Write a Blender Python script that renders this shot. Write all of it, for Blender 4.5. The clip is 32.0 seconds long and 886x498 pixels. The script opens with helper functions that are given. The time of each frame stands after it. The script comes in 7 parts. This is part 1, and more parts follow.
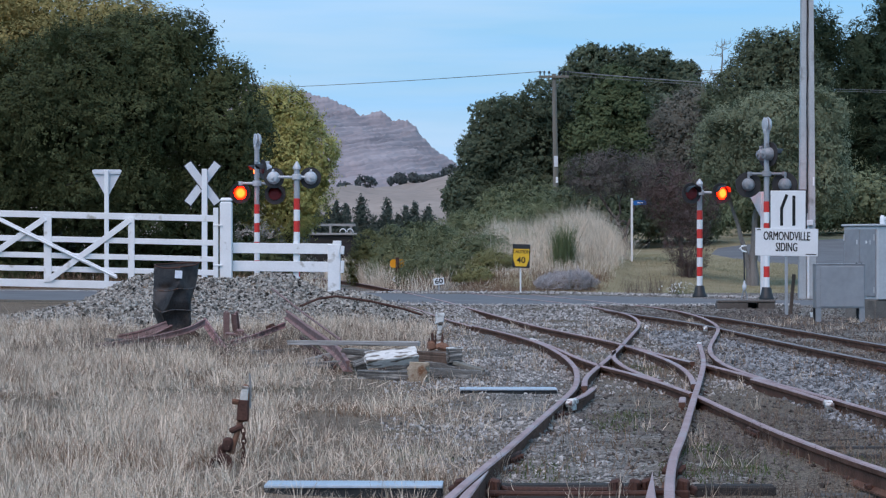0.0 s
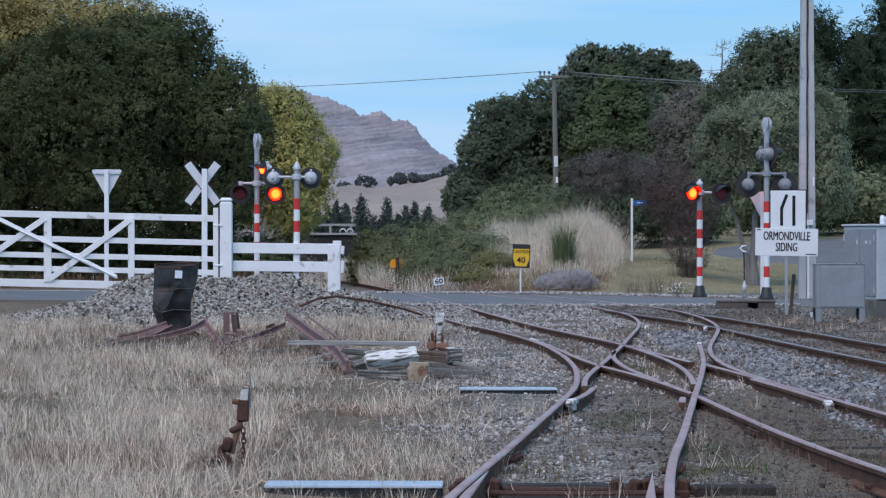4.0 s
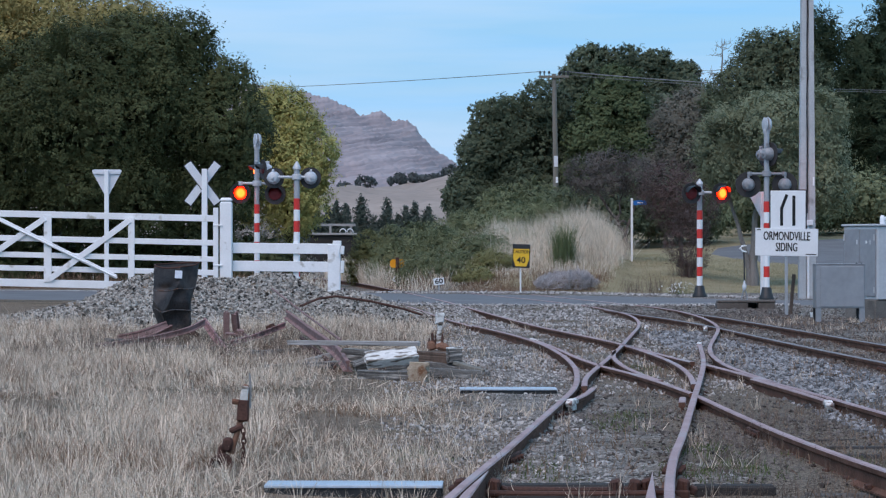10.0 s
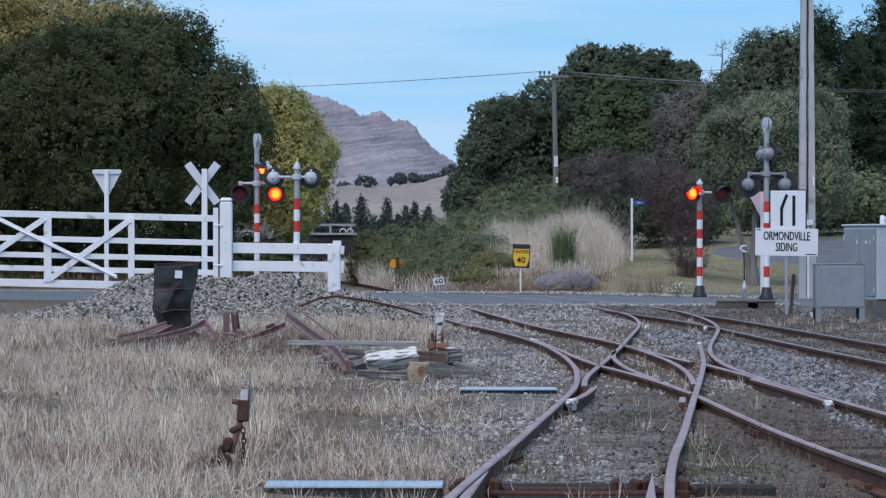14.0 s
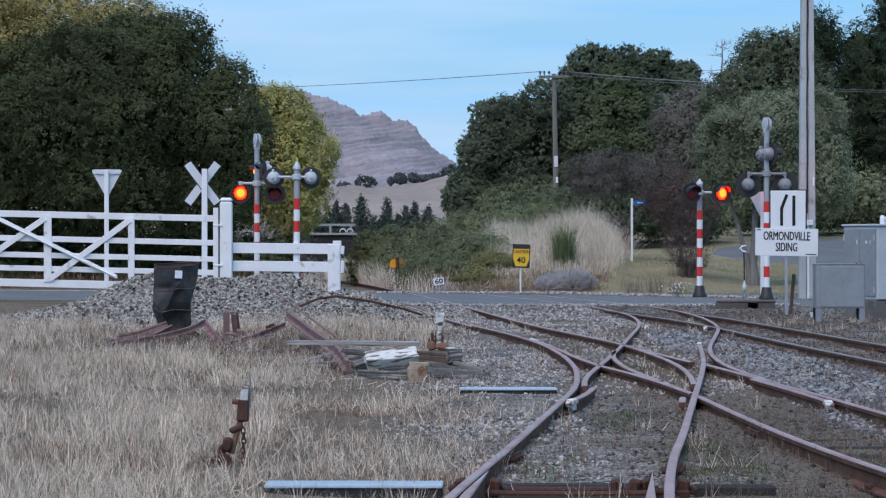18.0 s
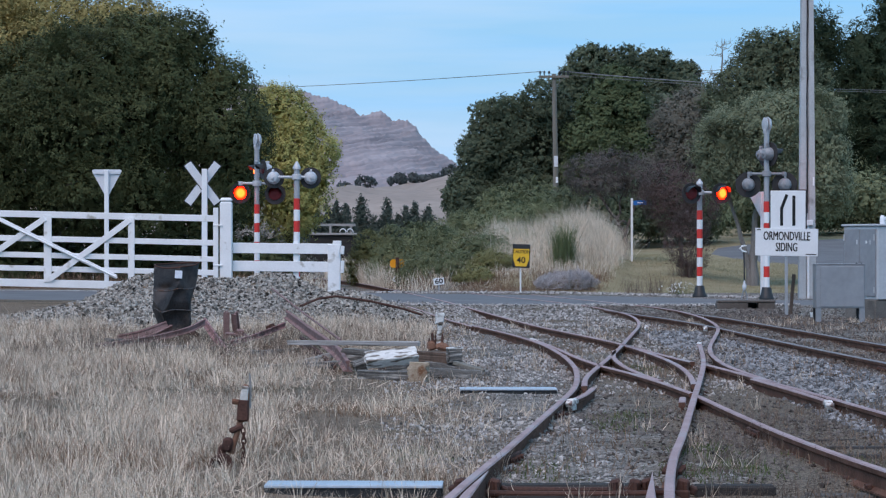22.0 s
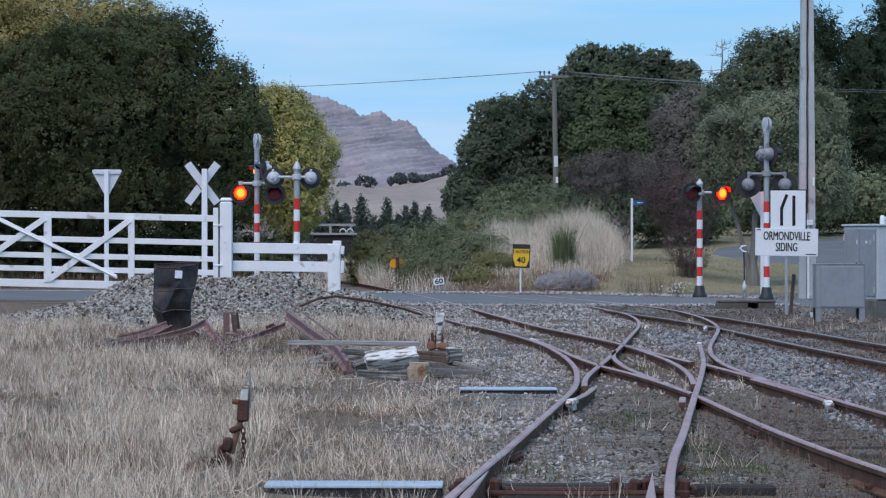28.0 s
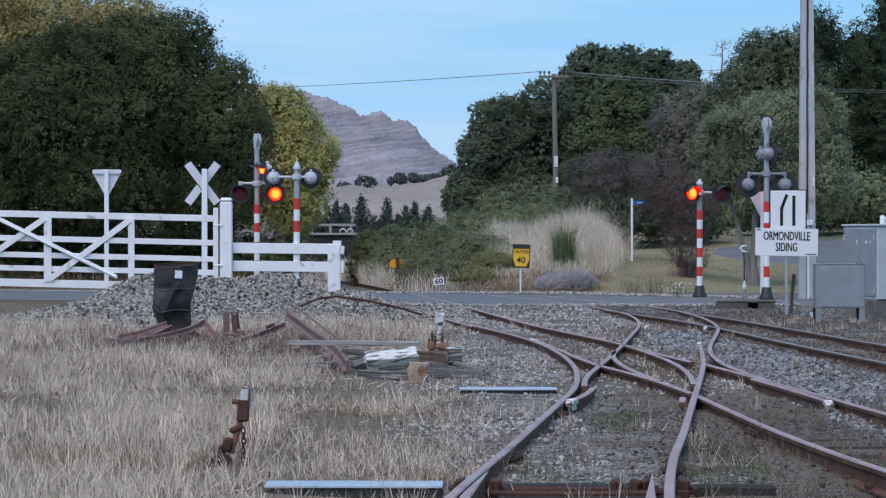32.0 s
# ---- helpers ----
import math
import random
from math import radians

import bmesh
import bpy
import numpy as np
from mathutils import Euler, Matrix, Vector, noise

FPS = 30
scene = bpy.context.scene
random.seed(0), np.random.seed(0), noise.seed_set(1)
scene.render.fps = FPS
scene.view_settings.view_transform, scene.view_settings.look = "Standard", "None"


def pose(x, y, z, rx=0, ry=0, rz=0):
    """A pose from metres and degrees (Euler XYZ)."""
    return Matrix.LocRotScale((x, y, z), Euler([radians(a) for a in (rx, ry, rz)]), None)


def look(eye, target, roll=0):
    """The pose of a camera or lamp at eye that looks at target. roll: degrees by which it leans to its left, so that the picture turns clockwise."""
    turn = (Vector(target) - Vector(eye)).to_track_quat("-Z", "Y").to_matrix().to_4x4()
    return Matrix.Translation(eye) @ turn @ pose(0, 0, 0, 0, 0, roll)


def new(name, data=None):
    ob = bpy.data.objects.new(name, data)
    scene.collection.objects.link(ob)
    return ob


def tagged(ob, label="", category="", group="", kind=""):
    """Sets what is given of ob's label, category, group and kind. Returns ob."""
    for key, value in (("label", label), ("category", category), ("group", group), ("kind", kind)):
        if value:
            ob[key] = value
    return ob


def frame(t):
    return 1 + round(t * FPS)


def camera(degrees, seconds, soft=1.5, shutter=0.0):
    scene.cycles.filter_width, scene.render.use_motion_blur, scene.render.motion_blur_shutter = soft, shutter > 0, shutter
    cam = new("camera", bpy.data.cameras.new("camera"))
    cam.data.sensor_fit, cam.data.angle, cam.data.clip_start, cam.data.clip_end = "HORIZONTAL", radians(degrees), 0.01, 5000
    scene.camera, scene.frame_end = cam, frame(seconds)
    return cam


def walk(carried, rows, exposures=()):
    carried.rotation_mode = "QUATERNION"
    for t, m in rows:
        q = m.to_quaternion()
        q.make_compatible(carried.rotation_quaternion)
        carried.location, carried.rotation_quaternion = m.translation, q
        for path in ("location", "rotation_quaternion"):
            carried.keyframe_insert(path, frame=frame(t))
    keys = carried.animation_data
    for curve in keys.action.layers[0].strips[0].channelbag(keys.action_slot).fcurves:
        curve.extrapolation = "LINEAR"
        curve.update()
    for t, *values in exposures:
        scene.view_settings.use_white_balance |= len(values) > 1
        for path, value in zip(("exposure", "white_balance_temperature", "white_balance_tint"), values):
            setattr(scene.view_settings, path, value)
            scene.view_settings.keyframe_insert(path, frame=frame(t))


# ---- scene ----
# ---------------------------------------------------------------- camera
cam = camera(16.226, 32.0, soft=1.25)
EYE = (0.0, 0.0, 1.44)
STILL = look(EYE, (0.0, 100.0, 1.44 - 0.073))
walk(cam, [(0.0, STILL), (32.0, STILL)], exposures=[(0.0, 0.06), (32.0, 0.06)])

# ---------------------------------------------------------------- world and sun (dusk, high thin cloud)
SUN_EL, SUN_ROT = radians(54), radians(205)
world = bpy.data.worlds.new("sky")
scene.world = world
world.use_nodes = True
wn, wl = world.node_tree.nodes, world.node_tree.links
wn.clear()
w_out = wn.new("ShaderNodeOutputWorld")
w_bg = wn.new("ShaderNodeBackground")
w_bg.inputs["Strength"].default_value = 0.10
sky = wn.new("ShaderNodeTexSky")
sky.sky_type = "NISHITA"
sky.sun_disc = False
sky.sun_elevation, sky.sun_rotation = SUN_EL, SUN_ROT
sky.air_density, sky.dust_density, sky.ozone_density = 1.6, 0.4, 4.0
w_tc = wn.new("ShaderNodeTexCoord")
w_map = wn.new("ShaderNodeMapping")
w_map.inputs["Scale"].default_value = (5.0, 5.0, 60.0)
w_noise = wn.new("ShaderNodeTexNoise")
w_noise.inputs["Scale"].default_value = 1.6
w_noise.inputs["Detail"].default_value = 5.0
w_ramp = wn.new("ShaderNodeValToRGB")
w_ramp.color_ramp.elements[0].position, w_ramp.color_ramp.elements[1].position = 0.45, 0.75
w_ramp.color_ramp.elements[0].color = (0.80, 0.80, 0.80, 1)
w_ramp.color_ramp.elements[1].color = (0.97, 0.97, 0.97, 1)
w_mix = wn.new("ShaderNodeMix")
w_mix.data_type = "RGBA"
w_mix.inputs["B"].default_value = (2.55, 5.9, 9.9, 1)
wl.new(w_tc.outputs["Generated"], w_map.inputs["Vector"])
wl.new(w_map.outputs["Vector"], w_noise.inputs["Vector"])
wl.new(w_noise.outputs["Fac"], w_ramp.inputs["Fac"])
wl.new(w_ramp.outputs["Color"], w_mix.inputs["Factor"])
wl.new(sky.outputs["Color"], w_mix.inputs["A"])
w_cloud = wn.new("ShaderNodeTexNoise")
w_cloud.inputs["Scale"].default_value, w_cloud.inputs["Detail"].default_value = 1.1, 6.0
w_map2 = wn.new("ShaderNodeMapping")
w_map2.inputs["Location"].default_value = (0.3, 0.0, 0.9)
w_map2.inputs["Scale"].default_value = (4.0, 4.0, 42.0)
w_thin = wn.new("ShaderNodeMapRange")
w_thin.inputs["From Min"].default_value, w_thin.inputs["From Max"].default_value = 0.46, 0.74
w_thin.inputs["To Max"].default_value = 0.55
w_veil = wn.new("ShaderNodeMix")
w_veil.data_type = "RGBA"
w_veil.inputs["B"].default_value = (6.0, 7.6, 9.8, 1)
wl.new(w_tc.outputs["Generated"], w_map2.inputs["Vector"])
wl.new(w_map2.outputs["Vector"], w_cloud.inputs["Vector"])
wl.new(w_cloud.outputs["Fac"], w_thin.inputs["Value"])
wl.new(w_thin.outputs["Result"], w_veil.inputs["Factor"])
wl.new(w_mix.outputs["Result"], w_veil.inputs["A"])
wl.new(w_veil.outputs["Result"], w_bg.inputs["Color"])
wl.new(w_bg.outputs["Background"], w_out.inputs["Surface"])

sun_data = bpy.data.lights.new("sun", "SUN")
sun_data.energy, sun_data.angle, sun_data.color = 2.15, radians(45), (1.0, 0.81, 0.79)
sun = new("sun", sun_data)
sun.matrix_world = look((-14, -30, 46), (0, 0, 0))


# ---------------------------------------------------------------- materials
def material(name, dark, light, rough=0.8, metal=0.0, scale=6.0, fine=60.0, bump=0.2, spots=None, spot_size=1.5,
             spot_at=0.62, per=None, stretch=(1, 1, 1), spec=0.25, world_space=False, turn=0, weight=0.6, through_light=0.0):
    """Two colours mixed by noise at two scales, an optional third in stains, fine relief."""
    m = bpy.data.materials.new(name)
    m.use_nodes = True
    n, l = m.node_tree.nodes, m.node_tree.links
    b = n["Principled BSDF"]
    b.inputs["Roughness"].default_value, b.inputs["Metallic"].default_value = rough, metal
    b.inputs["Specular IOR Level"].default_value = spec
    tc, mp = n.new("ShaderNodeTexCoord"), n.new("ShaderNodeMapping")
    mp.inputs["Scale"].default_value = stretch
    mp.vector_type = "TEXTURE" if turn else "POINT"
    if turn:
        mp.inputs["Scale"].default_value = tuple(1 / s for s in stretch)
        mp.inputs["Rotation"].default_value = (0, radians(turn), 0)
    if world_space:
        geo = n.new("ShaderNodeNewGeometry")
        l.new(geo.outputs["Position"], mp.inputs["Vector"])
    else:
        l.new(tc.outputs["Object"], mp.inputs["Vector"])
    big, small = n.new("ShaderNodeTexNoise"), n.new("ShaderNodeTexNoise")
    big.inputs["Scale"].default_value, small.inputs["Scale"].default_value = scale, fine
    big.inputs["Detail"].default_value, small.inputs["Detail"].default_value = 4.0, 3.0
    for t in (big, small):
        l.new(mp.outputs["Vector"], t.inputs["Vector"])
    both = n.new("ShaderNodeMath")
    both.operation = "MULTIPLY_ADD"
    both.inputs[1].default_value = 0.55
    half = n.new("ShaderNodeMath")
    half.operation = "MULTIPLY"
    half.inputs[1].default_value = 0.45
    l.new(small.outputs["Fac"], half.inputs[0])
    l.new(big.outputs["Fac"], both.inputs[0])
    l.new(half.outputs[0], both.inputs[2])
    span = n.new("ShaderNodeMapRange")
    span.inputs["From Min"].default_value, span.inputs["From Max"].default_value = 0.32, 0.68
    l.new(both.outputs[0], span.inputs["Value"])
    mix = n.new("ShaderNodeMix")
    mix.data_type = "RGBA"
    mix.inputs["A"].default_value, mix.inputs["B"].default_value = (*dark, 1), (*light, 1)
    fac = span.outputs["Result"]
    if per:
        if per == "island":
            src = n.new("ShaderNodeNewGeometry").outputs["Random Per Island"]
        else:
            src = n.new("ShaderNodeObjectInfo").outputs["Random"]
        blend = n.new("ShaderNodeMath")
        blend.operation = "MULTIPLY_ADD"
        blend.inputs[1].default_value = weight
        keep = n.new("ShaderNodeMath")
        keep.operation = "MULTIPLY"
        keep.inputs[1].default_value = 1 - weight
        l.new(fac, keep.inputs[0])
        l.new(src, blend.inputs[0])
        l.new(keep.outputs[0], blend.inputs[2])
        fac = blend.outputs[0]
    l.new(fac, mix.inputs["Factor"])
    col = mix.outputs["Result"]
    if spots:
        st = n.new("ShaderNodeTexNoise")
        st.inputs["Scale"].default_value, st.inputs["Detail"].default_value = spot_size, 6.0
        l.new(mp.outputs["Vector"], st.inputs["Vector"])
        edge = n.new("ShaderNodeMapRange")
        edge.inputs["From Min"].default_value, edge.inputs["From Max"].default_value = spot_at - 0.05, spot_at + 0.05
        l.new(st.outputs["Fac"], edge.inputs["Value"])
        mix2 = n.new("ShaderNodeMix")
        mix2.data_type = "RGBA"
        mix2.inputs["B"].default_value = (*spots, 1)
        l.new(edge.outputs["Result"], mix2.inputs["Factor"])
        l.new(col, mix2.inputs["A"])
        col = mix2.outputs["Result"]
    l.new(col, b.inputs["Base Color"])
    if bump:
        bp = n.new("ShaderNodeBump")
        bp.inputs["Strength"].default_value = bump
        bp.inputs["Distance"].default_value = 0.02
        l.new(both.outputs[0], bp.inputs["Height"])
        l.new(bp.outputs["Normal"], b.inputs["Normal"])
    if through_light:
        # thin leaves and blades let part of the light through
        tr, both_ways = n.new("ShaderNodeBsdfTranslucent"), n.new("ShaderNodeMixShader")
        both_ways.inputs["Fac"].default_value = through_light
        l.new(col, tr.inputs["Color"])
        l.new(b.outputs["BSDF"], both_ways.inputs[1])
        l.new(tr.outputs["BSDF"], both_ways.inputs[2])
        l.new(both_ways.outputs["Shader"], n["Material Output"].inputs["Surface"])
    return m


WHITE = material("white_paint", (0.72, 0.73, 0.74), (0.86, 0.87, 0.88), 0.55, scale=2, fine=30, bump=0.1, spots=(0.42, 0.40, 0.36), spot_size=3.5, spot_at=0.68)
SIGN_WHITE = material("sign_white", (0.74, 0.75, 0.76), (0.82, 0.83, 0.84), 0.4, scale=1.5, fine=20, bump=0.02, spec=0.5)
ALLOY_BACK = material("sign_back_alloy", (0.55, 0.57, 0.60), (0.70, 0.71, 0.74), 0.5, scale=2, fine=30, bump=0.03)
RED = material("red_band", (0.55, 0.035, 0.03), (0.68, 0.06, 0.05), 0.45, scale=4, fine=40, bump=0.05)
GREY_POLE = material("grey_steel_pole", (0.30, 0.31, 0.33), (0.46, 0.47, 0.49), 0.5, 0.3, scale=3, fine=40, bump=0.08, spec=0.5)
GREY_DARK = material("dull_grey_casting", (0.20, 0.205, 0.215), (0.34, 0.345, 0.36), 0.55, 0.2, scale=5, fine=60, bump=0.1, spec=0.5)
GREY_CAST = material("grey_cast_housing", (0.42, 0.43, 0.45), (0.62, 0.63, 0.65), 0.55, 0.2, scale=5, fine=60, bump=0.1, spec=0.5)
BLACK = material("black_enamel", (0.012, 0.012, 0.014), (0.03, 0.03, 0.032), 0.5, scale=4, fine=40, bump=0.05, spec=0.5)
DISC_BLACK = material("faded_black_disc", (0.03, 0.028, 0.028), (0.055, 0.052, 0.052), 0.6, scale=6, fine=40, bump=0.05)
BLACK_TEXT = material("black_lettering", (0.01, 0.01, 0.01), (0.02, 0.02, 0.02), 0.5, bump=0)
YELLOW = material("yellow_sheeting", (0.72, 0.42, 0.02), (0.85, 0.52, 0.03), 0.4, scale=3, fine=30, bump=0.02, spec=0.5)
ORANGE = material("orange_board", (0.70, 0.28, 0.01), (0.82, 0.36, 0.02), 0.45, scale=3, fine=30, bump=0.02)
BLUE = material("blue_sign", (0.02, 0.12, 0.40), (0.03, 0.18, 0.52), 0.4, bump=0.02)
RAIL_TOP = material("worn_rail_head", (0.25, 0.148, 0.137), (0.44, 0.305, 0.295), 0.55, 0.1, scale=2.5, fine=50, bump=0.08, spots=(0.36, 0.29, 0.285), spot_size=0.9, spot_at=0.58)
RAIL_SIDE = material("rusty_rail_web", (0.070, 0.036, 0.026), (0.19, 0.105, 0.078), 0.9, 0.0, scale=4, fine=70, bump=0.4, spec=0.06)
RAIL_MAIN = material("dull_main_rail_head", (0.13, 0.10, 0.092), (0.27, 0.215, 0.205), 0.5, 0.15, scale=2.5, fine=50, bump=0.05, spec=0.4)
RUST = material("pink_brown_rust", (0.13, 0.068, 0.062), (0.34, 0.215, 0.20), 0.8, 0.15, scale=5, fine=60, bump=0.35)
RUST_ORANGE = material("orange_rust", (0.13, 0.06, 0.038), (0.28, 0.155, 0.105), 0.85, 0.1, scale=9, fine=80, bump=0.4)
RUST_DARK = material("dark_rust", (0.05, 0.028, 0.024), (0.12, 0.06, 0.045), 0.85, 0.1, scale=7, fine=70, bump=0.4)
SLEEPER = material("weathered_sleeper", (0.045, 0.042, 0.04), (0.13, 0.12, 0.11), 0.9, scale=3, fine=50, bump=0.5, stretch=(0.4, 3, 3))
TAR_TIMBER = material("tarred_black_timber", (0.012, 0.011, 0.011), (0.055, 0.050, 0.047), 0.85, scale=3, fine=50, bump=0.5, stretch=(0.4, 3, 3))
TIMBER_OLD = material("lichened_old_timber", (0.045, 0.042, 0.039), (0.25, 0.24, 0.225), 0.9, scale=5, fine=70, bump=0.6, stretch=(0.5, 4, 4), spots=(0.36, 0.35, 0.33), spot_size=9, spot_at=0.60)
TIMBER_GREY = material("silvered_timber", (0.22, 0.21, 0.20), (0.42, 0.41, 0.40), 0.85, scale=3, fine=45, bump=0.4, stretch=(0.4, 4, 4))
TIMBER_WHITE = material("peeling_white_timber", (0.50, 0.485, 0.46), (0.84, 0.83, 0.81), 0.8, scale=9, fine=60, bump=0.6, spots=(0.15, 0.125, 0.10), spot_size=13, spot_at=0.535, stretch=(0.4, 1.6, 1.6))
TIMBER_RUSTY = material("rust_stained_timber", (0.24, 0.17, 0.10), (0.45, 0.39, 0.32), 0.85, scale=9, fine=60, bump=0.4, spots=(0.17, 0.085, 0.045), spot_size=6, spot_at=0.60)
TIMBER_BROWN = material("wet_brown_timber", (0.07, 0.05, 0.04), (0.17, 0.125, 0.10), 0.85, scale=3, fine=40, bump=0.4, stretch=(4, 4, 0.4))
TIMBER_POLE = material("brown_timber_pole", (0.13, 0.12, 0.1), (0.24, 0.225, 0.195), 0.85, scale=2, fine=30, bump=0.3, stretch=(4, 4, 0.4))
CONCRETE = material("pole_concrete", (0.36, 0.375, 0.385), (0.52, 0.535, 0.545), 0.8, scale=1.5, fine=40, bump=0.15, spots=(0.22, 0.22, 0.21), spot_size=1.4, spot_at=0.62)
OLD_CONCRETE = material("stained_concrete", (0.08, 0.075, 0.07), (0.20, 0.19, 0.175), 0.9, scale=3, fine=40, bump=0.4)
CAB_GREY = material("grey_cabinet_paint", (0.44, 0.46, 0.48), (0.54, 0.56, 0.58), 0.5, 0.1, scale=1.2, fine=25, bump=0.05, spec=0.5)
CAB_DULL = material("dull_galvanised_sheet", (0.27, 0.275, 0.29), (0.35, 0.355, 0.375), 0.4, 0.4, scale=1.6, fine=9, bump=0.02, spec=0.5)
# blue of the reflected sky is mixed into the zinc grey
GALV_SKY = material("sky_tinted_galvanised_steel", (0.36, 0.43, 0.5), (0.5, 0.58, 0.66), 0.55, 0.25, scale=3, fine=30, bump=0.05, spec=0.5)
DRUM = material("black_drum_paint", (0.01, 0.01, 0.011), (0.042, 0.039, 0.04), 0.5, 0.0, scale=5, fine=40, bump=0.1, spots=(0.062, 0.052, 0.049), spot_size=3.2, spot_at=0.54, spec=0.22)
DRUM_WORN = material("scuffed_drum_steel", (0.05, 0.048, 0.05), (0.17, 0.165, 0.17), 0.5, 0.2, scale=12, fine=60, bump=0.1, spots=(0.09, 0.05, 0.035), spot_size=9, spot_at=0.55)
RUST_PINK = material("faded_red_rust", (0.20, 0.10, 0.095), (0.40, 0.215, 0.205), 0.85, scale=5, fine=50, bump=0.25, spots=(0.13, 0.075, 0.07), spot_size=6, spot_at=0.56)
LEAF_LIME = material("yellow_green_scrub", (0.12, 0.122, 0.05), (0.33, 0.31, 0.145), 0.6, scale=0.5, fine=3, bump=0, per="island", world_space=True, weight=0.2, spec=0.08, through_light=0.22)
STONE = material("grey_ballast_stone", (0.03, 0.028, 0.026), (0.62, 0.58, 0.55), 0.85, scale=14, fine=90, bump=0.3, per="island", world_space=True, spec=0.08, weight=0.85)
STONE_FRESH = material("blue_grey_ballast", (0.035, 0.035, 0.037), (0.385, 0.38, 0.385), 0.85, scale=12, fine=90, bump=0.3, per="island", world_space=True, spec=0.08, weight=0.85)
HEADWALL = material("dark_wet_concrete", (0.06, 0.05, 0.044), (0.15, 0.13, 0.115), 0.9, scale=4, fine=40, bump=0.3)
STONE_BROWN = material("dirty_brown_ballast", (0.016, 0.014, 0.0125), (0.25, 0.215, 0.195), 0.9, scale=12, fine=90, bump=0.3, per="island", world_space=True, spec=0.05)
STONE_HEAP = material("crushed_heap_stone", (0.008, 0.0075, 0.007), (0.55, 0.505, 0.45), 0.85, scale=12, fine=90, bump=0.3, per="island", world_space=True, spec=0.08, weight=0.95, spots=(0.21, 0.15, 0.10), spot_size=4.0, spot_at=0.66)
GRASS = material("dry_grass", (0.085, 0.055, 0.037), (1.0, 0.825, 0.66), 0.8, scale=0.6, fine=8, bump=0, per="island", world_space=True, spec=0.08, through_light=0.12, weight=0.72)
GRASS_BROWN = material("brown_dead_grass", (0.1, 0.06, 0.04), (0.33, 0.225, 0.155), 0.85, scale=0.8, fine=8, bump=0, per="island", world_space=True, spec=0.08, through_light=0.12)
GRASS_GREEN = material("low_green_weed", (0.05, 0.075, 0.025), (0.12, 0.15, 0.05), 0.8, scale=1, fine=8, bump=0, per="island", world_space=True, spec=0.08, through_light=0.12)
GRASS_PALE = material("pale_straw_stalks", (0.46, 0.355, 0.26), (0.98, 0.835, 0.68), 0.8, scale=0.6, fine=8, bump=0, per="island", world_space=True, spec=0.08, through_light=0.12, weight=0.72)
STALK_DARK = material("dark_dead_stalks", (0.06, 0.047, 0.04), (0.24, 0.18, 0.14), 0.85, scale=0.8, fine=8, bump=0, per="island", world_space=True, spec=0.08)
LAWN = material("dry_mown_lawn", (0.18, 0.165, 0.095), (0.47, 0.43, 0.285), 0.85, scale=0.5, fine=4, bump=0, per="island", world_space=True, spec=0.05)
PALE_GRASS = material("pale_bank_grass", (0.43, 0.355, 0.27), (0.97, 0.87, 0.73), 0.8, scale=0.4, fine=3, bump=0, per="island", world_space=True, spec=0.08, through_light=0.12)
LEAF_OAK = material("dark_broad_leaves", (0.03, 0.04, 0.018), (0.122, 0.138, 0.062), 0.55, scale=0.35, fine=2.2, bump=0, per="island", world_space=True, weight=0.2, spec=0.08, through_light=0.22)
LEAF_YELLOW = material("turning_yellow_leaves", (0.25, 0.24, 0.08), (0.62, 0.575, 0.22), 0.6, scale=0.35, fine=2.2, bump=0, per="island", world_space=True, weight=0.2, spec=0.08, through_light=0.22)
LEAF_OLIVE = material("olive_autumn_leaves", (0.19, 0.165, 0.06), (0.5, 0.42, 0.18), 0.6, scale=0.35, fine=2.2, bump=0, per="island", world_space=True, weight=0.2, spec=0.08, through_light=0.22)
LEAF_MID = material("mid_green_leaves", (0.058, 0.083, 0.041), (0.178, 0.212, 0.107), 0.6, scale=0.3, fine=1.8, bump=0, per="island", world_space=True, weight=0.2, spec=0.08, through_light=0.22)
LEAF_DUN = material("dun_brown_scrub", (0.085, 0.084, 0.068), (0.24, 0.225, 0.185), 0.6, scale=0.3, fine=1.8, bump=0, per="island", world_space=True, weight=0.2, spec=0.08, through_light=0.22)
LEAF_PALE = material("pale_grey_green_leaves", (0.098, 0.118, 0.074), (0.3, 0.325, 0.205), 0.6, scale=0.3, fine=1.8, bump=0, per="island", world_space=True, weight=0.2, spec=0.08, through_light=0.22)
LEAF_NATIVE = material("deep_green_leaves", (0.055, 0.074, 0.048), (0.18, 0.208, 0.13), 0.55, scale=0.25, fine=1.6, bump=0, per="island", world_space=True, weight=0.2, spec=0.08, through_light=0.22)
LEAF_GREY = material("grey_green_leaves", (0.055, 0.072, 0.045), (0.18, 0.205, 0.125), 0.6, scale=0.3, fine=1.8, bump=0, per="island", world_space=True, weight=0.2, spec=0.08, through_light=0.22)
LEAF_BUSH = material("olive_bush_leaves", (0.085, 0.103, 0.055), (0.305, 0.325, 0.185), 0.6, scale=0.35, fine=2.5, bump=0, per="island", world_space=True, weight=0.2, spec=0.08, through_light=0.22)
LEAF_CONIFER = material("black_green_needles", (0.02, 0.032, 0.018), (0.066, 0.088, 0.048), 0.6, scale=0.3, fine=2, bump=0, per="island", world_space=True, weight=0.2, spec=0.08, through_light=0.22)
LEAF_PLUM = material("purple_brown_leaves", (0.07, 0.06, 0.053), (0.2, 0.176, 0.16), 0.6, scale=0.4, fine=3, bump=0, per="island", world_space=True, weight=0.2, spec=0.08, through_light=0.22)
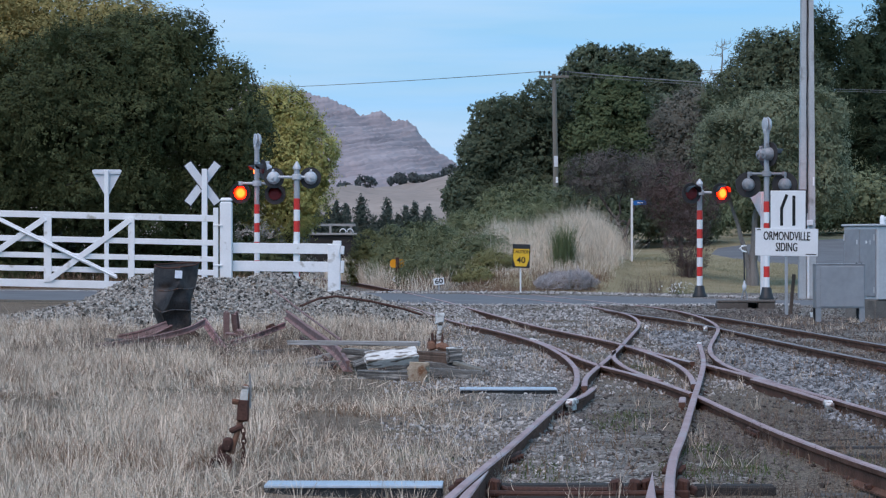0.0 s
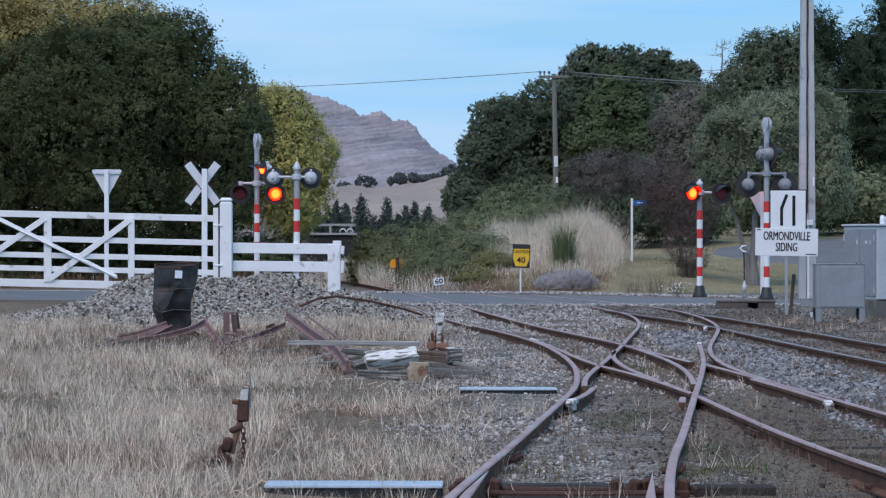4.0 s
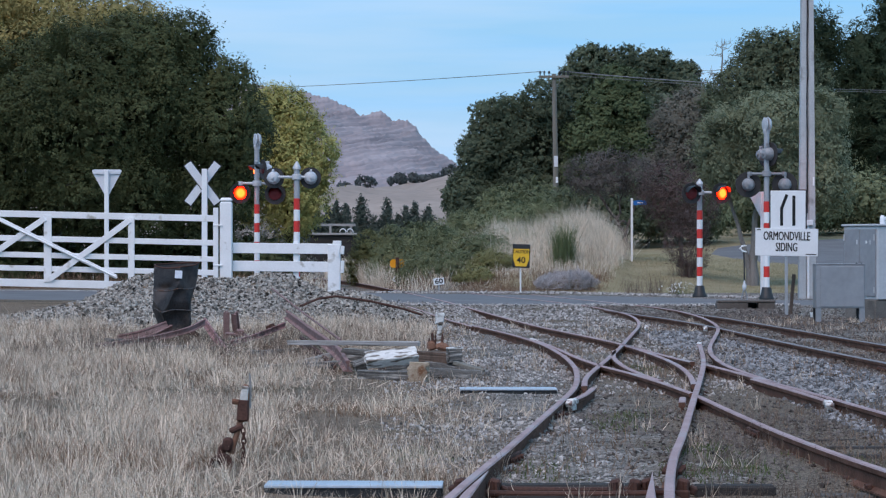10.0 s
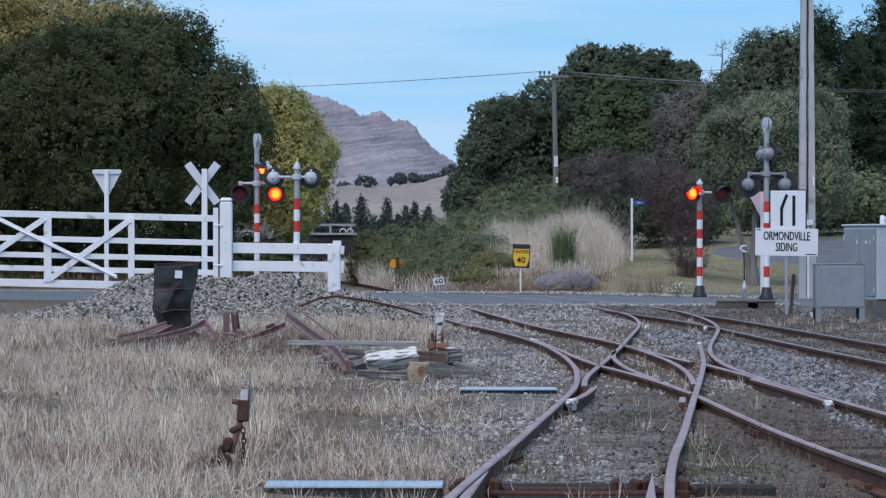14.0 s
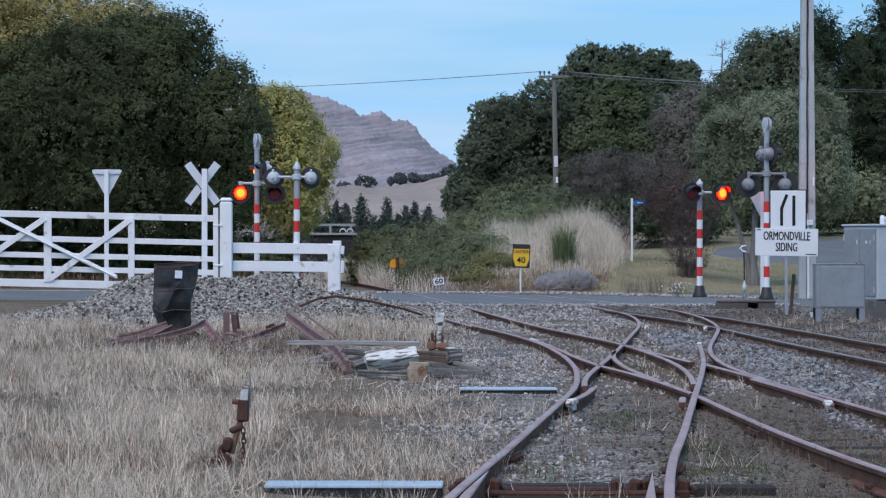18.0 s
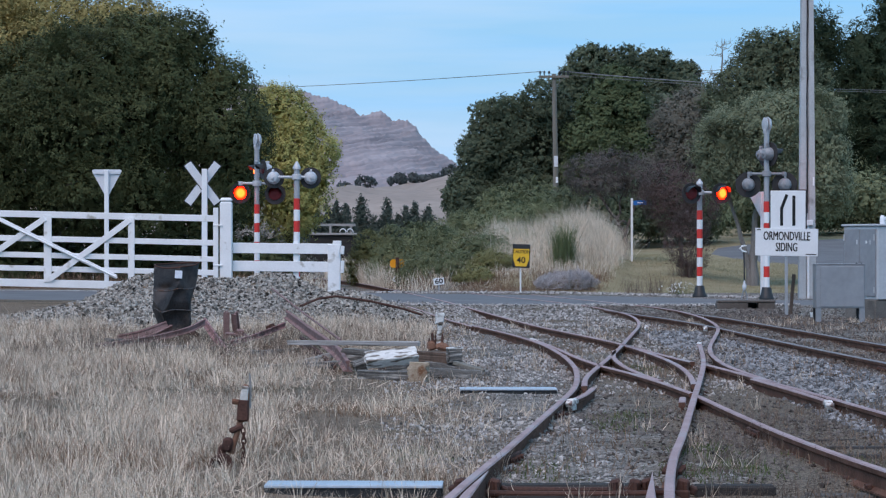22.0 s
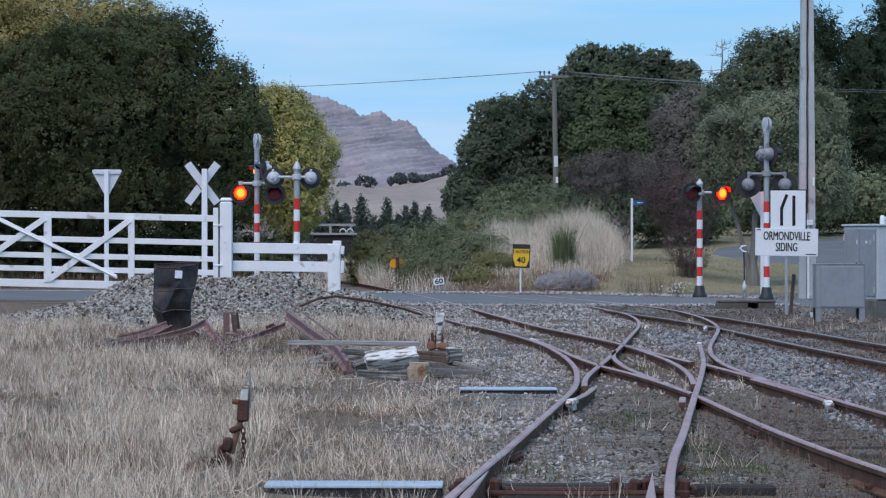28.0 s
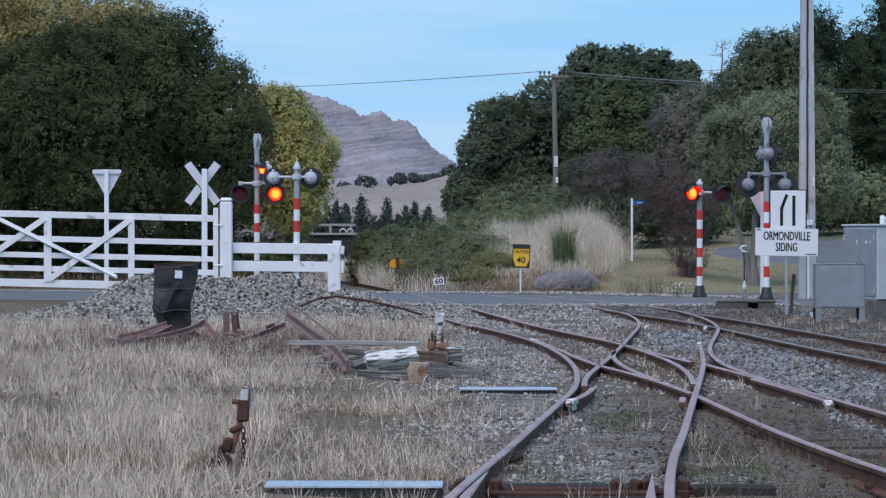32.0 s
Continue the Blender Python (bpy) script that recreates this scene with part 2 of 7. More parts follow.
LEAF_MAROON = material("maroon_brown_leaves", (0.06, 0.042, 0.04), (0.17, 0.122, 0.112), 0.6, scale=0.4, fine=3, bump=0, per="island", world_space=True, weight=0.2, spec=0.08, through_light=0.22)
# distance haze is mixed into this leaf colour, paler and bluer than near leaves
LEAF_HAZED = material("hazed_grey_green_leaves", (0.075, 0.09, 0.09), (0.16, 0.178, 0.175), 0.6, scale=0.2, fine=1, bump=0, per="island", world_space=True, weight=0.2, spec=0.08, through_light=0.22)
LEAF_PINE = material("blue_green_needles", (0.045, 0.06, 0.048), (0.12, 0.14, 0.115), 0.6, scale=0.2, fine=1, bump=0, per="island", world_space=True, weight=0.2, spec=0.08, through_light=0.22)
BROOM = material("green_broom_stems", (0.075, 0.105, 0.05), (0.2, 0.235, 0.12), 0.65, scale=1, fine=6, bump=0, per="island", world_space=True, weight=0.35, spec=0.08, through_light=0.22)
ASH_BUSH = material("ash_grey_shrub", (0.30, 0.275, 0.28), (0.56, 0.53, 0.54), 0.8, scale=1, fine=6, bump=0, per="island", world_space=True, weight=0.35, spec=0.08)
BARK = material("brown_bark", (0.055, 0.045, 0.036), (0.14, 0.12, 0.10), 0.9, scale=3, fine=25, bump=0.5, stretch=(3, 3, 0.5))
BARK_DUSK = material("dusky_brown_bark", (0.07, 0.055, 0.05), (0.17, 0.14, 0.125), 0.9, scale=4, fine=30, bump=0.5, stretch=(3, 3, 0.5))
BARK_GREY = material("grey_bark", (0.13, 0.12, 0.11), (0.27, 0.25, 0.235), 0.9, scale=3, fine=25, bump=0.5, stretch=(3, 3, 0.5))
ASPHALT = material("grey_asphalt", (0.10, 0.10, 0.105), (0.18, 0.18, 0.185), 0.85, scale=0.7, fine=25, bump=0.2)
LINE = material("white_road_paint", (0.55, 0.55, 0.55), (0.75, 0.75, 0.75), 0.6, scale=2, fine=30, bump=0.05)
ROCK = material("bare_strata_hill", (0.21, 0.178, 0.186), (0.4, 0.345, 0.35), 0.95, scale=0.035, fine=0.10, bump=0.0, stretch=(0.22, 0.05, 3.2), turn=-10)
GOLD = material("dry_pasture_hill", (0.235, 0.185, 0.155), (0.37, 0.295, 0.245), 0.95, scale=0.02, fine=0.2, bump=0.0)
WIRE = material("dark_wire", (0.16, 0.165, 0.175), (0.26, 0.265, 0.28), 0.6, bump=0)
CLEAR_FILM = material("faded_sticker", (0.45, 0.50, 0.58), (0.66, 0.70, 0.76), 0.35, scale=20, fine=80, bump=0.02)


def lamp_materials():
    lit = bpy.data.materials.new("lit_red_roundel")
    lit.use_nodes = True
    n, l = lit.node_tree.nodes, lit.node_tree.links
    n.clear()
    out, em = n.new("ShaderNodeOutputMaterial"), n.new("ShaderNodeEmission")
    tc, ln, rp = n.new("ShaderNodeTexCoord"), n.new("ShaderNodeVectorMath"), n.new("ShaderNodeValToRGB")
    flat = n.new("ShaderNodeVectorMath")
    flat.operation = "MULTIPLY"
    flat.inputs[1].default_value = (1, 0, 1)
    ln.operation = "LENGTH"
    el = rp.color_ramp.elements
    el[0].position, el[0].color = 0.085, (1.0, 0.05, 0.006, 1)
    el[1].position, el[1].color = 0.165, (1.0, 0.0035, 0.0004, 1)
    mid = el.new(0.13)
    mid.color = (1.0, 0.012, 0.0012, 1)
    l.new(tc.outputs["Object"], flat.inputs[0])
    l.new(flat.outputs["Vector"], ln.inputs[0])
    l.new(ln.outputs["Value"], rp.inputs["Fac"])
    l.new(rp.outputs["Color"], em.inputs["Color"])
    em.inputs["Strength"].default_value = 14.0
    l.new(em.outputs["Emission"], out.inputs["Surface"])
    dark = material("unlit_red_roundel", (0.16, 0.02, 0.022), (0.22, 0.045, 0.045), 0.38, scale=20, fine=60, bump=0.1)
    return lit, dark


LIT, UNLIT = lamp_materials()


# ---------------------------------------------------------------- mesh building
class Geo:
    """Verts and faces gathered for one mesh; each face keeps its material slot."""

    def __init__(self):
        self.v, self.f, self.s = [], [], []

    def add(self, verts, faces, slot=0, m=None):
        k = len(self.v)
        for p in verts:
            self.v.append(tuple(m @ Vector(p)) if m is not None else tuple(p))
        for face in faces:
            self.f.append([k + i for i in face])
            self.s.append(slot)
        return self

    def box(self, size, at=(0, 0, 0), rot=(0, 0, 0), slot=0, bevel=0.0, taper=1.0):
        x, y, z = size[0] / 2, size[1] / 2, size[2] / 2
        m = pose(*at, *rot)
        if bevel <= 0:
            vs = [(sx * x * (taper if sz > 0 else 1), sy * y * (taper if sz > 0 else 1), sz * z) for sz in (-1, 1) for sy in (-1, 1) for sx in (-1, 1)]
            fs = [(0, 2, 3, 1), (4, 5, 7, 6), (0, 1, 5, 4), (2, 6, 7, 3), (0, 4, 6, 2), (1, 3, 7, 5)]
            return self.add(vs, fs, slot, m)
        bm = bmesh.new()
        bmesh.ops.create_cube(bm, size=1)
        for v in bm.verts:
            k = taper if v.co.z > 0 else 1
            v.co = Vector((v.co.x * size[0] * k, v.co.y * size[1] * k, v.co.z * size[2]))
        bmesh.ops.bevel(bm, geom=bm.edges[:], offset=bevel, segments=1, affect="EDGES")
        bm.verts.index_update()
        self.add([v.co.copy() for v in bm.verts], [[v.index for v in f.verts] for f in bm.faces], slot, m)
        bm.free()
        return self

    def tube(self, pts, radii, seg=10, slot=0, cap=True):
        """A round tapered sweep along pts."""
        pts = [Vector(p) for p in pts]
        rings, k = [], len(self.v)
        for i, p in enumerate(pts):
            d = (pts[min(i + 1, len(pts) - 1)] - pts[max(i - 1, 0)]).normalized()
            u = d.cross(Vector((0.31, 0.17, 0.93)) if abs(d.z) < 0.9 else Vector((0, 1, 0))).normalized()
            w = d.cross(u)
            r = radii[i] if isinstance(radii, (list, tuple)) else radii
            for a in range(seg):
                t = 2 * math.pi * a / seg
                self.v.append(tuple(p + u * (r * math.cos(t)) + w * (r * math.sin(t))))
        for i in range(len(pts) - 1):
            for a in range(seg):
                b = (a + 1) % seg
                self.f.append([k + i * seg + a, k + i * seg + b, k + (i + 1) * seg + b, k + (i + 1) * seg + a])
                self.s.append(slot)
        if cap:
            for base in (k, k + (len(pts) - 1) * seg):
                self.f.append([base + a for a in range(seg)])
                self.s.append(slot)
        return self

    def lathe(self, prof, seg=20, slot=0, m=None, slots=None):
        """Turns (radius, height) pairs about z."""
        vs, fs = [], []
        for r, z in prof:
            for a in range(seg):
                t = 2 * math.pi * a / seg
                vs.append((r * math.cos(t), r * math.sin(t), z))
        k = len(self.v)
        self.add(vs, [], slot, m)
        for i in range(len(prof) - 1):
            for a in range(seg):
                b = (a + 1) % seg
                self.f.append([k + i * seg + a, k + i * seg + b, k + (i + 1) * seg + b, k + (i + 1) * seg + a])
                self.s.append(slots[i] if slots else slot)
        for base, i in ((k, 0), (k + (len(prof) - 1) * seg, len(prof) - 2)):
            self.f.append([base + a for a in range(seg)])
            self.s.append(slots[i] if slots else slot)
        return self

    def plate(self, outline, thick, slot=0, m=None):
        """A flat outline in x-z, thick along y."""
        n = len(outline)
        vs = [(x, -thick / 2, z) for x, z in outline] + [(x, thick / 2, z) for x, z in outline]
        fs = [list(range(n)), list(range(2 * n - 1, n - 1, -1))] + [[i, i + n, (i + 1) % n + n, (i + 1) % n] for i in range(n)]
        return self.add(vs, fs, slot, m)

    def mesh(self, name, mats, smooth=False):
        me = bpy.data.meshes.new(name)
        me.from_pydata(self.v, [], self.f)
        for m in mats if isinstance(mats, (list, tuple)) else [mats]:
            me.materials.append(m)
        me.polygons.foreach_set("material_index", self.s)
        bm = bmesh.new()
        bm.from_mesh(me)
        bmesh.ops.recalc_face_normals(bm, faces=bm.faces[:])
        bm.to_mesh(me)
        bm.free()
        if smooth:
            me.shade_smooth()
            me.set_sharp_from_angle(angle=radians(40))
        return me


def part(name, geo, mats, parent=None, label="", smooth=False, at=None):
    ob = new(name, geo.mesh(name, mats, smooth) if isinstance(geo, Geo) else geo)
    if parent is not None:
        ob.parent = parent
    if at is not None:
        ob.matrix_basis = at
    if label:
        ob["label"] = label
    return ob


def thing(name, at, label, category, group="", kind=""):
    ob = new(name)
    ob.empty_display_size = 0.2
    ob.matrix_basis = at
    return tagged(ob, label, category, group, kind)


def lettering(text, size, at, mat, parent, name="lettering", bold=0.0, wide=1.0, heavy=0.0):
    """Raised letters in the built-in font, facing -y, centred on at."""
    cu = bpy.data.curves.new(name, "FONT")
    cu.body, cu.size, cu.align_x, cu.align_y, cu.extrude, cu.offset = text, size, "CENTER", "CENTER", 0.002, bold
    cu.resolution_u = 3
    tmp = bpy.data.objects.new("tmp", cu)
    me = bpy.data.meshes.new_from_object(tmp)
    bpy.data.objects.remove(tmp)
    me.transform(pose(0, 0, 0, 90, 0, 0) @ Matrix.Diagonal((wide, 1, 1, 1)))
    if heavy:
        v = [tuple(p.co) for p in me.vertices]
        f = [tuple(p.vertices) for p in me.polygons]
        me = bpy.data.meshes.new(name)
        me.from_pydata([(x + k * heavy, y - 0.0003 * k, z) for k in (-1, 0, 1) for x, y, z in v], [], [tuple(i + k * len(v) for i in p) for k in range(3) for p in f])
    me.materials.clear()
    me.materials.append(mat)
    ob = new(name, me)
    ob.parent = parent
    ob.matrix_basis = pose(*at)
    return ob


def scatter(name, verts, faces, pos, rot, scale, mat, parent=None, slots=None):
    """One mesh of many copies of a small shape: numpy arrays pos (n,3), rot (n,3,3), scale (n,3)."""
    verts, faces = np.asarray(verts, float), np.asarray(faces, int)
    n, nv = len(pos), len(verts)
    pts = np.einsum("nij,nkj->nki", rot, verts[None] * scale[:, None, :]) + pos[:, None, :]
    idx = (faces[None] + (np.arange(n) * nv)[:, None, None]).reshape(-1)
    me = bpy.data.meshes.new(name)
    me.vertices.add(n * nv)
    me.vertices.foreach_set("co", pts.reshape(-1))
    w = faces.shape[1]
    me.loops.add(len(idx))
    me.loops.foreach_set("vertex_index", idx)
    me.polygons.add(n * len(faces))
    me.polygons.foreach_set("loop_start", np.arange(n * len(faces)) * w)
    for m in mat if isinstance(mat, (list, tuple)) else [mat]:
        me.materials.append(m)
    if slots is not None:
        me.polygons.foreach_set("material_index", np.repeat(slots, len(faces)))
    me.update(calc_edges=True)
    me.shade_flat()
    ob = new(name, me)
    if parent is not None:
        ob.parent = parent
    return ob


def turns(rng, n, tilt=math.pi):
    """Random turns: free about z, leaning up to tilt."""
    a, b = rng.uniform(0, 2 * np.pi, n), rng.uniform(-tilt, tilt, n)
    c = rng.uniform(0, 2 * np.pi, n)
    def rz(t):
        m = np.zeros((n, 3, 3))
        m[:, 0, 0], m[:, 0, 1], m[:, 1, 0], m[:, 1, 1], m[:, 2, 2] = np.cos(t), -np.sin(t), np.sin(t), np.cos(t), 1
        return m
    rx = np.zeros((n, 3, 3))
    rx[:, 0, 0], rx[:, 1, 1], rx[:, 1, 2], rx[:, 2, 1], rx[:, 2, 2] = 1, np.cos(b), -np.sin(b), np.sin(b), np.cos(b)
    return rz(a) @ rx @ rz(c)


STONE_V = [(-.52, -.42, -.3), (.55, -.35, -.25), (.02, .6, -.35), (-.36, .22, .36), (-.05, -.42, .42), (.42, .18, .26)]
STONE_F = [(3, 4, 5), (0, 1, 4), (1, 5, 4), (1, 2, 5), (2, 3, 5), (2, 0, 3), (0, 4, 3), (0, 2, 1)]
BLADE_V = [(-.5, 0, 0), (.5, 0, 0), (.34, .10, .55), (-.34, .10, .55), (0, .38, 1.0)]
BLADE_F = [(0, 1, 2), (0, 2, 3), (3, 2, 4)]
LEAF_V = [(-.36, -.38, .03), (.36, -.30, .05), (0, .62, -.03)]
LEAF_F = [(0, 1, 2)]


# ---------------------------------------------------------------- lie of the land
def smooth(a, b, t):
    t = np.clip((t - a) / (b - a), 0, 1)
    return t * t * (3 - 2 * t)


def waves(x, y):
    return (np.sin(x * 1.9 + 0.7 * np.sin(y * 0.8)) * np.sin(y * 0.9 + 1.3) * 0.5
            + np.sin(x * 4.3 + y * 1.7) * 0.3 + np.sin(x * 7.9 - y * 3.1 + 2) * 0.2)


LATTICE = np.random.default_rng(7).uniform(0, 1, (128, 128))


def speckle(x, y, scale):
    """Smooth random values from 0 to 1, scale cells to the metre."""
    x, y = np.asarray(x, float) * scale + 500, np.asarray(y, float) * scale + 500
    i, j = np.floor(x).astype(int), np.floor(y).astype(int)
    u, v = x - i, y - j
    u, v = u * u * (3 - 2 * u), v * v * (3 - 2 * v)
    a, b = LATTICE[i % 128, j % 128], LATTICE[(i + 1) % 128, j % 128]
    c, d = LATTICE[i % 128, (j + 1) % 128], LATTICE[(i + 1) % 128, (j + 1) % 128]
    return (a * (1 - u) + b * u) * (1 - v) + (c * (1 - u) + d * u) * v


def land(x, y):
    """Height of the ground at x, y."""
    x, y = np.asarray(x, float), np.asarray(y, float)
    z = 0.025 * waves(x, y) * (1 - smooth(60, 66, y))
    z = z + 0.06 * smooth(0.2, -1.5, x) * (1 - smooth(60, 66, y))
    z = z + (0.048 + 0.03 * (speckle(x, y, 1.1) - 0.5)) * smooth(-0.8, 0.2, x) * (1 - smooth(60, 66, y)) * smooth(16.5, 20, y)
    z = z - 0.085 * np.exp(-((y - 18.15) / 0.36) ** 2) * smooth(0.1, 0.3, x)
    z = z + 0.125 * smooth(60, 67, y)
    z = z - 0.115 * smooth(88.8, 92, y) * np.exp(-((x + 2.05 + (y - 92) * 0.105) / 1.7) ** 4) * (1 - smooth(140, 170, y))
    z = z + 1.55 * smooth(88.5, 101, y) * smooth(-0.8, 1.8, x) * (1 - (0.5 + 0.25 * np.maximum(smooth(7, 10, x), smooth(104, 122, y))) * smooth(4.7, 6.2, x))
    z = z + 1.9 * smooth(96, 150, y) * smooth(3, 7, x) * (1 - smooth(200, 600, y) * 0.5)
    z = z + 0.5 * smooth(100, 130, y) * smooth(-6, -9, x) * (1 - smooth(300, 600, y))
    return z


def heap(x, y):
    """Height of the ballast heap above zero."""
    m = np.exp(-(((x + 4.6) / 2.2) ** 4 + ((y - 62.3) / 3.2) ** 2)) * 0.74
    a = np.exp(-(((x + 3.45) / 1.45) ** 2 + ((y - 62.5) / 3.2) ** 2)) * 0.86
    b = np.exp(-(((x + 5.85) / 1.35) ** 2 + ((y - 62.0) / 3.2) ** 2)) * 0.82
    c = np.exp(-(((x + 1.85) / 1.15) ** 2 + ((y - 60.5) / 3.0) ** 2)) * 0.52
    d = np.exp(-(((x + 4.4) / 2.7) ** 2 + ((y - 57.5) / 4.2) ** 2)) * 0.26
    e = np.exp(-(((x + 6.5) / 1.5) ** 2 + ((y - 59.5) / 4.0) ** 2)) * 0.34
    return np.maximum.reduce([a, b, c, m, e]) + d * 0.8 - 0.03


def facing(rng, nrm):
    """Turns that lay a leaf's face along the given normals, with a random spin."""
    r = rng.normal(size=nrm.shape)
    t = np.cross(nrm, r)
    t /= np.linalg.norm(t, axis=1)[:, None] + 1e-9
    return np.stack([t, np.cross(nrm, t), nrm], -1)


# ---------------------------------------------------------------- ground, roads, hills
def grid(name, xs, ys, zf, mat, kind_label, category):
    gx, gy = np.meshgrid(xs, ys)
    gz = zf(gx, gy)
    co = np.stack([gx, gy, gz], -1).reshape(-1, 3)
    w, h = len(xs), len(ys)
    i = np.arange((h - 1) * (w - 1))
    k = (i // (w - 1)) * w + i % (w - 1)
    fs = np.stack([k, k + 1, k + w + 1, k + w], -1)
    me = bpy.data.meshes.new(name)
    me.vertices.add(len(co))
    me.vertices.foreach_set("co", co.reshape(-1))
    me.loops.add(fs.size)
    me.loops.foreach_set("vertex_index", fs.reshape(-1))
    me.polygons.add(len(fs))
    me.polygons.foreach_set("loop_start", np.arange(len(fs)) * 4)
    me.materials.append(mat)
    me.update(calc_edges=True)
    me.shade_smooth()
    return tagged(new(name, me), kind_label, category, kind="structure")


def ground_material():
    """Grey ballast by the tracks, straw-coloured soil to the west, turf past the road; ragged borders."""
    m = bpy.data.materials.new("yard_ground")
    m.use_nodes = True
    n, l = m.node_tree.nodes, m.node_tree.links
    b = n["Principled BSDF"]
    b.inputs["Roughness"].default_value = 0.92
    b.inputs["Specular IOR Level"].default_value = 0.05
    geo = n.new("ShaderNodeNewGeometry")
    pos = geo.outputs["Position"]
    sep = n.new("ShaderNodeSeparateXYZ")
    l.new(pos, sep.inputs[0])

    def noise_of(scale, detail=4.0):
        t = n.new("ShaderNodeTexNoise")
        t.inputs["Scale"].default_value, t.inputs["Detail"].default_value = scale, detail
        l.new(pos, t.inputs["Vector"])
        return t.outputs["Fac"]

    def calc(op, a, bb, c=None):
        t = n.new("ShaderNodeMath")
        t.operation = op
        for i, s in enumerate((a, bb, c)):
            if s is None:
                continue
            if isinstance(s, (int, float)):
                t.inputs[i].default_value = s
            else:
                l.new(s, t.inputs[i])
        return t.outputs[0]

    def span(v, a, bb):
        t = n.new("ShaderNodeMapRange")
        t.inputs["From Min"].default_value, t.inputs["From Max"].default_value = a, bb
        l.new(v, t.inputs["Value"])
        return t.outputs["Result"]

    def mixed(f, a, bb):
        t = n.new("ShaderNodeMix")
        t.data_type = "RGBA"
        l.new(f, t.inputs["Factor"])
        for s, c in (("A", a), ("B", bb)):
            if isinstance(c, tuple):
                t.inputs[s].default_value = (*c, 1)
            else:
                l.new(c, t.inputs[s])
        return t.outputs["Result"]

    mid, fine, wide = noise_of(1.3), noise_of(38, 3), noise_of(0.45)
    def chips(scale):
        v = n.new("ShaderNodeTexVoronoi")
        v.inputs["Scale"].default_value = scale
        l.new(pos, v.inputs["Vector"])
        tone = n.new("ShaderNodeSeparateColor")
        l.new(v.outputs["Color"], tone.inputs[0])
        return v, tone.outputs[0]

    vor, tone = chips(30)
    small_vor, small_tone = chips(75)
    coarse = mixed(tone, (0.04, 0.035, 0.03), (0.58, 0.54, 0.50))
    # gaps between chips darkened in the colour, as shade between stones
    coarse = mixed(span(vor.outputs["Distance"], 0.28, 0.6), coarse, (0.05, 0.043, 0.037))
    grit = mixed(small_tone, (0.04, 0.034, 0.028), (0.44, 0.40, 0.36))
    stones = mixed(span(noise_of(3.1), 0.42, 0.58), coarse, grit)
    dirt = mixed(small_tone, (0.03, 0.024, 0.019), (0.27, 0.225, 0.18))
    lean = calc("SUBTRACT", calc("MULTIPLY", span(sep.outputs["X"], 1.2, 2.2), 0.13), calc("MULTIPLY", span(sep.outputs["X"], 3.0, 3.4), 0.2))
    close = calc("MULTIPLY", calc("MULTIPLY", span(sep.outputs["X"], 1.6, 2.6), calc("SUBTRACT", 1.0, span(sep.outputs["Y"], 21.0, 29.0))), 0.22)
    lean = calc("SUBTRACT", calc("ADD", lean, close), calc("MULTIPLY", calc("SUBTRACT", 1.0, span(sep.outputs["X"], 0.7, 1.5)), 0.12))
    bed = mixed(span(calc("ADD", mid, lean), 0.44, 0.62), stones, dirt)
    soil = mixed(small_tone, (0.05, 0.037, 0.028), (0.30, 0.235, 0.175))
    soil = mixed(span(wide, 0.52, 0.68), soil, (0.105, 0.088, 0.062))
    edge = calc("ADD", sep.outputs["X"], calc("MULTIPLY", calc("SUBTRACT", mid, 0.5), 2.2))
    c = mixed(span(edge, -0.3, 0.7), soil, bed)
    turf = mixed(span(noise_of(0.9), 0.35, 0.65), (0.20, 0.17, 0.10), (0.35, 0.30, 0.20))
    turf = mixed(span(fine, 0.3, 0.7), turf, (0.26, 0.22, 0.135))
    verge = mixed(span(noise_of(0.7), 0.4, 0.6), stones, soil)
    turf = mixed(span(calc("ADD", sep.outputs["X"], mid), 0.6, 2.6), verge, turf)
    c = mixed(span(calc("ADD", sep.outputs["Y"], calc("MULTIPLY", mid, 2.0)), 88.5, 90.5), c, turf)
    l.new(c, b.inputs["Base Color"])
    bp = n.new("ShaderNodeBump")
    bp.inputs["Strength"].default_value, bp.inputs["Distance"].default_value = 0.8, 0.03
    l.new(vor.outputs["Distance"], bp.inputs["Height"])
    l.new(bp.outputs["Normal"], b.inputs["Normal"])
    return m


def spaced(a, b, step, far):
    """Even steps from a to b, then growing ones to far on both sides."""
    core = list(np.arange(a, b + 1e-6, step))
    out, s = [], step
    p = core[-1]
    while p < far:
        s *= 1.35
        p += s
        out.append(p)
    low, s, p = [], step, core[0]
    while p > -far:
        s *= 1.35
        p -= s
        low.append(p)
    return np.array(low[::-1] + core + out)


xs = spaced(-16, 16, 0.25, 4600)
ys = np.concatenate([spaced(8, 130, 0.4, 4600)])
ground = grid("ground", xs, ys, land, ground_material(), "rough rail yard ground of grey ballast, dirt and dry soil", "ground")


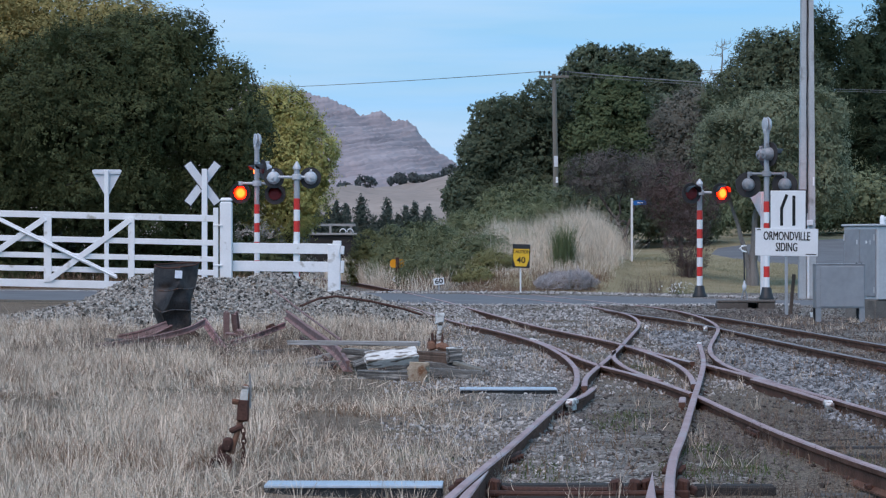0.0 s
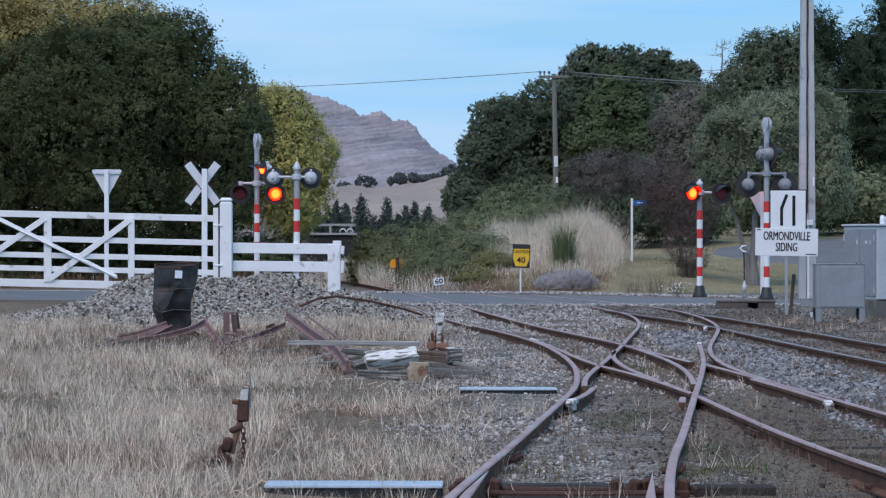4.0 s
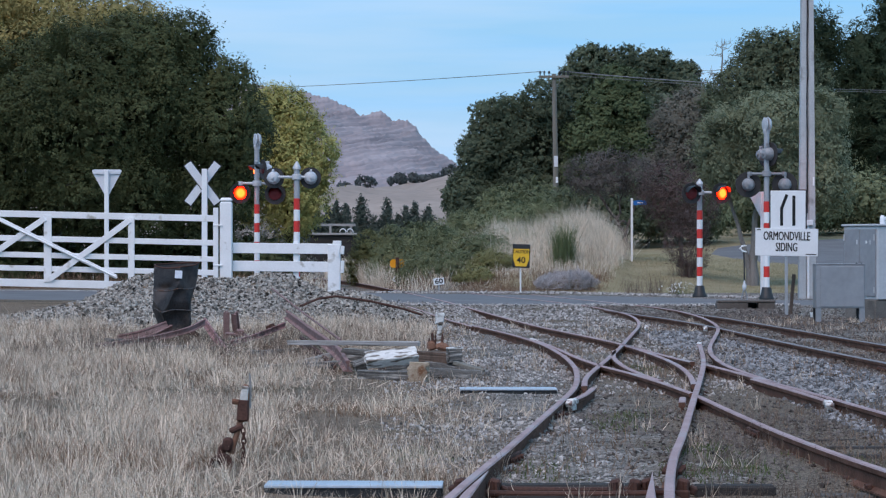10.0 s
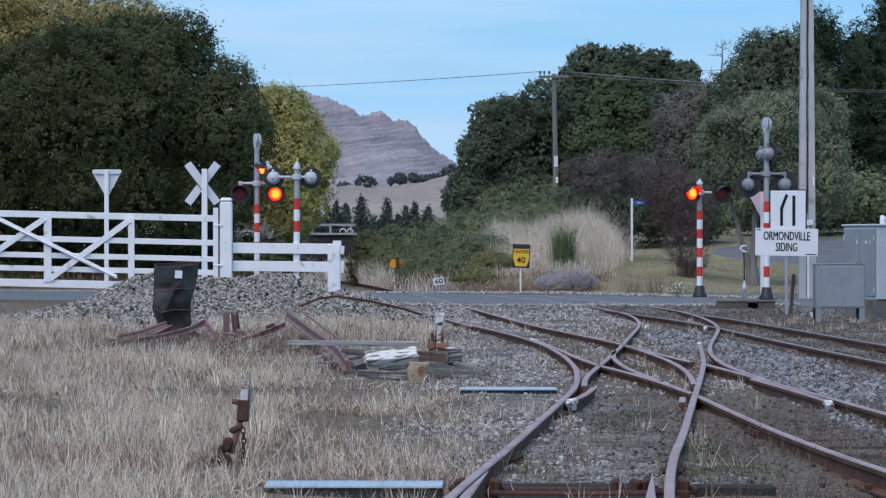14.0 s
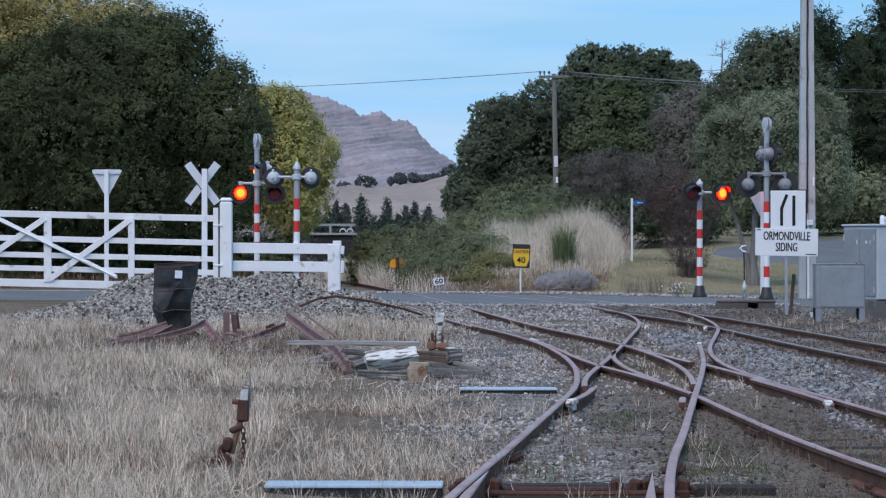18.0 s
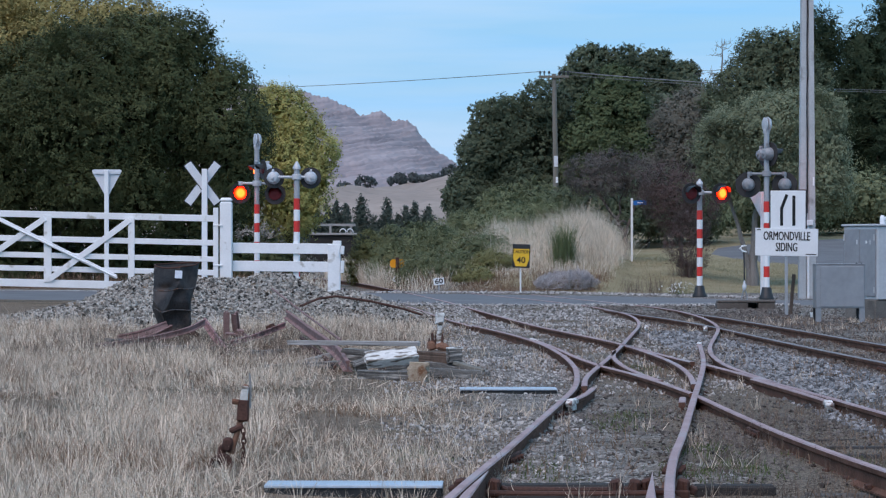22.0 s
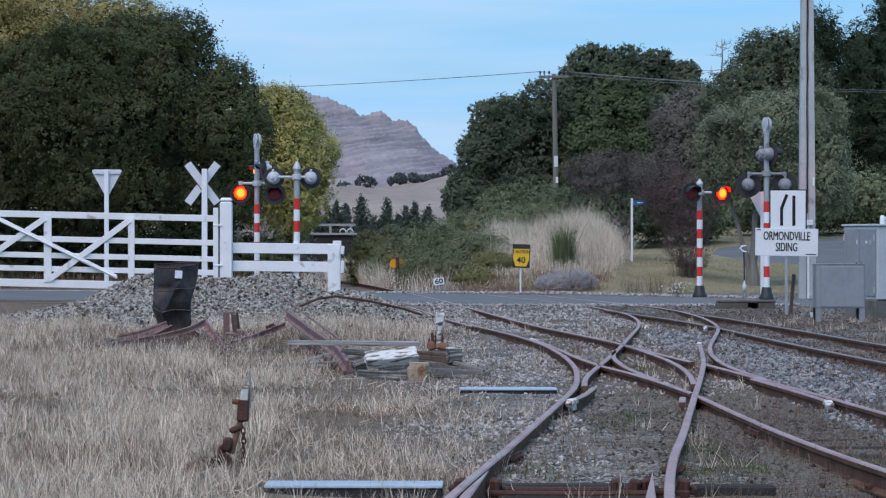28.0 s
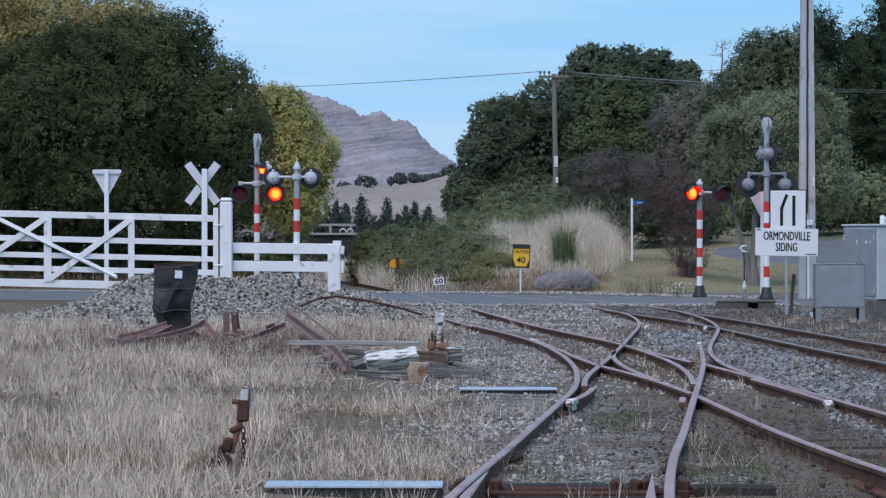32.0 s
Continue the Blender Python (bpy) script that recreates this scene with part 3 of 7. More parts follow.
def sheet(name, near, far, lift, mat, label, category):
    """A paved band between two edge lines of (x, y), draped on the land."""
    vs, fs = [], []
    xs = np.concatenate([np.linspace(-60, -14, 12, endpoint=False), np.linspace(-14, 12, 105), np.linspace(14, 60, 12)])
    y0 = np.interp(xs, [p[0] for p in near], [p[1] for p in near])
    y1 = np.interp(xs, [p[0] for p in far], [p[1] for p in far])
    for x, a, c in zip(xs, y0, y1):
        for k in range(13):
            y = a + (c - a) * k / 12 + (0.5 * (float(speckle(x, 0, 1.1)) - 0.5) if k in (0, 12) else 0.0)
            vs.append((float(x), float(y), float(land(x, y)) + lift * (1 if 0 < k < 12 else -1)))
    for i in range(len(xs) - 1):
        for k in range(12):
            b = i * 13 + k
            fs.append([b, b + 1, b + 14, b + 13])
    g = Geo()
    g.add(vs, fs)
    return tagged(part(name, g, mat), label, category, kind="structure")


road = sheet("road", [(-60, 104), (-11, 77), (0, 68.8), (5, 69), (9, 70), (60, 72)], [(-60, 125), (-12.8, 94), (0, 87.6), (4, 83), (6, 80.3), (7.2, 77), (9, 76), (60, 80)], 0.012, ASPHALT, "grey asphalt road over the level crossing", "road")
edge_line = tagged(part("road_marking", Geo().add(
    [(-40, 108.8, 0.143), (-6.0, 89.0, 0.143), (-6.0, 89.3, 0.143), (-40, 109.2, 0.143), (-40, 108.8, 0.139), (-6.0, 89.0, 0.139), (-6.0, 89.3, 0.139), (-40, 109.2, 0.139)],
    [(0, 1, 2, 3), (4, 7, 6, 5), (0, 4, 5, 1), (1, 5, 6, 2), (2, 6, 7, 3), (3, 7, 4, 0)]), LINE), "white painted edge line on asphalt road", "road marking", kind="structure")


def side_road():
    """The street that climbs and bends away behind the lawn."""
    mids = [(36, 97, 8.6), (26, 102.5, 8.6), (20, 106.6, 8.4), (16.6, 109.8, 8.0), (14.4, 113.6, 7.6), (13.5, 117.5, 7.2), (13.9, 120.6, 7.0), (15.2, 123.2, 7.0), (18, 125.2, 8.0), (24, 127.0, 9.0), (40, 129, 9.0)]
    vs, fs, edge = [], [], []
    for i, (x, y, w) in enumerate(mids):
        p, q = Vector(mids[max(i - 1, 0)][:2]), Vector(mids[min(i + 1, len(mids) - 1)][:2])
        d = (q - p).normalized()
        s = Vector((-d.y, d.x))
        edge.append((x + s.x * w * 0.46, y + s.y * w * 0.46))
        for k in range(9):
            c = Vector((x, y)) + s * (w * (k / 8 - 0.5))
            vs.append((c.x, c.y, float(land(c.x, c.y)) + (0.06 if 0 < k < 8 else -0.02)))
    for i in range(len(mids) - 1):
        for k in range(8):
            b = i * 9 + k
            fs.append([b, b + 1, b + 10, b + 9])
    tagged(part("side_road", Geo().add(vs, fs), ASPHALT, smooth=True), "grey asphalt side street climbing past the lawn", "road", kind="structure")
    g = Geo()
    pts = edge[1:4]
    for a, c in zip(pts, pts[1:]):
        d = (Vector(c) - Vector(a)).normalized()
        s = Vector((-d.y, d.x)) * 0.09
        q = [(a[0] - s.x, a[1] - s.y), (c[0] - s.x, c[1] - s.y), (c[0] + s.x, c[1] + s.y), (a[0] + s.x, a[1] + s.y)]
        g.add([(x, y, float(land(x, y)) + 0.075) for x, y in q] + [(x, y, float(land(x, y)) + 0.07) for x, y in q], [(0, 1, 2, 3), (4, 7, 6, 5), (0, 4, 5, 1), (2, 6, 7, 3)])
    tagged(part("road_marking", g, LINE), "white painted line on the side street", "road marking", kind="structure")


side_road()


def mountain():
    """A bare ridge of tilted strata, its crest stepping down to the east."""
    crest_x = np.array([-700, -330, -230, -165, -146, -117, -94.5, -77.5, -69.5, -63, -53.4, -48, -42.5, -30, -23, -19.4, -9, 8, 20, 60, 160, 700])
    crest_z = np.array([60, 105, 128, 134, 132, 127.5, 121.5, 114, 107.6, 108.5, 111, 109.5, 103.3, 103.3, 99, 91.5, 81, 69, 62, 47, 30, 10])

    def zf(x, y):
        d = (2600 - y) / 750
        near = np.exp(-np.clip(d, 0, 9) * 20)
        bend = x + 5 * np.sin(y * 0.013) + 3 * np.sin(y * 0.031 + x * 0.02)
        calm = np.interp(bend, [-700, -165, -117, -77, -60, -25, 10, 60, 160, 700], [60, 133, 125, 112, 109, 97, 67, 47, 30, 10])
        top = calm + near * (np.interp(x, crest_x, crest_z) - calm) + near ** 3 * (0.5 * np.sin(x * 0.31) + 0.5 * np.sin(x * 0.83 + 0.5) + 0.5 * np.sin(x * 1.7 + 2))
        z = top * (1 - np.clip(d, 0, 1)) ** 0.92
        z = np.where(y > 2600, top * (1 - np.clip((y - 2600) / 1500, 0, 1)), z)
        # beds that rise gently to the east, standing out as broken ledges
        lay = z - 0.22 * x + 1.6 * np.sin(x * 0.035 + z * 0.05) + 1.0 * np.sin(x * 0.09 - z * 0.13) + 0.5 * np.sin(x * 0.27 + z * 0.2)
        amp = np.clip(top / 60 - 0.3, 0, 1) * smooth(0.03, 0.25, 1 - d) * (1 - near ** 2)
        broken = 0.25 + 1.5 * speckle(x, lay * 2.5, 0.06)
        step = (lay / 4.6) % 1.0
        z1 = (smooth(0.72, 1.0, step) - step) * 3.9 * broken
        step = (lay / 1.9 + 0.3) % 1.0
        z1 = z1 + (smooth(0.6, 1.0, step) - step) * 1.4 * (0.2 + 1.6 * speckle(x + 50, lay * 3.0, 0.11))
        return z + z1 * amp + amp * (1.6 * (speckle(x, y * 0.5, 0.22) - 0.5) + 1.3 * (speckle(x + 31, y * 0.5, 0.55) - 0.5)) + 4
    ob = grid("backdrop_mountain", np.concatenate([np.linspace(-600, -210, 24), np.linspace(-208, 60, 270), np.linspace(64, 420, 20)]), np.linspace(1850, 2640, 230), zf, ROCK, "bare grey-brown mountain ridge with tilted rock strata", "mountain")
    return ob


mountain()


def pasture():
    def zf(x, y):
        crest = np.interp(x, [-400, -90, -40, -20, 4, 40, 300], [16, 19, 20.0, 21.5, 24.5, 27, 30])
        z = crest * smooth(560, 1000, y)
        return z + (1.3 * np.sin(x * 0.11 + y * 0.02) - 1.5 * np.abs(np.sin(x * 0.09 - y * 0.012 + 0.6)) ** 0.6 + 0.8 * np.sin(x * 0.26 - y * 0.031) + 0.4 * np.sin(x * 0.5 + y * 0.05)) * smooth(560, 640, y)
    grid("backdrop_hill", np.linspace(-300, 260, 141), np.linspace(540, 1250, 90), zf, GOLD, "dry golden pasture hill", "hill")


pasture()


# ---------------------------------------------------------------- railway tracks
def spline(pts, step=0.35):
    """A smooth plan line through (x, y) points."""
    p = [Vector(q) for q in pts]
    p = [p[0] * 2 - p[1]] + p + [p[-1] * 2 - p[-2]]
    out = []
    for i in range(1, len(p) - 2):
        a, b, c, d = p[i - 1:i + 3]
        n = max(2, int((c - b).length / step))
        for k in range(n):
            t = k / n
            out.append(0.5 * ((2 * b) + (c - a) * t + (2 * a - 5 * b + 4 * c - d) * t * t + (3 * b - a - 3 * c + d) * t ** 3))
    return out + [p[-2]]


RAIL_PROFILE = [(-0.062, 0.0), (0.062, 0.0), (0.062, 0.012), (0.012, 0.030), (0.010, 0.096), (0.027, 0.108), (0.029, 0.136),
                (0.022, 0.145), (-0.022, 0.145), (-0.029, 0.136), (-0.027, 0.108), (-0.010, 0.094), (-0.012, 0.030), (-0.062, 0.012)]


def rail_geo(line, base=0.005, heights=None, taper=0.0):
    g, n = Geo(), len(RAIL_PROFILE)
    vs = []
    for i, p in enumerate(line):
        d = (line[min(i + 1, len(line) - 1)] - line[max(i - 1, 0)]).normalized()
        s = Vector((d.y, -d.x))
        z0 = base if heights is None else heights[i]
        thin = min(1.0, 0.06 + (line[-1] - p).length / taper) if taper else 1.0
        for u, z in RAIL_PROFILE:
            vs.append((p.x + s.x * u * thin, p.y + s.y * u * thin, z0 + z))
    g.add(vs, [])
    for i in range(len(line) - 1):
        for k in range(n):
            j = (k + 1) % n
            g.f.append([i * n + k, i * n + j, (i + 1) * n + j, (i + 1) * n + k])
            g.s.append(1 if k in (6, 7, 8) else 0)
    for b in (0, (len(line) - 1) * n):
        g.f.append(list(range(b, b + n)))
        g.s.append(0)
    return g


def rail(name, pts, parent, main=False, label="", sink=0.0, taper=0.0):
    line = spline(pts)
    return part(name, rail_geo(line, 0.005 - sink, None, taper), [RAIL_SIDE, RAIL_MAIN if main else RAIL_TOP], parent, label)


track_a = thing("railway_track", pose(0, 0, 0), "rusty narrow-gauge siding track crossing another at a diamond", "railway track", "tracks in the yard", "structure")
track_b = thing("railway_track", pose(0, 0, 0), "rusty narrow-gauge track running over the level crossing", "railway track", "tracks in the yard", "structure")
track_m = thing("railway_track", pose(0, 0, 0), "main line track with bright worn rail heads", "railway track", "tracks in the yard", "structure")

rail("rail", [(-0.32, 12.0), (0.02, 15.9), (0.2, 17.8), (0.42, 20.0), (0.76, 23.6), (1.04, 26.6), (1.21, 28.6), (1.33, 30.8), (1.42, 33.6), (1.43, 36.8), (1.36, 40.1), (1.23, 42.8), (0.97, 46.3), (0.5, 51.0)], track_a)
rail("rail", [(0.93, 12.0), (1.16, 15.9), (1.4, 18.9), (1.67, 21.6), (2.11, 26.2), (2.58, 31.1), (2.90, 34.6), (3.10, 37.1), (3.27, 39.4), (3.40, 41.2)], track_a)
rail("rail", [(1.31, 28.8), (1.40, 30.5), (1.57, 32.5), (1.91, 36.0), (2.32, 40.5), (2.83, 46.4), (3.16, 50.3), (3.40, 54.2), (3.52, 57.7), (3.50, 61.2), (3.33, 65.0), (3.08, 68.6), (2.6, 73.0), (0.8, 86.0)], track_a)
rail("rail", [(3.17, 29.4), (3.10, 32.4), (3.11, 34.6), (3.24, 37.5), (3.51, 40.8), (3.90, 44.6), (4.30, 48.6), (4.55, 52.0), (4.72, 56.3), (4.76, 60.1), (4.68, 63.9), (4.25, 69.0), (2.4, 84.0)], track_a)
rail("rail", [(2.72, 16.0), (2.56, 18.0), (2.45, 19.6), (2.35, 21.6), (2.28, 23.9), (2.21, 27.0)], track_b)
rail("rail", [(2.20, 27.4), (2.08, 29.6), (1.93, 31.6), (1.71, 33.8)], track_b)
rail("check_rail", [(1.71, 33.8), (1.57, 36.2), (1.45, 39.4), (1.28, 43.0)], track_b)
rail("rail", [(3.9, 16.0), (3.62, 20.5), (3.43, 24.1), (3.30, 26.8), (3.14, 29.6), (3.02, 32.0), (2.89, 34.1)], track_b)
rail("rail", [(2.36, 29.2), (2.49, 31.4), (2.56, 33.6), (2.56, 35.8), (2.49, 38.4), (2.37, 41.2), (2.18, 43.6), (1.85, 47.2), (1.46, 51.6), (0.83, 61.2), (0.18, 71.7), (-0.36, 79.0), (-1.41, 92.1), (-2.58, 105.9), (-3.62, 116.0), (-6.0, 132.0)], track_b)
rail("check_rail", [(2.40, 41.0), (2.55, 38.4), (2.71, 35.9), (2.80, 34.9)], track_b)
rail("check_rail", [(2.14, 38.8), (2.00, 36.4), (1.96, 34.0), (2.00, 31.9), (2.10, 30.0)], track_b)
rail("rail", [(0.5, 51.0), (0.02, 57.0), (-0.57, 65.7), (-1.4, 76.3), (-2.7, 92.1), (-4.0, 106.0), (-5.4, 118.0)], track_b, sink=0.02)
rail("rail", [(5.9, 18.0), (5.35, 26.0), (4.93, 34.6), (4.65, 41.2), (4.47, 46.8), (4.30, 51.4), (4.05, 55.4), (3.66, 59.6), (3.32, 63.6)], track_m, True)
rail("rail", [(7.05, 20.0), (6.45, 29.0), (5.81, 40.8), (5.48, 48.6), (5.12, 56.0), (4.86, 59.6)], track_m, True)
rail("check_rail", [(1.11, 26.35), (1.23, 27.1), (1.38, 28.5)], track_a)
rail("check_rail", [(3.22, 26.05), (3.20, 26.8), (3.12, 28.6), (3.03, 30.4)], track_b)
rail("switch_blade", [(-0.02, 13.2), (0.08, 15.6), (0.26, 17.9)], track_a, label="tapered rust-red switch blade", taper=1.6)
rail("switch_blade", [(0.93, 14.0), (1.066, 15.95), (1.20, 17.8)], track_a, label="tapered rust-red switch blade", taper=1.9)
rail("check_rail", [(1.98, 25.75), (2.06, 26.7)], track_a, label="short rusty stub of rail")

TIP_PAINT = material("chipped_white_tip", (0.58, 0.555, 0.53), (0.84, 0.82, 0.79), 0.7, scale=20, fine=80, bump=0.2, spots=(0.22, 0.15, 0.13), spot_size=26, spot_at=0.54)


def white_tip(x, y, heading, parent, length=0.35):
    g = Geo()
    g.box((0.066, length, 0.046), (0, 0, 0.128), bevel=0.010)
    g.box((0.030, length, 0.06), (0, 0, 0.08), bevel=0.006)
    g.box((0.064, 0.05, 0.045), (0, -length * 0.5 - 0.015, 0.112), (30, 0, 0), bevel=0.008)
    part("painted_end", g, TIP_PAINT, parent, "chipped white painted rail end", at=pose(x, y, 0.005, 0, 0, heading))


white_tip(1.095, 26.27, -18, track_a, 0.16)
white_tip(3.42, 41.5, -5, track_a, 0.9)
white_tip(3.22, 26.0, 2, track_b, 0.16)
white_tip(1.27, 43.2, 3, track_b, 1.0)
white_tip(3.31, 50.6, -4, track_m, 0.35)
white_tip(4.22, 50.0, -4, track_m, 0.35)


def sleepers():
    rng = random.Random(4)
    g = Geo()
    g.box((2.15, 0.20, 0.14), (0, 0, -0.07), bevel=0.012)
    short = g.mesh("sleeper", SLEEPER)
    g = Geo()
    g.box((3.3, 0.21, 0.14), (0, 0, -0.07), bevel=0.012)
    mid = g.mesh("sleeper", SLEEPER)
    g = Geo()
    for sx in (-1, 1):
        g.box((0.13, 0.15, 0.02), (0, 0, 0.01), bevel=0.006)
        g.box((0.035, 0.07, 0.03), (0.056 * sx, 0, 0.03), (0, 12 * sx, 0), bevel=0.006)
        g.tube([(0.072 * sx, 0.04, 0.015), (0.072 * sx, 0.04, 0.04)], 0.011, 6)
    chair = g.mesh("rail_chair", RUST_DARK)

    def at(line, y):
        for a, b in zip(line, line[1:]):
            if a[1] <= y <= b[1]:
                return a[0] + (b[0] - a[0]) * (y - a[1]) / (b[1] - a[1])

    def row(parent, left, right, y0, y1, step, mesh, lift=0.0, chairs=True):
        y = y0
        while y < y1:
            xl, xr = at(left, y), at(right, y)
            if xl is not None and xr is not None:
                ob = new("sleeper", mesh)
                ob.parent = parent
                ob.matrix_basis = pose((xl + xr) / 2 + rng.uniform(-.06, .06), y, 0.004 + lift + rng.uniform(-.016, .012), 0, 0, rng.uniform(-1.2, 1.2) + 3)
                if chairs:
                    for x in (xl, xr):
                        c = new("rail_chair", chair)
                        c.parent = parent
                        c.matrix_basis = pose(x, y, 0.004, 0, 0, -5)
            y += step * rng.uniform(0.94, 1.06)

    la = [(-0.32, 12.0), (0.42, 20.0), (1.04, 26.6), (1.40, 31), (1.57, 32.5), (2.32, 40.5), (3.16, 50.3), (3.52, 57.7)]
    ra = [(0.93, 12.0), (1.67, 21.6), (2.58, 31.1), (3.27, 39.4), (4.30, 48.6), (4.72, 56.3)]
    row(track_a, la, ra, 13.0, 17.6, 0.66, short, -0.02)
    row(track_a, la, ra, 19.4, 25.0, 0.66, short, -0.09)
    row(track_a, la, ra, 25.3, 56.0, 0.66, mid, -0.012)
    lb = [(2.72, 16.0), (2.45, 19.6), (2.28, 23.9), (2.2, 27.4)]
    rb = [(3.9, 16.0), (3.43, 24.1), (3.14, 29.6)]
    row(track_b, lb, rb, 16.2, 27.2, 0.66, short, -0.004)
    for y in (20.9, 21.65, 22.4):
        part("sleeper", Geo().box((1.15, 0.13, 0.14), (0, 0, -0.07), bevel=0.02), TAR_TIMBER, track_b, "black tarred sleeper sunk in dirt", at=pose(3.22 + rng.uniform(-.05, .05), y, 0.040 + rng.uniform(0, .012), 0, 0, rng.uniform(-1, 2)))
    row(track_m, [(5.9, 18.0), (4.93, 34.6), (4.47, 46.8), (3.66, 59.6)], [(7.05, 20.0), (5.81, 40.8), (5.12, 56.0), (4.7, 61)], 28, 59, 0.66, short, -0.008)
    row(track_b, [(1.23, 42.5), (0.02, 57.0), (-0.57, 65.7)], [(2.2, 42.5), (1.46, 51.6), (0.83, 61.2)], 43, 61, 0.66, short, -0.012)


sleepers()


def joints():
    """Fishplates with their bolts on the near rails."""
    for x, y, turn, parent in ((0.43, 20.1, -9.4, track_a), (1.42, 19.1, -7.5, track_a), (2.30, 22.8, 2.2, track_b), (4.93, 34.6, 3.0, track_m), (5.81, 40.9, 2.9, track_m), (0.92, 25.3, -6, track_a)):
        for s in (-1, 1):
            g = Geo()
            g.box((0.022, 0.62, 0.062), (0.024 * s, 0, 0.066), bevel=0.005)
            for k in (-0.22, -0.07, 0.07, 0.22):
                g.tube([(0.034 * s, k, 0.066), (0.062 * s, k, 0.066)], 0.017, 6)
            part("fishplate", g, RUST_DARK, parent, at=pose(x, y, 0.005, 0, 0, turn))


joints()


def castings():
    """Slide chairs, stretcher bars and bearers under the switch blades."""
    for x, y, w in ((0.20, 17.75, 0.26), (1.27, 17.75, 0.28), (1.04, 17.7, 0.14)):
        g = Geo().box((w, 0.20, 0.05), (0, 0, 0.03), bevel=0.008)
        for sx in (-1, 1):
            g.box((0.07, 0.12, 0.085), (sx * w * 0.36, 0, 0.075), (0, sx * 14, 0), bevel=0.014)
            g.box((0.05, 0.05, 0.05), (sx * w * 0.55, 0.02, 0.05), (10, sx * 20, 15), bevel=0.010)
            g.tube([(sx * w * 0.42, -0.06, 0.05), (sx * w * 0.42, -0.06, 0.10)], 0.015, 6)
            g.tube([(sx * w * 0.30, 0.05, 0.05), (sx * w * 0.30, 0.05, 0.10)], 0.014, 6)
        part("slide_chair", g, RUST_DARK, track_a, "rust-crusted slide chair", at=pose(x, y, 0.0, 0, 0, -6))
    for y in (17.55, 17.85):
        g = Geo().tube([(0.24, y, 0.045), (0.8, y - 0.01, 0.04), (1.24, y + 0.01, 0.045)], 0.020, 8)
        part("stretcher_bar", g, RUST_DARK, track_a, "rusty stretcher bar between the blades", smooth=True)
    # dark bearers; their near-black colour also holds the shaded gap in front
    for x, y, w, d in ((0.78, 18.42, 0.94, 0.16), (1.72, 18.35, 0.48, 0.16), (0.78, 17.6, 0.96, 0.18)):
        g = Geo().box((w, d, 0.14), (0, 0, -0.035), bevel=0.015)
        part("timber", g, TAR_TIMBER, track_a, "black tarred crossing timber with front shade in its colour", at=pose(x, y, 0.0, 0, 0, 1))


castings()


# ---------------------------------------------------------------- level crossing signals
def dome(r, depth, n=5):
    return [(r * math.cos(math.pi / 2 * i / n), depth * math.sin(math.pi / 2 * i / n)) for i in range(n + 1)]


def lens_geo(r):
    """A thick roundel, domed on both faces: face -y glows, face +y is dark glass."""
    g = Geo()
    front = [(max(a, 0.002), -0.012 - b) for a, b in dome(r, r * 0.40)]
    back = [(max(a, 0.002), 0.012 + b) for a, b in dome(r, r * 0.34)]
    prof = front[::-1] + back
    k = len(front)
    g.lathe(prof, 24, m=pose(0, 0, 0, -90, 0, 0), slots=[0] * (k - 1) + [1] * (len(prof) - k))
    return g


def lamp_head(parent, at, disc=0.30, lens_r=0.12, hood=0.34, cast=GREY_CAST):
    """A signal lamp that faces -y: housing with background disc, hood and turning roundel."""
    g = Geo()
    to_y = pose(0, 0, 0, -90, 0, 0)
    g.lathe([(0.05, 0.36), (0.11, 0.34), (0.15, 0.27), (0.165, 0.19), (0.165, 0.145), (0.158, 0.145)], 20, m=to_y)
    g.lathe([(0.025, 0.40), (0.04, 0.395), (0.04, 0.34), (0.02, 0.33)], 10, m=to_y)
    g.box((0.05, 0.10, 0.09), (0, 0.25, 0.17), bevel=0.01)
    g.box((0.03, 0.05, 0.06), (0.15, 0.22, 0), bevel=0.006)
    head = part("lamp_housing", g, cast, parent, smooth=True, at=at)
    g = Geo()
    g.lathe([(lens_r * 1.01, 0.14), (disc, 0.14), (disc, 0.118), (disc - 0.015, 0.122), (lens_r * 1.01, 0.124), (lens_r * 1.01, 0.14)], 32, m=to_y)
    part("background_disc", g, DISC_BLACK, head, "matt black round background", smooth=True)
    g, n = Geo(), 14
    vs = []
    for k in range(n + 1):
        t = math.pi * (0.04 + 0.92 * k / n)
        for rr in (lens_r * 1.22, lens_r * 1.14):
            for y, w in ((0.12, 1.0), (0.12 - hood * (0.45 + 0.55 * math.sin(t)), 0.96)):
                vs.append((rr * w * math.cos(t), y, rr * w * math.sin(t)))
    fs = []
    for k in range(n):
        a, b = k * 4, k * 4 + 4
        fs += [(a, a + 1, b + 1, b), (a + 2, b + 2, b + 3, a + 3), (a + 1, a + 3, b + 3, b + 1), (a, b, b + 2, a + 2)]
    fs += [(0, 2, 3, 1), (n * 4, n * 4 + 1, n * 4 + 3, n * 4 + 2)]
    g.add(vs, fs)
    part("hood", g, BLACK, head, "black hood over the roundel", smooth=True)
    lens = part("roundel", lens_geo(lens_r), [LIT, UNLIT], head, "red glass roundel that flashes in turn", smooth=True)
    lens.matrix_basis = pose(0, 0.126, 0, 0, 0, 180)
    return lens


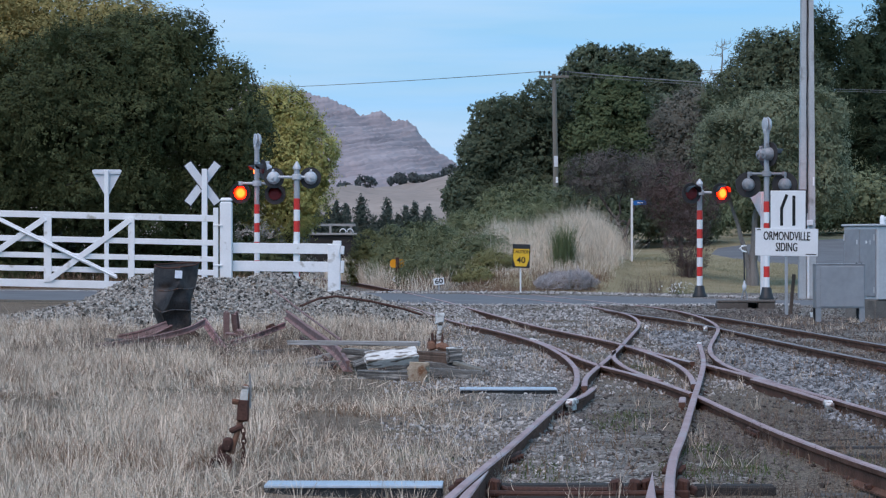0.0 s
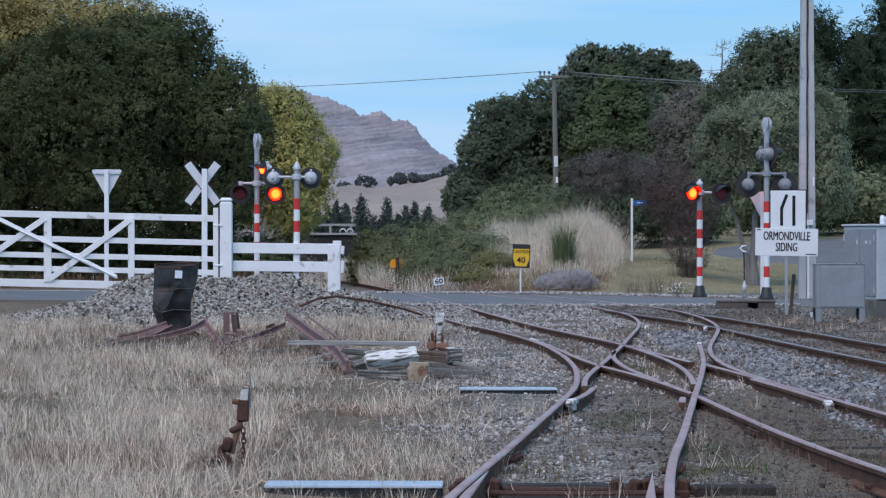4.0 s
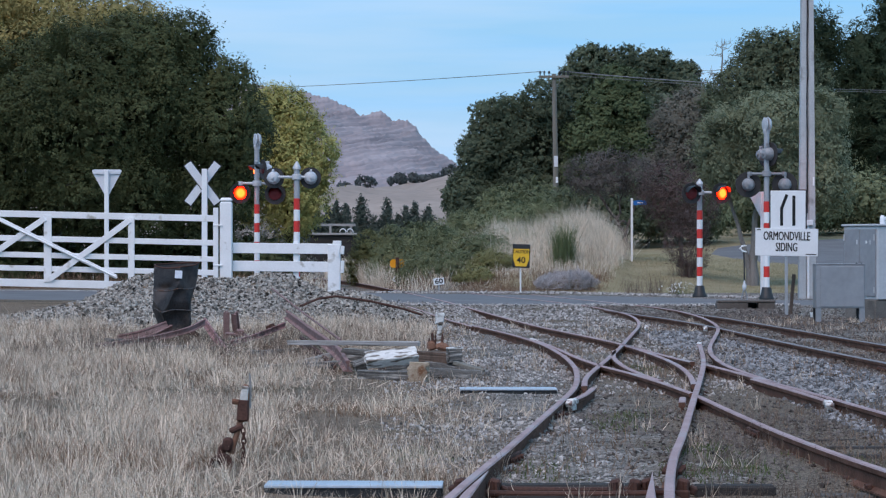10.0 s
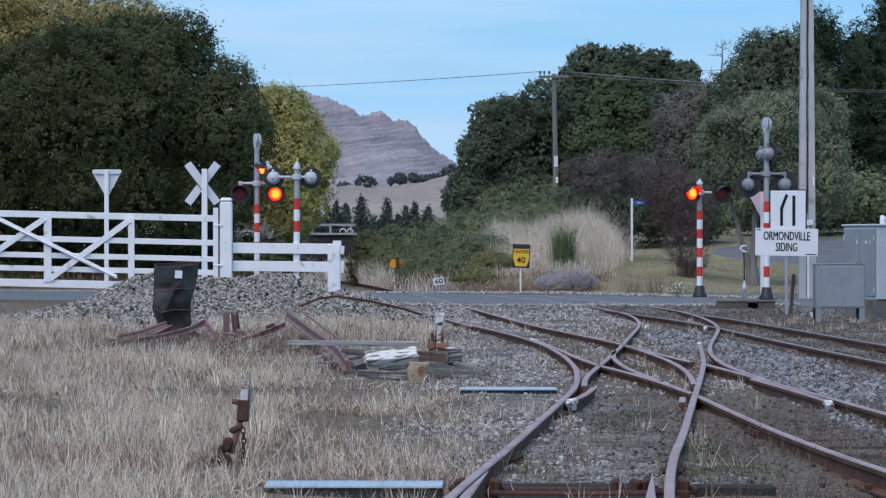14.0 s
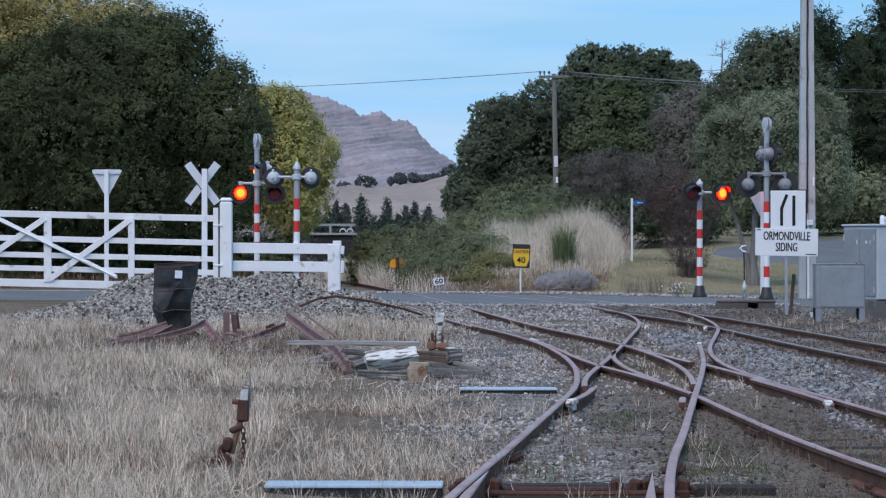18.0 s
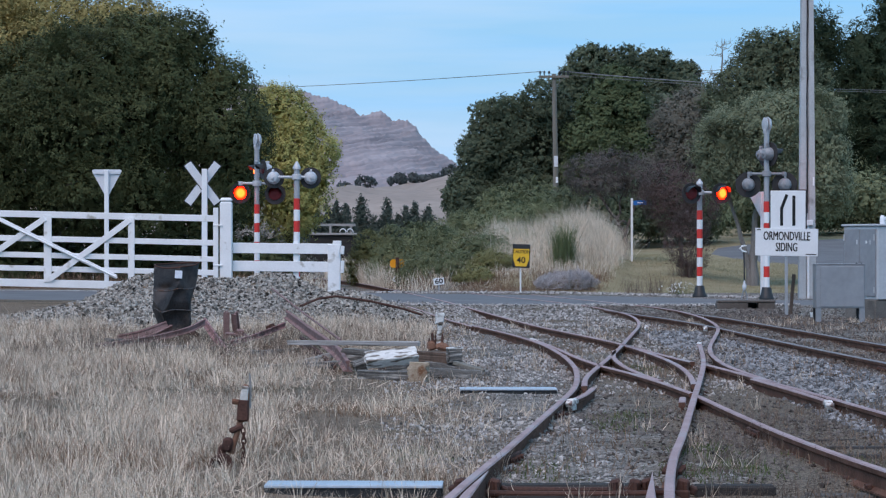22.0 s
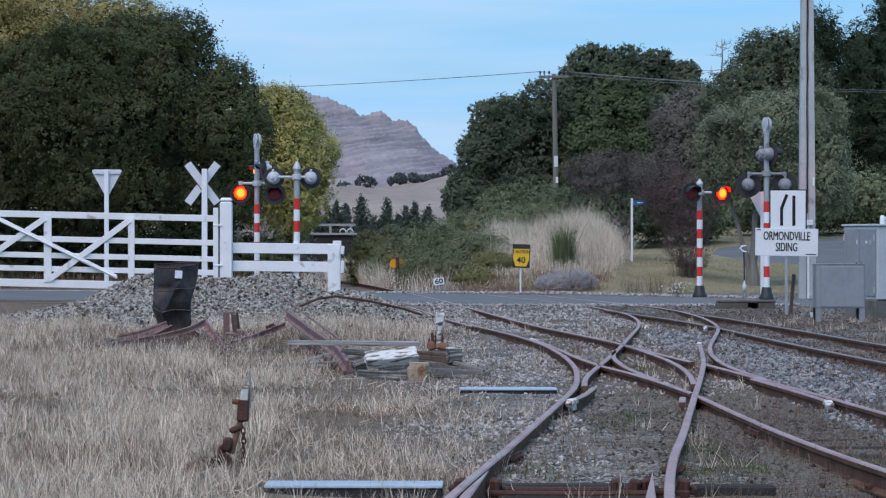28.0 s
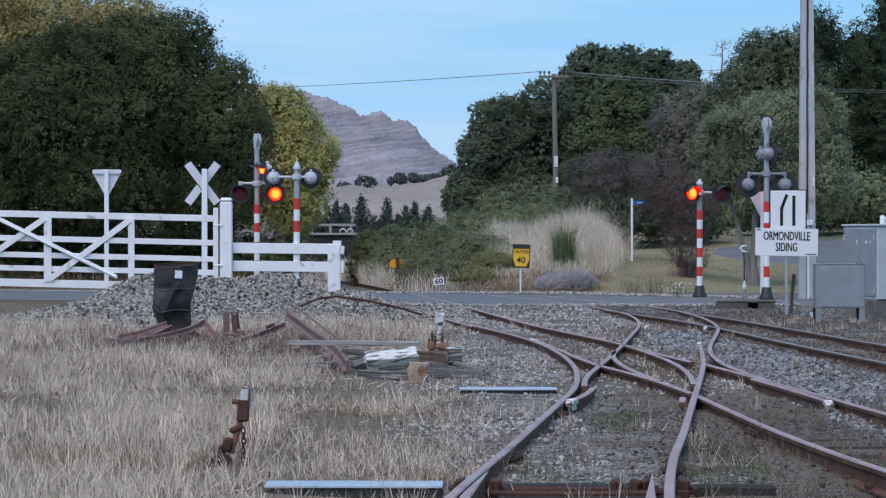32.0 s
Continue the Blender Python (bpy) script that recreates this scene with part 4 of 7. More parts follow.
def mast(parent, r, top, red_from, band, base=True, grey=GREY_POLE, start=0.10):
    g = Geo()
    g.tube([(0, 0, 0.0), (0, 0, top)], r, 16)
    part("mast", g, grey, parent, smooth=True)
    z, red = red_from, True
    while z - band > start + 0.1:
        g = Geo()
        g.tube([(0, 0, z - band), (0, 0, z)], r + 0.006, 16)
        part("red_band" if red else "white_band", g, RED if red else SIGN_WHITE, parent, smooth=True)
        z, red = z - band, not red
    if base:
        g = Geo()
        g.lathe([(0.19, 0.0), (0.19, 0.04), (0.15, 0.12), (0.12, 0.28), (0.11, 0.30), (r, 0.30)], 16)
        part("mast_base", g, BLACK, parent, "black flared mast foot", smooth=True)


def bell(parent, z, r=0.185, cast=GREY_CAST):
    g = Geo()
    g.lathe([(0.05, -0.30), (0.065, -0.28), (0.055, -0.2), (0.085, -0.14), (0.09, -0.09), (0.05, -0.05)], 14)
    m = pose(0, 0, 0.06, 0, 90, 18)
    g.lathe([(0.02, 0.115), (r * 0.45, 0.108), (r * 0.8, 0.08), (r, 0.025), (r * 0.98, 0.015), (0.06, 0.012), (0.06, -0.025), (r * 0.9, -0.03), (r * 0.93, -0.055), (r * 0.5, -0.075), (0.02, -0.08)], 22, m=m)
    g.box((0.06, 0.16, 0.10), (0.0, 0.05, -0.05), bevel=0.015)
    part("bell", g, cast, parent, "grey cast warning bell", smooth=True, at=pose(0, 0, z))


def crossarm(parent, x0, x1, z, r=0.035, cast=GREY_CAST):
    g = Geo()
    g.tube([(x0, 0, z), (x1, 0, z)], r, 12)
    for x in (x0, x1):
        g.lathe([(0.055, -0.05), (0.06, -0.03), (0.06, 0.03), (0.055, 0.05)], 12, m=pose(x, 0, z))
    g.lathe([(0.10, -0.07), (0.115, -0.06), (0.115, 0.06), (0.10, 0.07)], 16, m=pose(0, 0, z))
    part("crossarm", g, cast, parent, smooth=True)


FLASH_A, FLASH_B = [], []


def crossing_signals():
    group = "flashing signals at the crossing"
    s1 = thing("crossing_signal", pose(-4.79, 80.0, 0.12), "flashing level crossing signal on red and white banded mast with bell", "crossing signal", group)
    mast(s1, 0.065, 3.82, 2.41, 0.24)
    bell(s1, 4.0)
    crossarm(s1, -0.42, 0.42, 2.95)
    FLASH_A.append(lamp_head(s1, pose(-0.43, -0.14, 2.70), 0.27, 0.165))
    FLASH_B.append(lamp_head(s1, pose(0.47, -0.14, 2.68), 0.27, 0.165))
    FLASH_A.append(lamp_head(s1, pose(-0.15, 0.30, 3.29, 0, 0, -66), 0.25, 0.115, 0.22))
    FLASH_B.append(lamp_head(s1, pose(0.06, -0.42, 3.30, 0, 0, -66), 0.25, 0.115, 0.22))
    g = Geo().tube([(0, -0.3, 3.52), (0, 0.42, 3.52)], 0.03, 10)
    part("side_arm", g, GREY_CAST, s1, smooth=True)

    s2 = thing("crossing_signal", pose(-3.67, 78.0, 0.12), "crossing signal seen from behind on red and white banded mast", "crossing signal", group)
    mast(s2, 0.073, 3.30, 2.53, 0.28)
    g = Geo().lathe([(0.10, 0.0), (0.10, 0.05), (0.09, 0.08), (0.02, 0.20), (0.005, 0.21)], 12)
    part("finial", g, GREY_CAST, s2, "pointed mast cap", smooth=True, at=pose(0, 0, 3.26))
    crossarm(s2, -0.50, 0.30, 3.07)
    FLASH_B.append(lamp_head(s2, pose(-0.56, 0.26, 3.05, 0, 0, 172), 0.26, 0.12))
    FLASH_A.append(lamp_head(s2, pose(0.32, 0.26, 3.05, 0, 0, 188), 0.27, 0.12))

    s3 = thing("crossing_signal", pose(6.69, 81.0, 0.13), "flashing level crossing signal on slim banded mast", "crossing signal", group)
    mast(s3, 0.069, 2.96, 2.26, 0.245)
    g = Geo().lathe([(0.09, 0.0), (0.09, 0.04), (0.07, 0.07), (0.02, 0.14), (0.005, 0.15)], 12)
    part("finial", g, GREY_CAST, s3, "pointed mast cap", smooth=True, at=pose(0, 0, 2.93))
    crossarm(s3, -0.12, 0.52, 2.72)
    FLASH_B.append(lamp_head(s3, pose(-0.18, -0.30, 2.70, 0, 0, 22), 0.27, 0.165))
    FLASH_A.append(lamp_head(s3, pose(0.60, -0.22, 2.70, 0, 0, 22), 0.27, 0.165))

    s4 = thing("crossing_signal", pose(8.07, 77.5, 0.13), "tall crossing signal with bell and rear-facing lamps on banded mast", "crossing signal", group)
    mast(s4, 0.069, 4.15, 2.44, 0.27)
    bell(s4, 4.30, 0.19, GREY_CAST)
    crossarm(s4, -0.42, 0.44, 3.13, 0.035, GREY_DARK)
    for x in (-0.45, 0.46):
        g = Geo().tube([(x, 0.0, 3.13), (x, 0.0, 2.98)], 0.03, 8)
        part("drop_bracket", g, GREY_DARK, s4, smooth=True)
    FLASH_B.append(lamp_head(s4, pose(-0.45, 0.22, 2.86, 0, 0, 180), 0.32, 0.12, 0.34, GREY_DARK))
    FLASH_A.append(lamp_head(s4, pose(0.46, 0.22, 2.86, 0, 0, 180), 0.32, 0.12, 0.34, GREY_DARK))
    FLASH_A.append(lamp_head(s4, pose(0.22, 0.05, 3.62, 0, 0, 118), 0.30, 0.12, 0.34, GREY_DARK))
    FLASH_B.append(lamp_head(s4, pose(0.14, 0.62, 3.62, 0, 0, 118), 0.30, 0.12, 0.34, GREY_DARK))
    g = Geo().tube([(0, -0.1, 3.86), (0.05, 0.66, 3.86)], 0.03, 10)
    part("side_arm", g, GREY_DARK, s4, smooth=True)


crossing_signals()


# ---------------------------------------------------------------- gates, fence and signs on the road side
def crossing_gate():
    gate = thing("crossing_gate", pose(-5.35, 74.0, 0.0), "white painted timber crossing gate with diagonal braces", "gate")
    slope = math.tan(radians(1.35))

    def board(name, x0, z0, x1, z1, w, t=0.05, y=0.0, label=""):
        dx, dz = x1 - x0, z1 - z0
        g = Geo().box((math.hypot(dx, dz), t, w), ((x0 + x1) / 2, y, (z0 + z1) / 2), (0, -math.degrees(math.atan2(dz, dx)), 0), bevel=0.006)
        return part(name, g, WHITE, gate, label)

    L = -7.4
    for z, w in ((2.11, 0.155), (1.53, 0.135), (1.14, 0.13), (0.82, 0.13), (0.47, 0.185)):
        board("rail_board", 0.0, z, L, z - L * slope, w)
    for x, w in ((-4.06, 0.18), (-2.07, 0.15), (-6.1, 0.18)):
        board("stile", x, 0.50 - x * slope, x, 2.10 - x * slope, w, 0.07, -0.012)
    board("end_stile", -0.06, 0.40, -0.06, 2.37, 0.12, 0.10)
    board("brace", -2.42, 0.72, -5.45, 2.22, 0.10, 0.04, -0.06)
    board("brace", -2.10, 2.08, -4.02, 0.66, 0.14, 0.04, -0.055)
    board("brace", -4.12, 2.12, -5.95, 0.86, 0.14, 0.04, -0.055)
    g = Geo().tube([(-2.40, -0.10, 0.70), (-5.6, -0.10, 2.26)], 0.022, 8)
    part("tie_rod", g, WHITE, gate, "thin painted tie rod", smooth=True)
    for z in (1.95, 1.0):
        g = Geo().box((0.22, 0.115, 0.045), (-0.01, -0.005, z), bevel=0.008)
        part("hinge_strap", g, WHITE, gate, "painted iron hinge strap")

    post = thing("gate_post", pose(-5.17, 74.1, 0.0), "heavy white gate post with rounded top", "post")
    g = Geo().box((0.29, 0.26, 2.5), (0, 0, 1.25), bevel=0.02)
    part("shaft", g, WHITE, post)
    g = Geo().box((0.29, 0.26, 0.11), (0, 0, 2.553), bevel=0.045)
    part("cap", g, WHITE, post)
    g = Geo().box((0.03, 0.05, 0.30), (-0.158, -0.05, 1.95), bevel=0.006)
    part("hinge_pin", g, RUST_DARK, post, "rusty hinge pin")

    fence = thing("fence", pose(-5.0, 74.2, 0.0), "short white two-rail timber fence ending in a notched post", "fence")
    for z, w in ((1.40, 0.25), (0.97, 0.25)):
        g = Geo().box((2.42, 0.05, w), (1.19, 0, z), (0, 0.6, 0), bevel=0.007)
        part("rail_board", g, WHITE, fence)
    g = Geo().box((0.13, 0.06, 0.95), (1.49, 0.056, 1.1), bevel=0.007)
    part("stile", g, WHITE, fence)
    g = Geo().box((0.30, 0.24, 1.50), (2.40, 0, 0.75), bevel=0.015)
    g.box((0.20, 0.22, 0.13), (2.47, 0, 1.52), bevel=0.01)
    part("end_post", g, WHITE, fence)
    for x, z, w, h in ((2.60, 1.36, 0.09, 0.20), (2.60, 0.96, 0.08, 0.30), (2.50, 1.30, 0.07, 0.22)):
        g = Geo().box((w, 0.16, h), (x, -0.06, z), (0, 4, 0), bevel=0.01)
        part("catch_block", g, WHITE, fence)


crossing_gate()


def road_signs():
    def slim_post(parent, r, z0, z1, mat=WHITE, x=0.0, square=True):
        g = Geo()
        if square:
            g.box((2 * r, 2 * r, z1 - z0), (x, 0, (z0 + z1) / 2), bevel=0.008)
        else:
            g.tube([(x, 0, z0), (x, 0, z1)], r, 10)
        return part("post", g, mat, parent)

    def triangle(w, top, apex):
        pts, c = [], [(-w / 2, top), (w / 2, top), (0, apex)]
        for i in range(3):
            p, a, b = Vector(c[i]), Vector(c[i - 1]), Vector(c[(i + 1) % 3])
            for q in ((a - p).normalized() * 0.07, ((a - p).normalized() + (b - p).normalized()) * 0.02, (b - p).normalized() * 0.07):
                pts.append(tuple(p + q))
        return pts

    s = thing("give_way_sign", pose(-8.66, 80.0, 0.12), "back of a triangular road sign on a white post", "road sign", "road signs")
    part("sign_plate", Geo().plate(triangle(0.82, 3.31, 2.55), 0.012), ALLOY_BACK, s, "bare alloy triangle, point down", at=pose(0, 0.06, 0))
    part("stiffener", Geo().box((0.66, 0.03, 0.05), (0, 0.03, 3.22)), ALLOY_BACK, s)
    slim_post(s, 0.055, 0, 3.30)

    s = thing("give_way_sign", pose(8.10, 78.3, 0.12), "back of a triangular road sign behind the signal mast", "road sign", "road signs")
    part("sign_plate", Geo().plate(triangle(0.62, 2.72, 2.05), 0.012), ALLOY_BACK, s, "bare alloy triangle, point down", at=pose(0.13, 0.30, 0, 0, -6, 25))
    slim_post(s, 0.04, 0, 2.7, WHITE, -0.06)

    s = thing("crossbuck_sign", pose(-6.06, 79.0, 0.12), "back of a white crossbuck sign on a white post", "road sign", "road signs")
    for a in (53, -53):
        g = Geo().box((1.26, 0.03, 0.20), (0, 0.06 if a > 0 else 0.095, 0), bevel=0.004)
        arm = part("crossbuck_board", g, ALLOY_BACK, s, at=pose(-0.06, 0, 2.93, 0, a, 0))
        part("board_edge", Geo().box((1.31, 0.012, 0.245), (0, 0.085 if a > 0 else 0.12, 0)), BLACK, arm, "thin dark edge")
    slim_post(s, 0.07, 0, 3.30)

    s = thing("station_sign", pose(6.85, 62.0, 0.0), "white siding name board below a track layout board", "sign")
    slim_post(s, 0.03, 0, 1.9, GREY_POLE)
    b = part("name_board", Geo().box((1.25, 0.02, 0.55), bevel=0.004), SIGN_WHITE, s, "white name board with black capitals", at=pose(0, -0.05, 1.53, 0, 1.0, 0))
    lettering("ORMONDVILLE", 0.245, (0, -0.0125, 0.115), BLACK_TEXT, b, "name_lettering", 0.0, 0.553, 0.004)
    lettering("SIDING", 0.245, (0, -0.0125, -0.105), BLACK_TEXT, b, "name_lettering", 0.0, 0.553, 0.004)
    part("illegible_line", Geo().box((0.075, 0.004, 0.020)), BLACK_TEXT, b, at=pose(-0.56, -0.012, 0.24))
    part("illegible_line", Geo().box((0.21, 0.004, 0.018)), BLACK_TEXT, b, at=pose(0.49, -0.012, -0.235))
    rim = part("board_rim", Geo().box((0.74, 0.018, 0.80), bevel=0.02), BLACK, s, "thin black rim", at=pose(0.03, -0.028, 2.18))
    d = part("layout_board", Geo().box((0.70, 0.018, 0.76), bevel=0.004), SIGN_WHITE, s, "white board with two black track lines", at=pose(0.03, -0.034, 2.18))
    part("track_line", Geo().box((0.06, 0.006, 0.60)), BLACK_TEXT, d, at=pose(0.115, -0.011, -0.02))
    part("track_line", Geo().box((0.06, 0.006, 0.36)).box((0.06, 0.006, 0.30), (0.052, 0, 0.30), (0, 21, 0)), BLACK_TEXT, d, at=pose(-0.13, -0.011, -0.14))

    s = thing("speed_board", pose(2.17, 87.0, 0.10), "yellow and black caution board reading 40 on a thin post", "sign")
    slim_post(s, 0.022, 0, 0.9, SIGN_WHITE, square=False)
    b = part("board", Geo().box((0.49, 0.015, 0.66), bevel=0.003), BLACK, s, "black board", at=pose(0.02, -0.04, 1.08, 0, 2, 0))
    y = part("yellow_panel", Geo().plate([(-0.225, 0.20), (0.225, 0.20), (0.225, -0.09), (0.15, -0.29), (-0.15, -0.29), (-0.225, -0.09)], 0.006), YELLOW, b, "yellow tapered panel", at=pose(0, -0.011, 0))
    lettering("CAUTION", 0.125, (0, -0.016, 0.115), BLACK_TEXT, b, "caution_lettering", 0.003, 0.85)
    lettering("40", 0.25, (0, -0.016, -0.12), BLACK_TEXT, b, "number_lettering", 0.004, 1.0)

    s = thing("speed_marker", pose(-0.12, 90.5, 0.16), "small white board reading 60 on a short post", "sign")
    slim_post(s, 0.02, 0, 0.3, GREY_POLE, square=False)
    b = part("board", Geo().box((0.31, 0.015, 0.20), bevel=0.003), SIGN_WHITE, s, at=pose(0, -0.03, 0.27, 0, -7, 0))
    lettering("60", 0.20, (0, -0.009, 0), BLACK_TEXT, b, "number_lettering", 0.005, 1.2)

    s = thing("track_marker", pose(-1.47, 100.0, 0.10), "rounded orange board on a dark rusty post", "marker")
    slim_post(s, 0.055, 0, 1.0, RUST_DARK)
    part("board", Geo().plate([(-0.235, -0.07), (-0.17, -0.135), (0.17, -0.135), (0.235, -0.07), (0.235, 0.07), (0.17, 0.135), (-0.17, 0.135), (-0.235, 0.07)], 0.03), ORANGE, s, "rounded orange board", at=pose(0, 0.075, 0.80))
    part("diamond", Geo().plate([(-0.17, 0), (0, -0.17), (0.17, 0), (0, 0.17)], 0.02), SIGN_WHITE, s, "white diamond plate", at=pose(0, 0.07, 0.29))

    s = thing("marker_peg", pose(-2.38, 108.0, 0.12), "small yellow marker peg beside the track", "marker")
    part("peg", Geo().box((0.13, 0.09, 0.26), (0, 0, 0.13), bevel=0.012), YELLOW, s)

    s = thing("street_name_sign", pose(6.15, 101.2, float(land(6.15, 101.2)) - 0.05), "white post with a small blue street sign", "street sign")
    slim_post(s, 0.036, 0, 2.12, SIGN_WHITE)
    part("name_blade", Geo().box((0.42, 0.02, 0.15), (0.26, -0.01, 1.98), (0, -3, 0), bevel=0.003), BLUE, s, "blue blade with illegible white line")
    part("illegible_line", Geo().box((0.2, 0.004, 0.03)), SIGN_WHITE, s, at=pose(0.27, -0.024, 1.98))


road_signs()


# ---------------------------------------------------------------- trackside boxes and poles
def trackside():
    c = thing("equipment_box", pose(7.29, 57.0, 0.0), "dull grey sheet-metal equipment box on four legs", "equipment box")
    part("body", Geo().box((0.90, 0.50, 0.80), (0, 0.25, 0.71), bevel=0.012), CAB_DULL, c)
    part("front_panel", Geo().box((0.80, 0.014, 0.74), (0.03, -0.009, 0.71), bevel=0.004), CAB_DULL, c, "slightly dished front panel")
    part("top_rim", Geo().box((0.915, 0.515, 0.018), (0, 0.25, 1.119), bevel=0.006), CAB_DULL, c)
    # rear legs coloured black for the shade under the box
    for x in (-0.40, 0.40):
        for y in (0.04, 0.46):
            part("leg", Geo().box((0.10, 0.06, 0.36), (x, y, 0.16), bevel=0.006), CAB_DULL if y < 0.2 else BLACK, c)

    b = thing("relay_cabinet", pose(8.56, 60.0, 0.0), "large pale grey steel relay cabinet on a concrete plinth", "cabinet")
    turn = pose(0, 0, 0, 0, 0, 24)
    part("plinth", Geo().box((1.3, 1.1, 0.42), (0.40, 0.55, 0.21), bevel=0.02), OLD_CONCRETE, b, "stained concrete plinth", at=turn)
    part("body", Geo().box((1.25, 1.25, 1.42), (0.42, 0.60, 1.13), bevel=0.012), CAB_GREY, b, at=turn)
    part("roof", Geo().box((1.33, 1.33, 0.04), (0.42, 0.60, 1.86), bevel=0.01), CAB_GREY, b, at=turn)
    for y in (0.32, 0.90):
        d = part("door", Geo().box((0.02, 0.56, 1.30), (-0.218, y, 1.13), bevel=0.006), CAB_DULL, b, at=turn)
        part("handle", Geo().box((0.03, 0.03, 0.16), (-0.24, y + (0.2 if y < 0.6 else -0.2), 1.05), bevel=0.006), BLACK, d)
        for k, (w, h) in enumerate(((0.02, 0.09), (0.06, 0.06)) if y < 0.6 else ((0.03, 0.09),)):
            part("illegible_mark", Geo().box((0.004, w, h), (-0.231, y + (-0.1 + 0.14 * k if y < 0.6 else -0.2), 1.53)), SIGN_WHITE, d)
        for z in (0.6, 1.62):
            part("hinge", Geo().tube([(-0.24, y + (-0.26 if y < 0.6 else 0.26), z - 0.06), (-0.24, y + (-0.26 if y < 0.6 else 0.26), z + 0.06)], 0.014, 8), CAB_GREY, d)
    for k, x in enumerate((0.1, 0.22, 0.36)):
        part("roof_fitting", Geo().lathe([(0.05, 0), (0.05, 0.12), (0.03, 0.17)], 10), SIGN_WHITE if k < 2 else BLUE, b, at=turn @ pose(x, 0.3, 1.88))
    part("padlock", Geo().box((0.05, 0.05, 0.07), (-0.25, 0.62, 0.86), bevel=0.01), RUST_DARK, b, at=turn)

    p = thing("power_pole", pose(9.25, 79.0, 0.1), "tall weathered concrete power pole with a grooved face", "utility pole")
    g = Geo()
    H = 10.5
    w0, w1 = 0.215, 0.125
    for sx in (-1, 1):
        vs = []
        for z, w in ((0, w0), (H, w1)):
            vs += [(sx * w, -0.16, z), (sx * w * 0.22, -0.16, z), (sx * w * 0.22, 0.16, z), (sx * w, 0.16, z)]
        g.add(vs, [(0, 1, 2, 3), (4, 5, 6, 7), (0, 1, 5, 4), (1, 2, 6, 5), (2, 3, 7, 6), (3, 0, 4, 7)])
    part("flange", g, CONCRETE, p)
    g = Geo().add([(-w0 * 0.3, -0.09, 0), (w0 * 0.3, -0.09, 0), (w0 * 0.3, 0.09, 0), (-w0 * 0.3, 0.09, 0), (-w1 * 0.3, -0.09, H), (w1 * 0.3, -0.09, H), (w1 * 0.3, 0.09, H), (-w1 * 0.3, 0.09, H)],
                  [(0, 1, 2, 3), (4, 5, 6, 7), (0, 1, 5, 4), (1, 2, 6, 5), (2, 3, 7, 6), (3, 0, 4, 7)])
    part("web", g, CONCRETE, p)
    rng = random.Random(3)
    part("cable", Geo().tube([(0.0 + rng.uniform(-.012, .012), -0.12, 2.2 + k * 0.5) for k in range(17)], 0.014, 6), BLACK, p, "black cable down the groove", smooth=True)
    part("conduit", Geo().tube([(0.02, -0.13, 0.0), (0.02, -0.13, 2.0)], 0.035, 8), SIGN_WHITE, p, "white conduit at the foot", smooth=True)
    part("label_plate", Geo().box((0.045, 0.01, 0.22), (0.15, -0.17, 3.0)), SIGN_WHITE, p, "small pale plate")
    part("junction_box", Geo().box((0.22, 0.10, 0.14), (0.02, -0.2, 1.95), bevel=0.01), SIGN_WHITE, p)

    t = thing("headwall", pose(6.45, 66.0, 0.0), "dark stained concrete culvert headwall with a square hole", "headwall")
    part("wall", Geo().box((0.66, 0.5, 0.24), (-0.30, 0.2, 0.13), bevel=0.02).box((0.36, 0.5, 0.24), (0.42, 0.2, 0.13), bevel=0.02), HEADWALL, t)
    part("capping", Geo().box((1.22, 0.52, 0.05), (0, 0.2, 0.275), bevel=0.015), HEADWALL, t)
    # added black plate stands in for the shade inside the hole
    part("culvert_dark", Geo().box((0.3, 0.03, 0.22), (0.12, 0.43, 0.13)), BLACK, t)

    w = thing("timber_post", pose(7.03, 62.6, 0.0), "short leaning weathered timber post", "post")
    part("shaft", Geo().box((0.065, 0.06, 0.92), (0, 0, 0.43), (0, 5, 8), bevel=0.012), TIMBER_BROWN, w)

    m = thing("white_cup", pose(7.27, 61.0, 0.0), "small white plastic marker cup on the ballast", "marker")
    part("cup", Geo().lathe([(0.03, 0.0), (0.045, 0.02), (0.07, 0.15), (0.06, 0.15), (0.035, 0.03)], 12), SIGN_WHITE, m, smooth=True)

    v = thing("indicator_stand", pose(6.79, 70.0, 0.1), "thin stand with a white curved pointer and painted joint", "indicator")
    part("rod", Geo().tube([(0, 0, 0.45), (-0.01, 0, 1.22)], 0.016, 8), BLACK, v, smooth=True)
    part("joint", Geo().lathe([(0.02, 0.36), (0.045, 0.40), (0.045, 0.47), (0.022, 0.52), (0.02, 0.58)], 10), ALLOY_BACK, v, smooth=True)
    for a in (-1, 1):
        part("leg", Geo().tube([(0, 0, 0.42), (0.06 * a, 0.03, 0.22), (0.07 * a, 0.05, 0)], 0.016, 7), CAB_DULL, v, smooth=True)
    part("pointer", Geo().tube([(0.05, 0, 1.22), (-0.03, 0, 1.24), (-0.10, 0, 1.30), (-0.06, 0, 1.35), (0.05, 0, 1.37)], [0.012, 0.022, 0.026, 0.022, 0.01], 8), SIGN_WHITE, v, "white curved pointer", smooth=True)

    u = thing("utility_pole", pose(4.9, 135.0, 2.2), "brown timber utility pole with crossarm and insulators", "utility pole")
    part("shaft", Geo().tube([(0.04, 0, 0), (-0.08, 0, 6.75)], [0.13, 0.095], 12), TIMBER_POLE, u, smooth=True)
    part("crossarm", Geo().box((1.3, 0.10, 0.10), (-0.08, -0.12, 6.62), bevel=0.01), TIMBER_POLE, u)
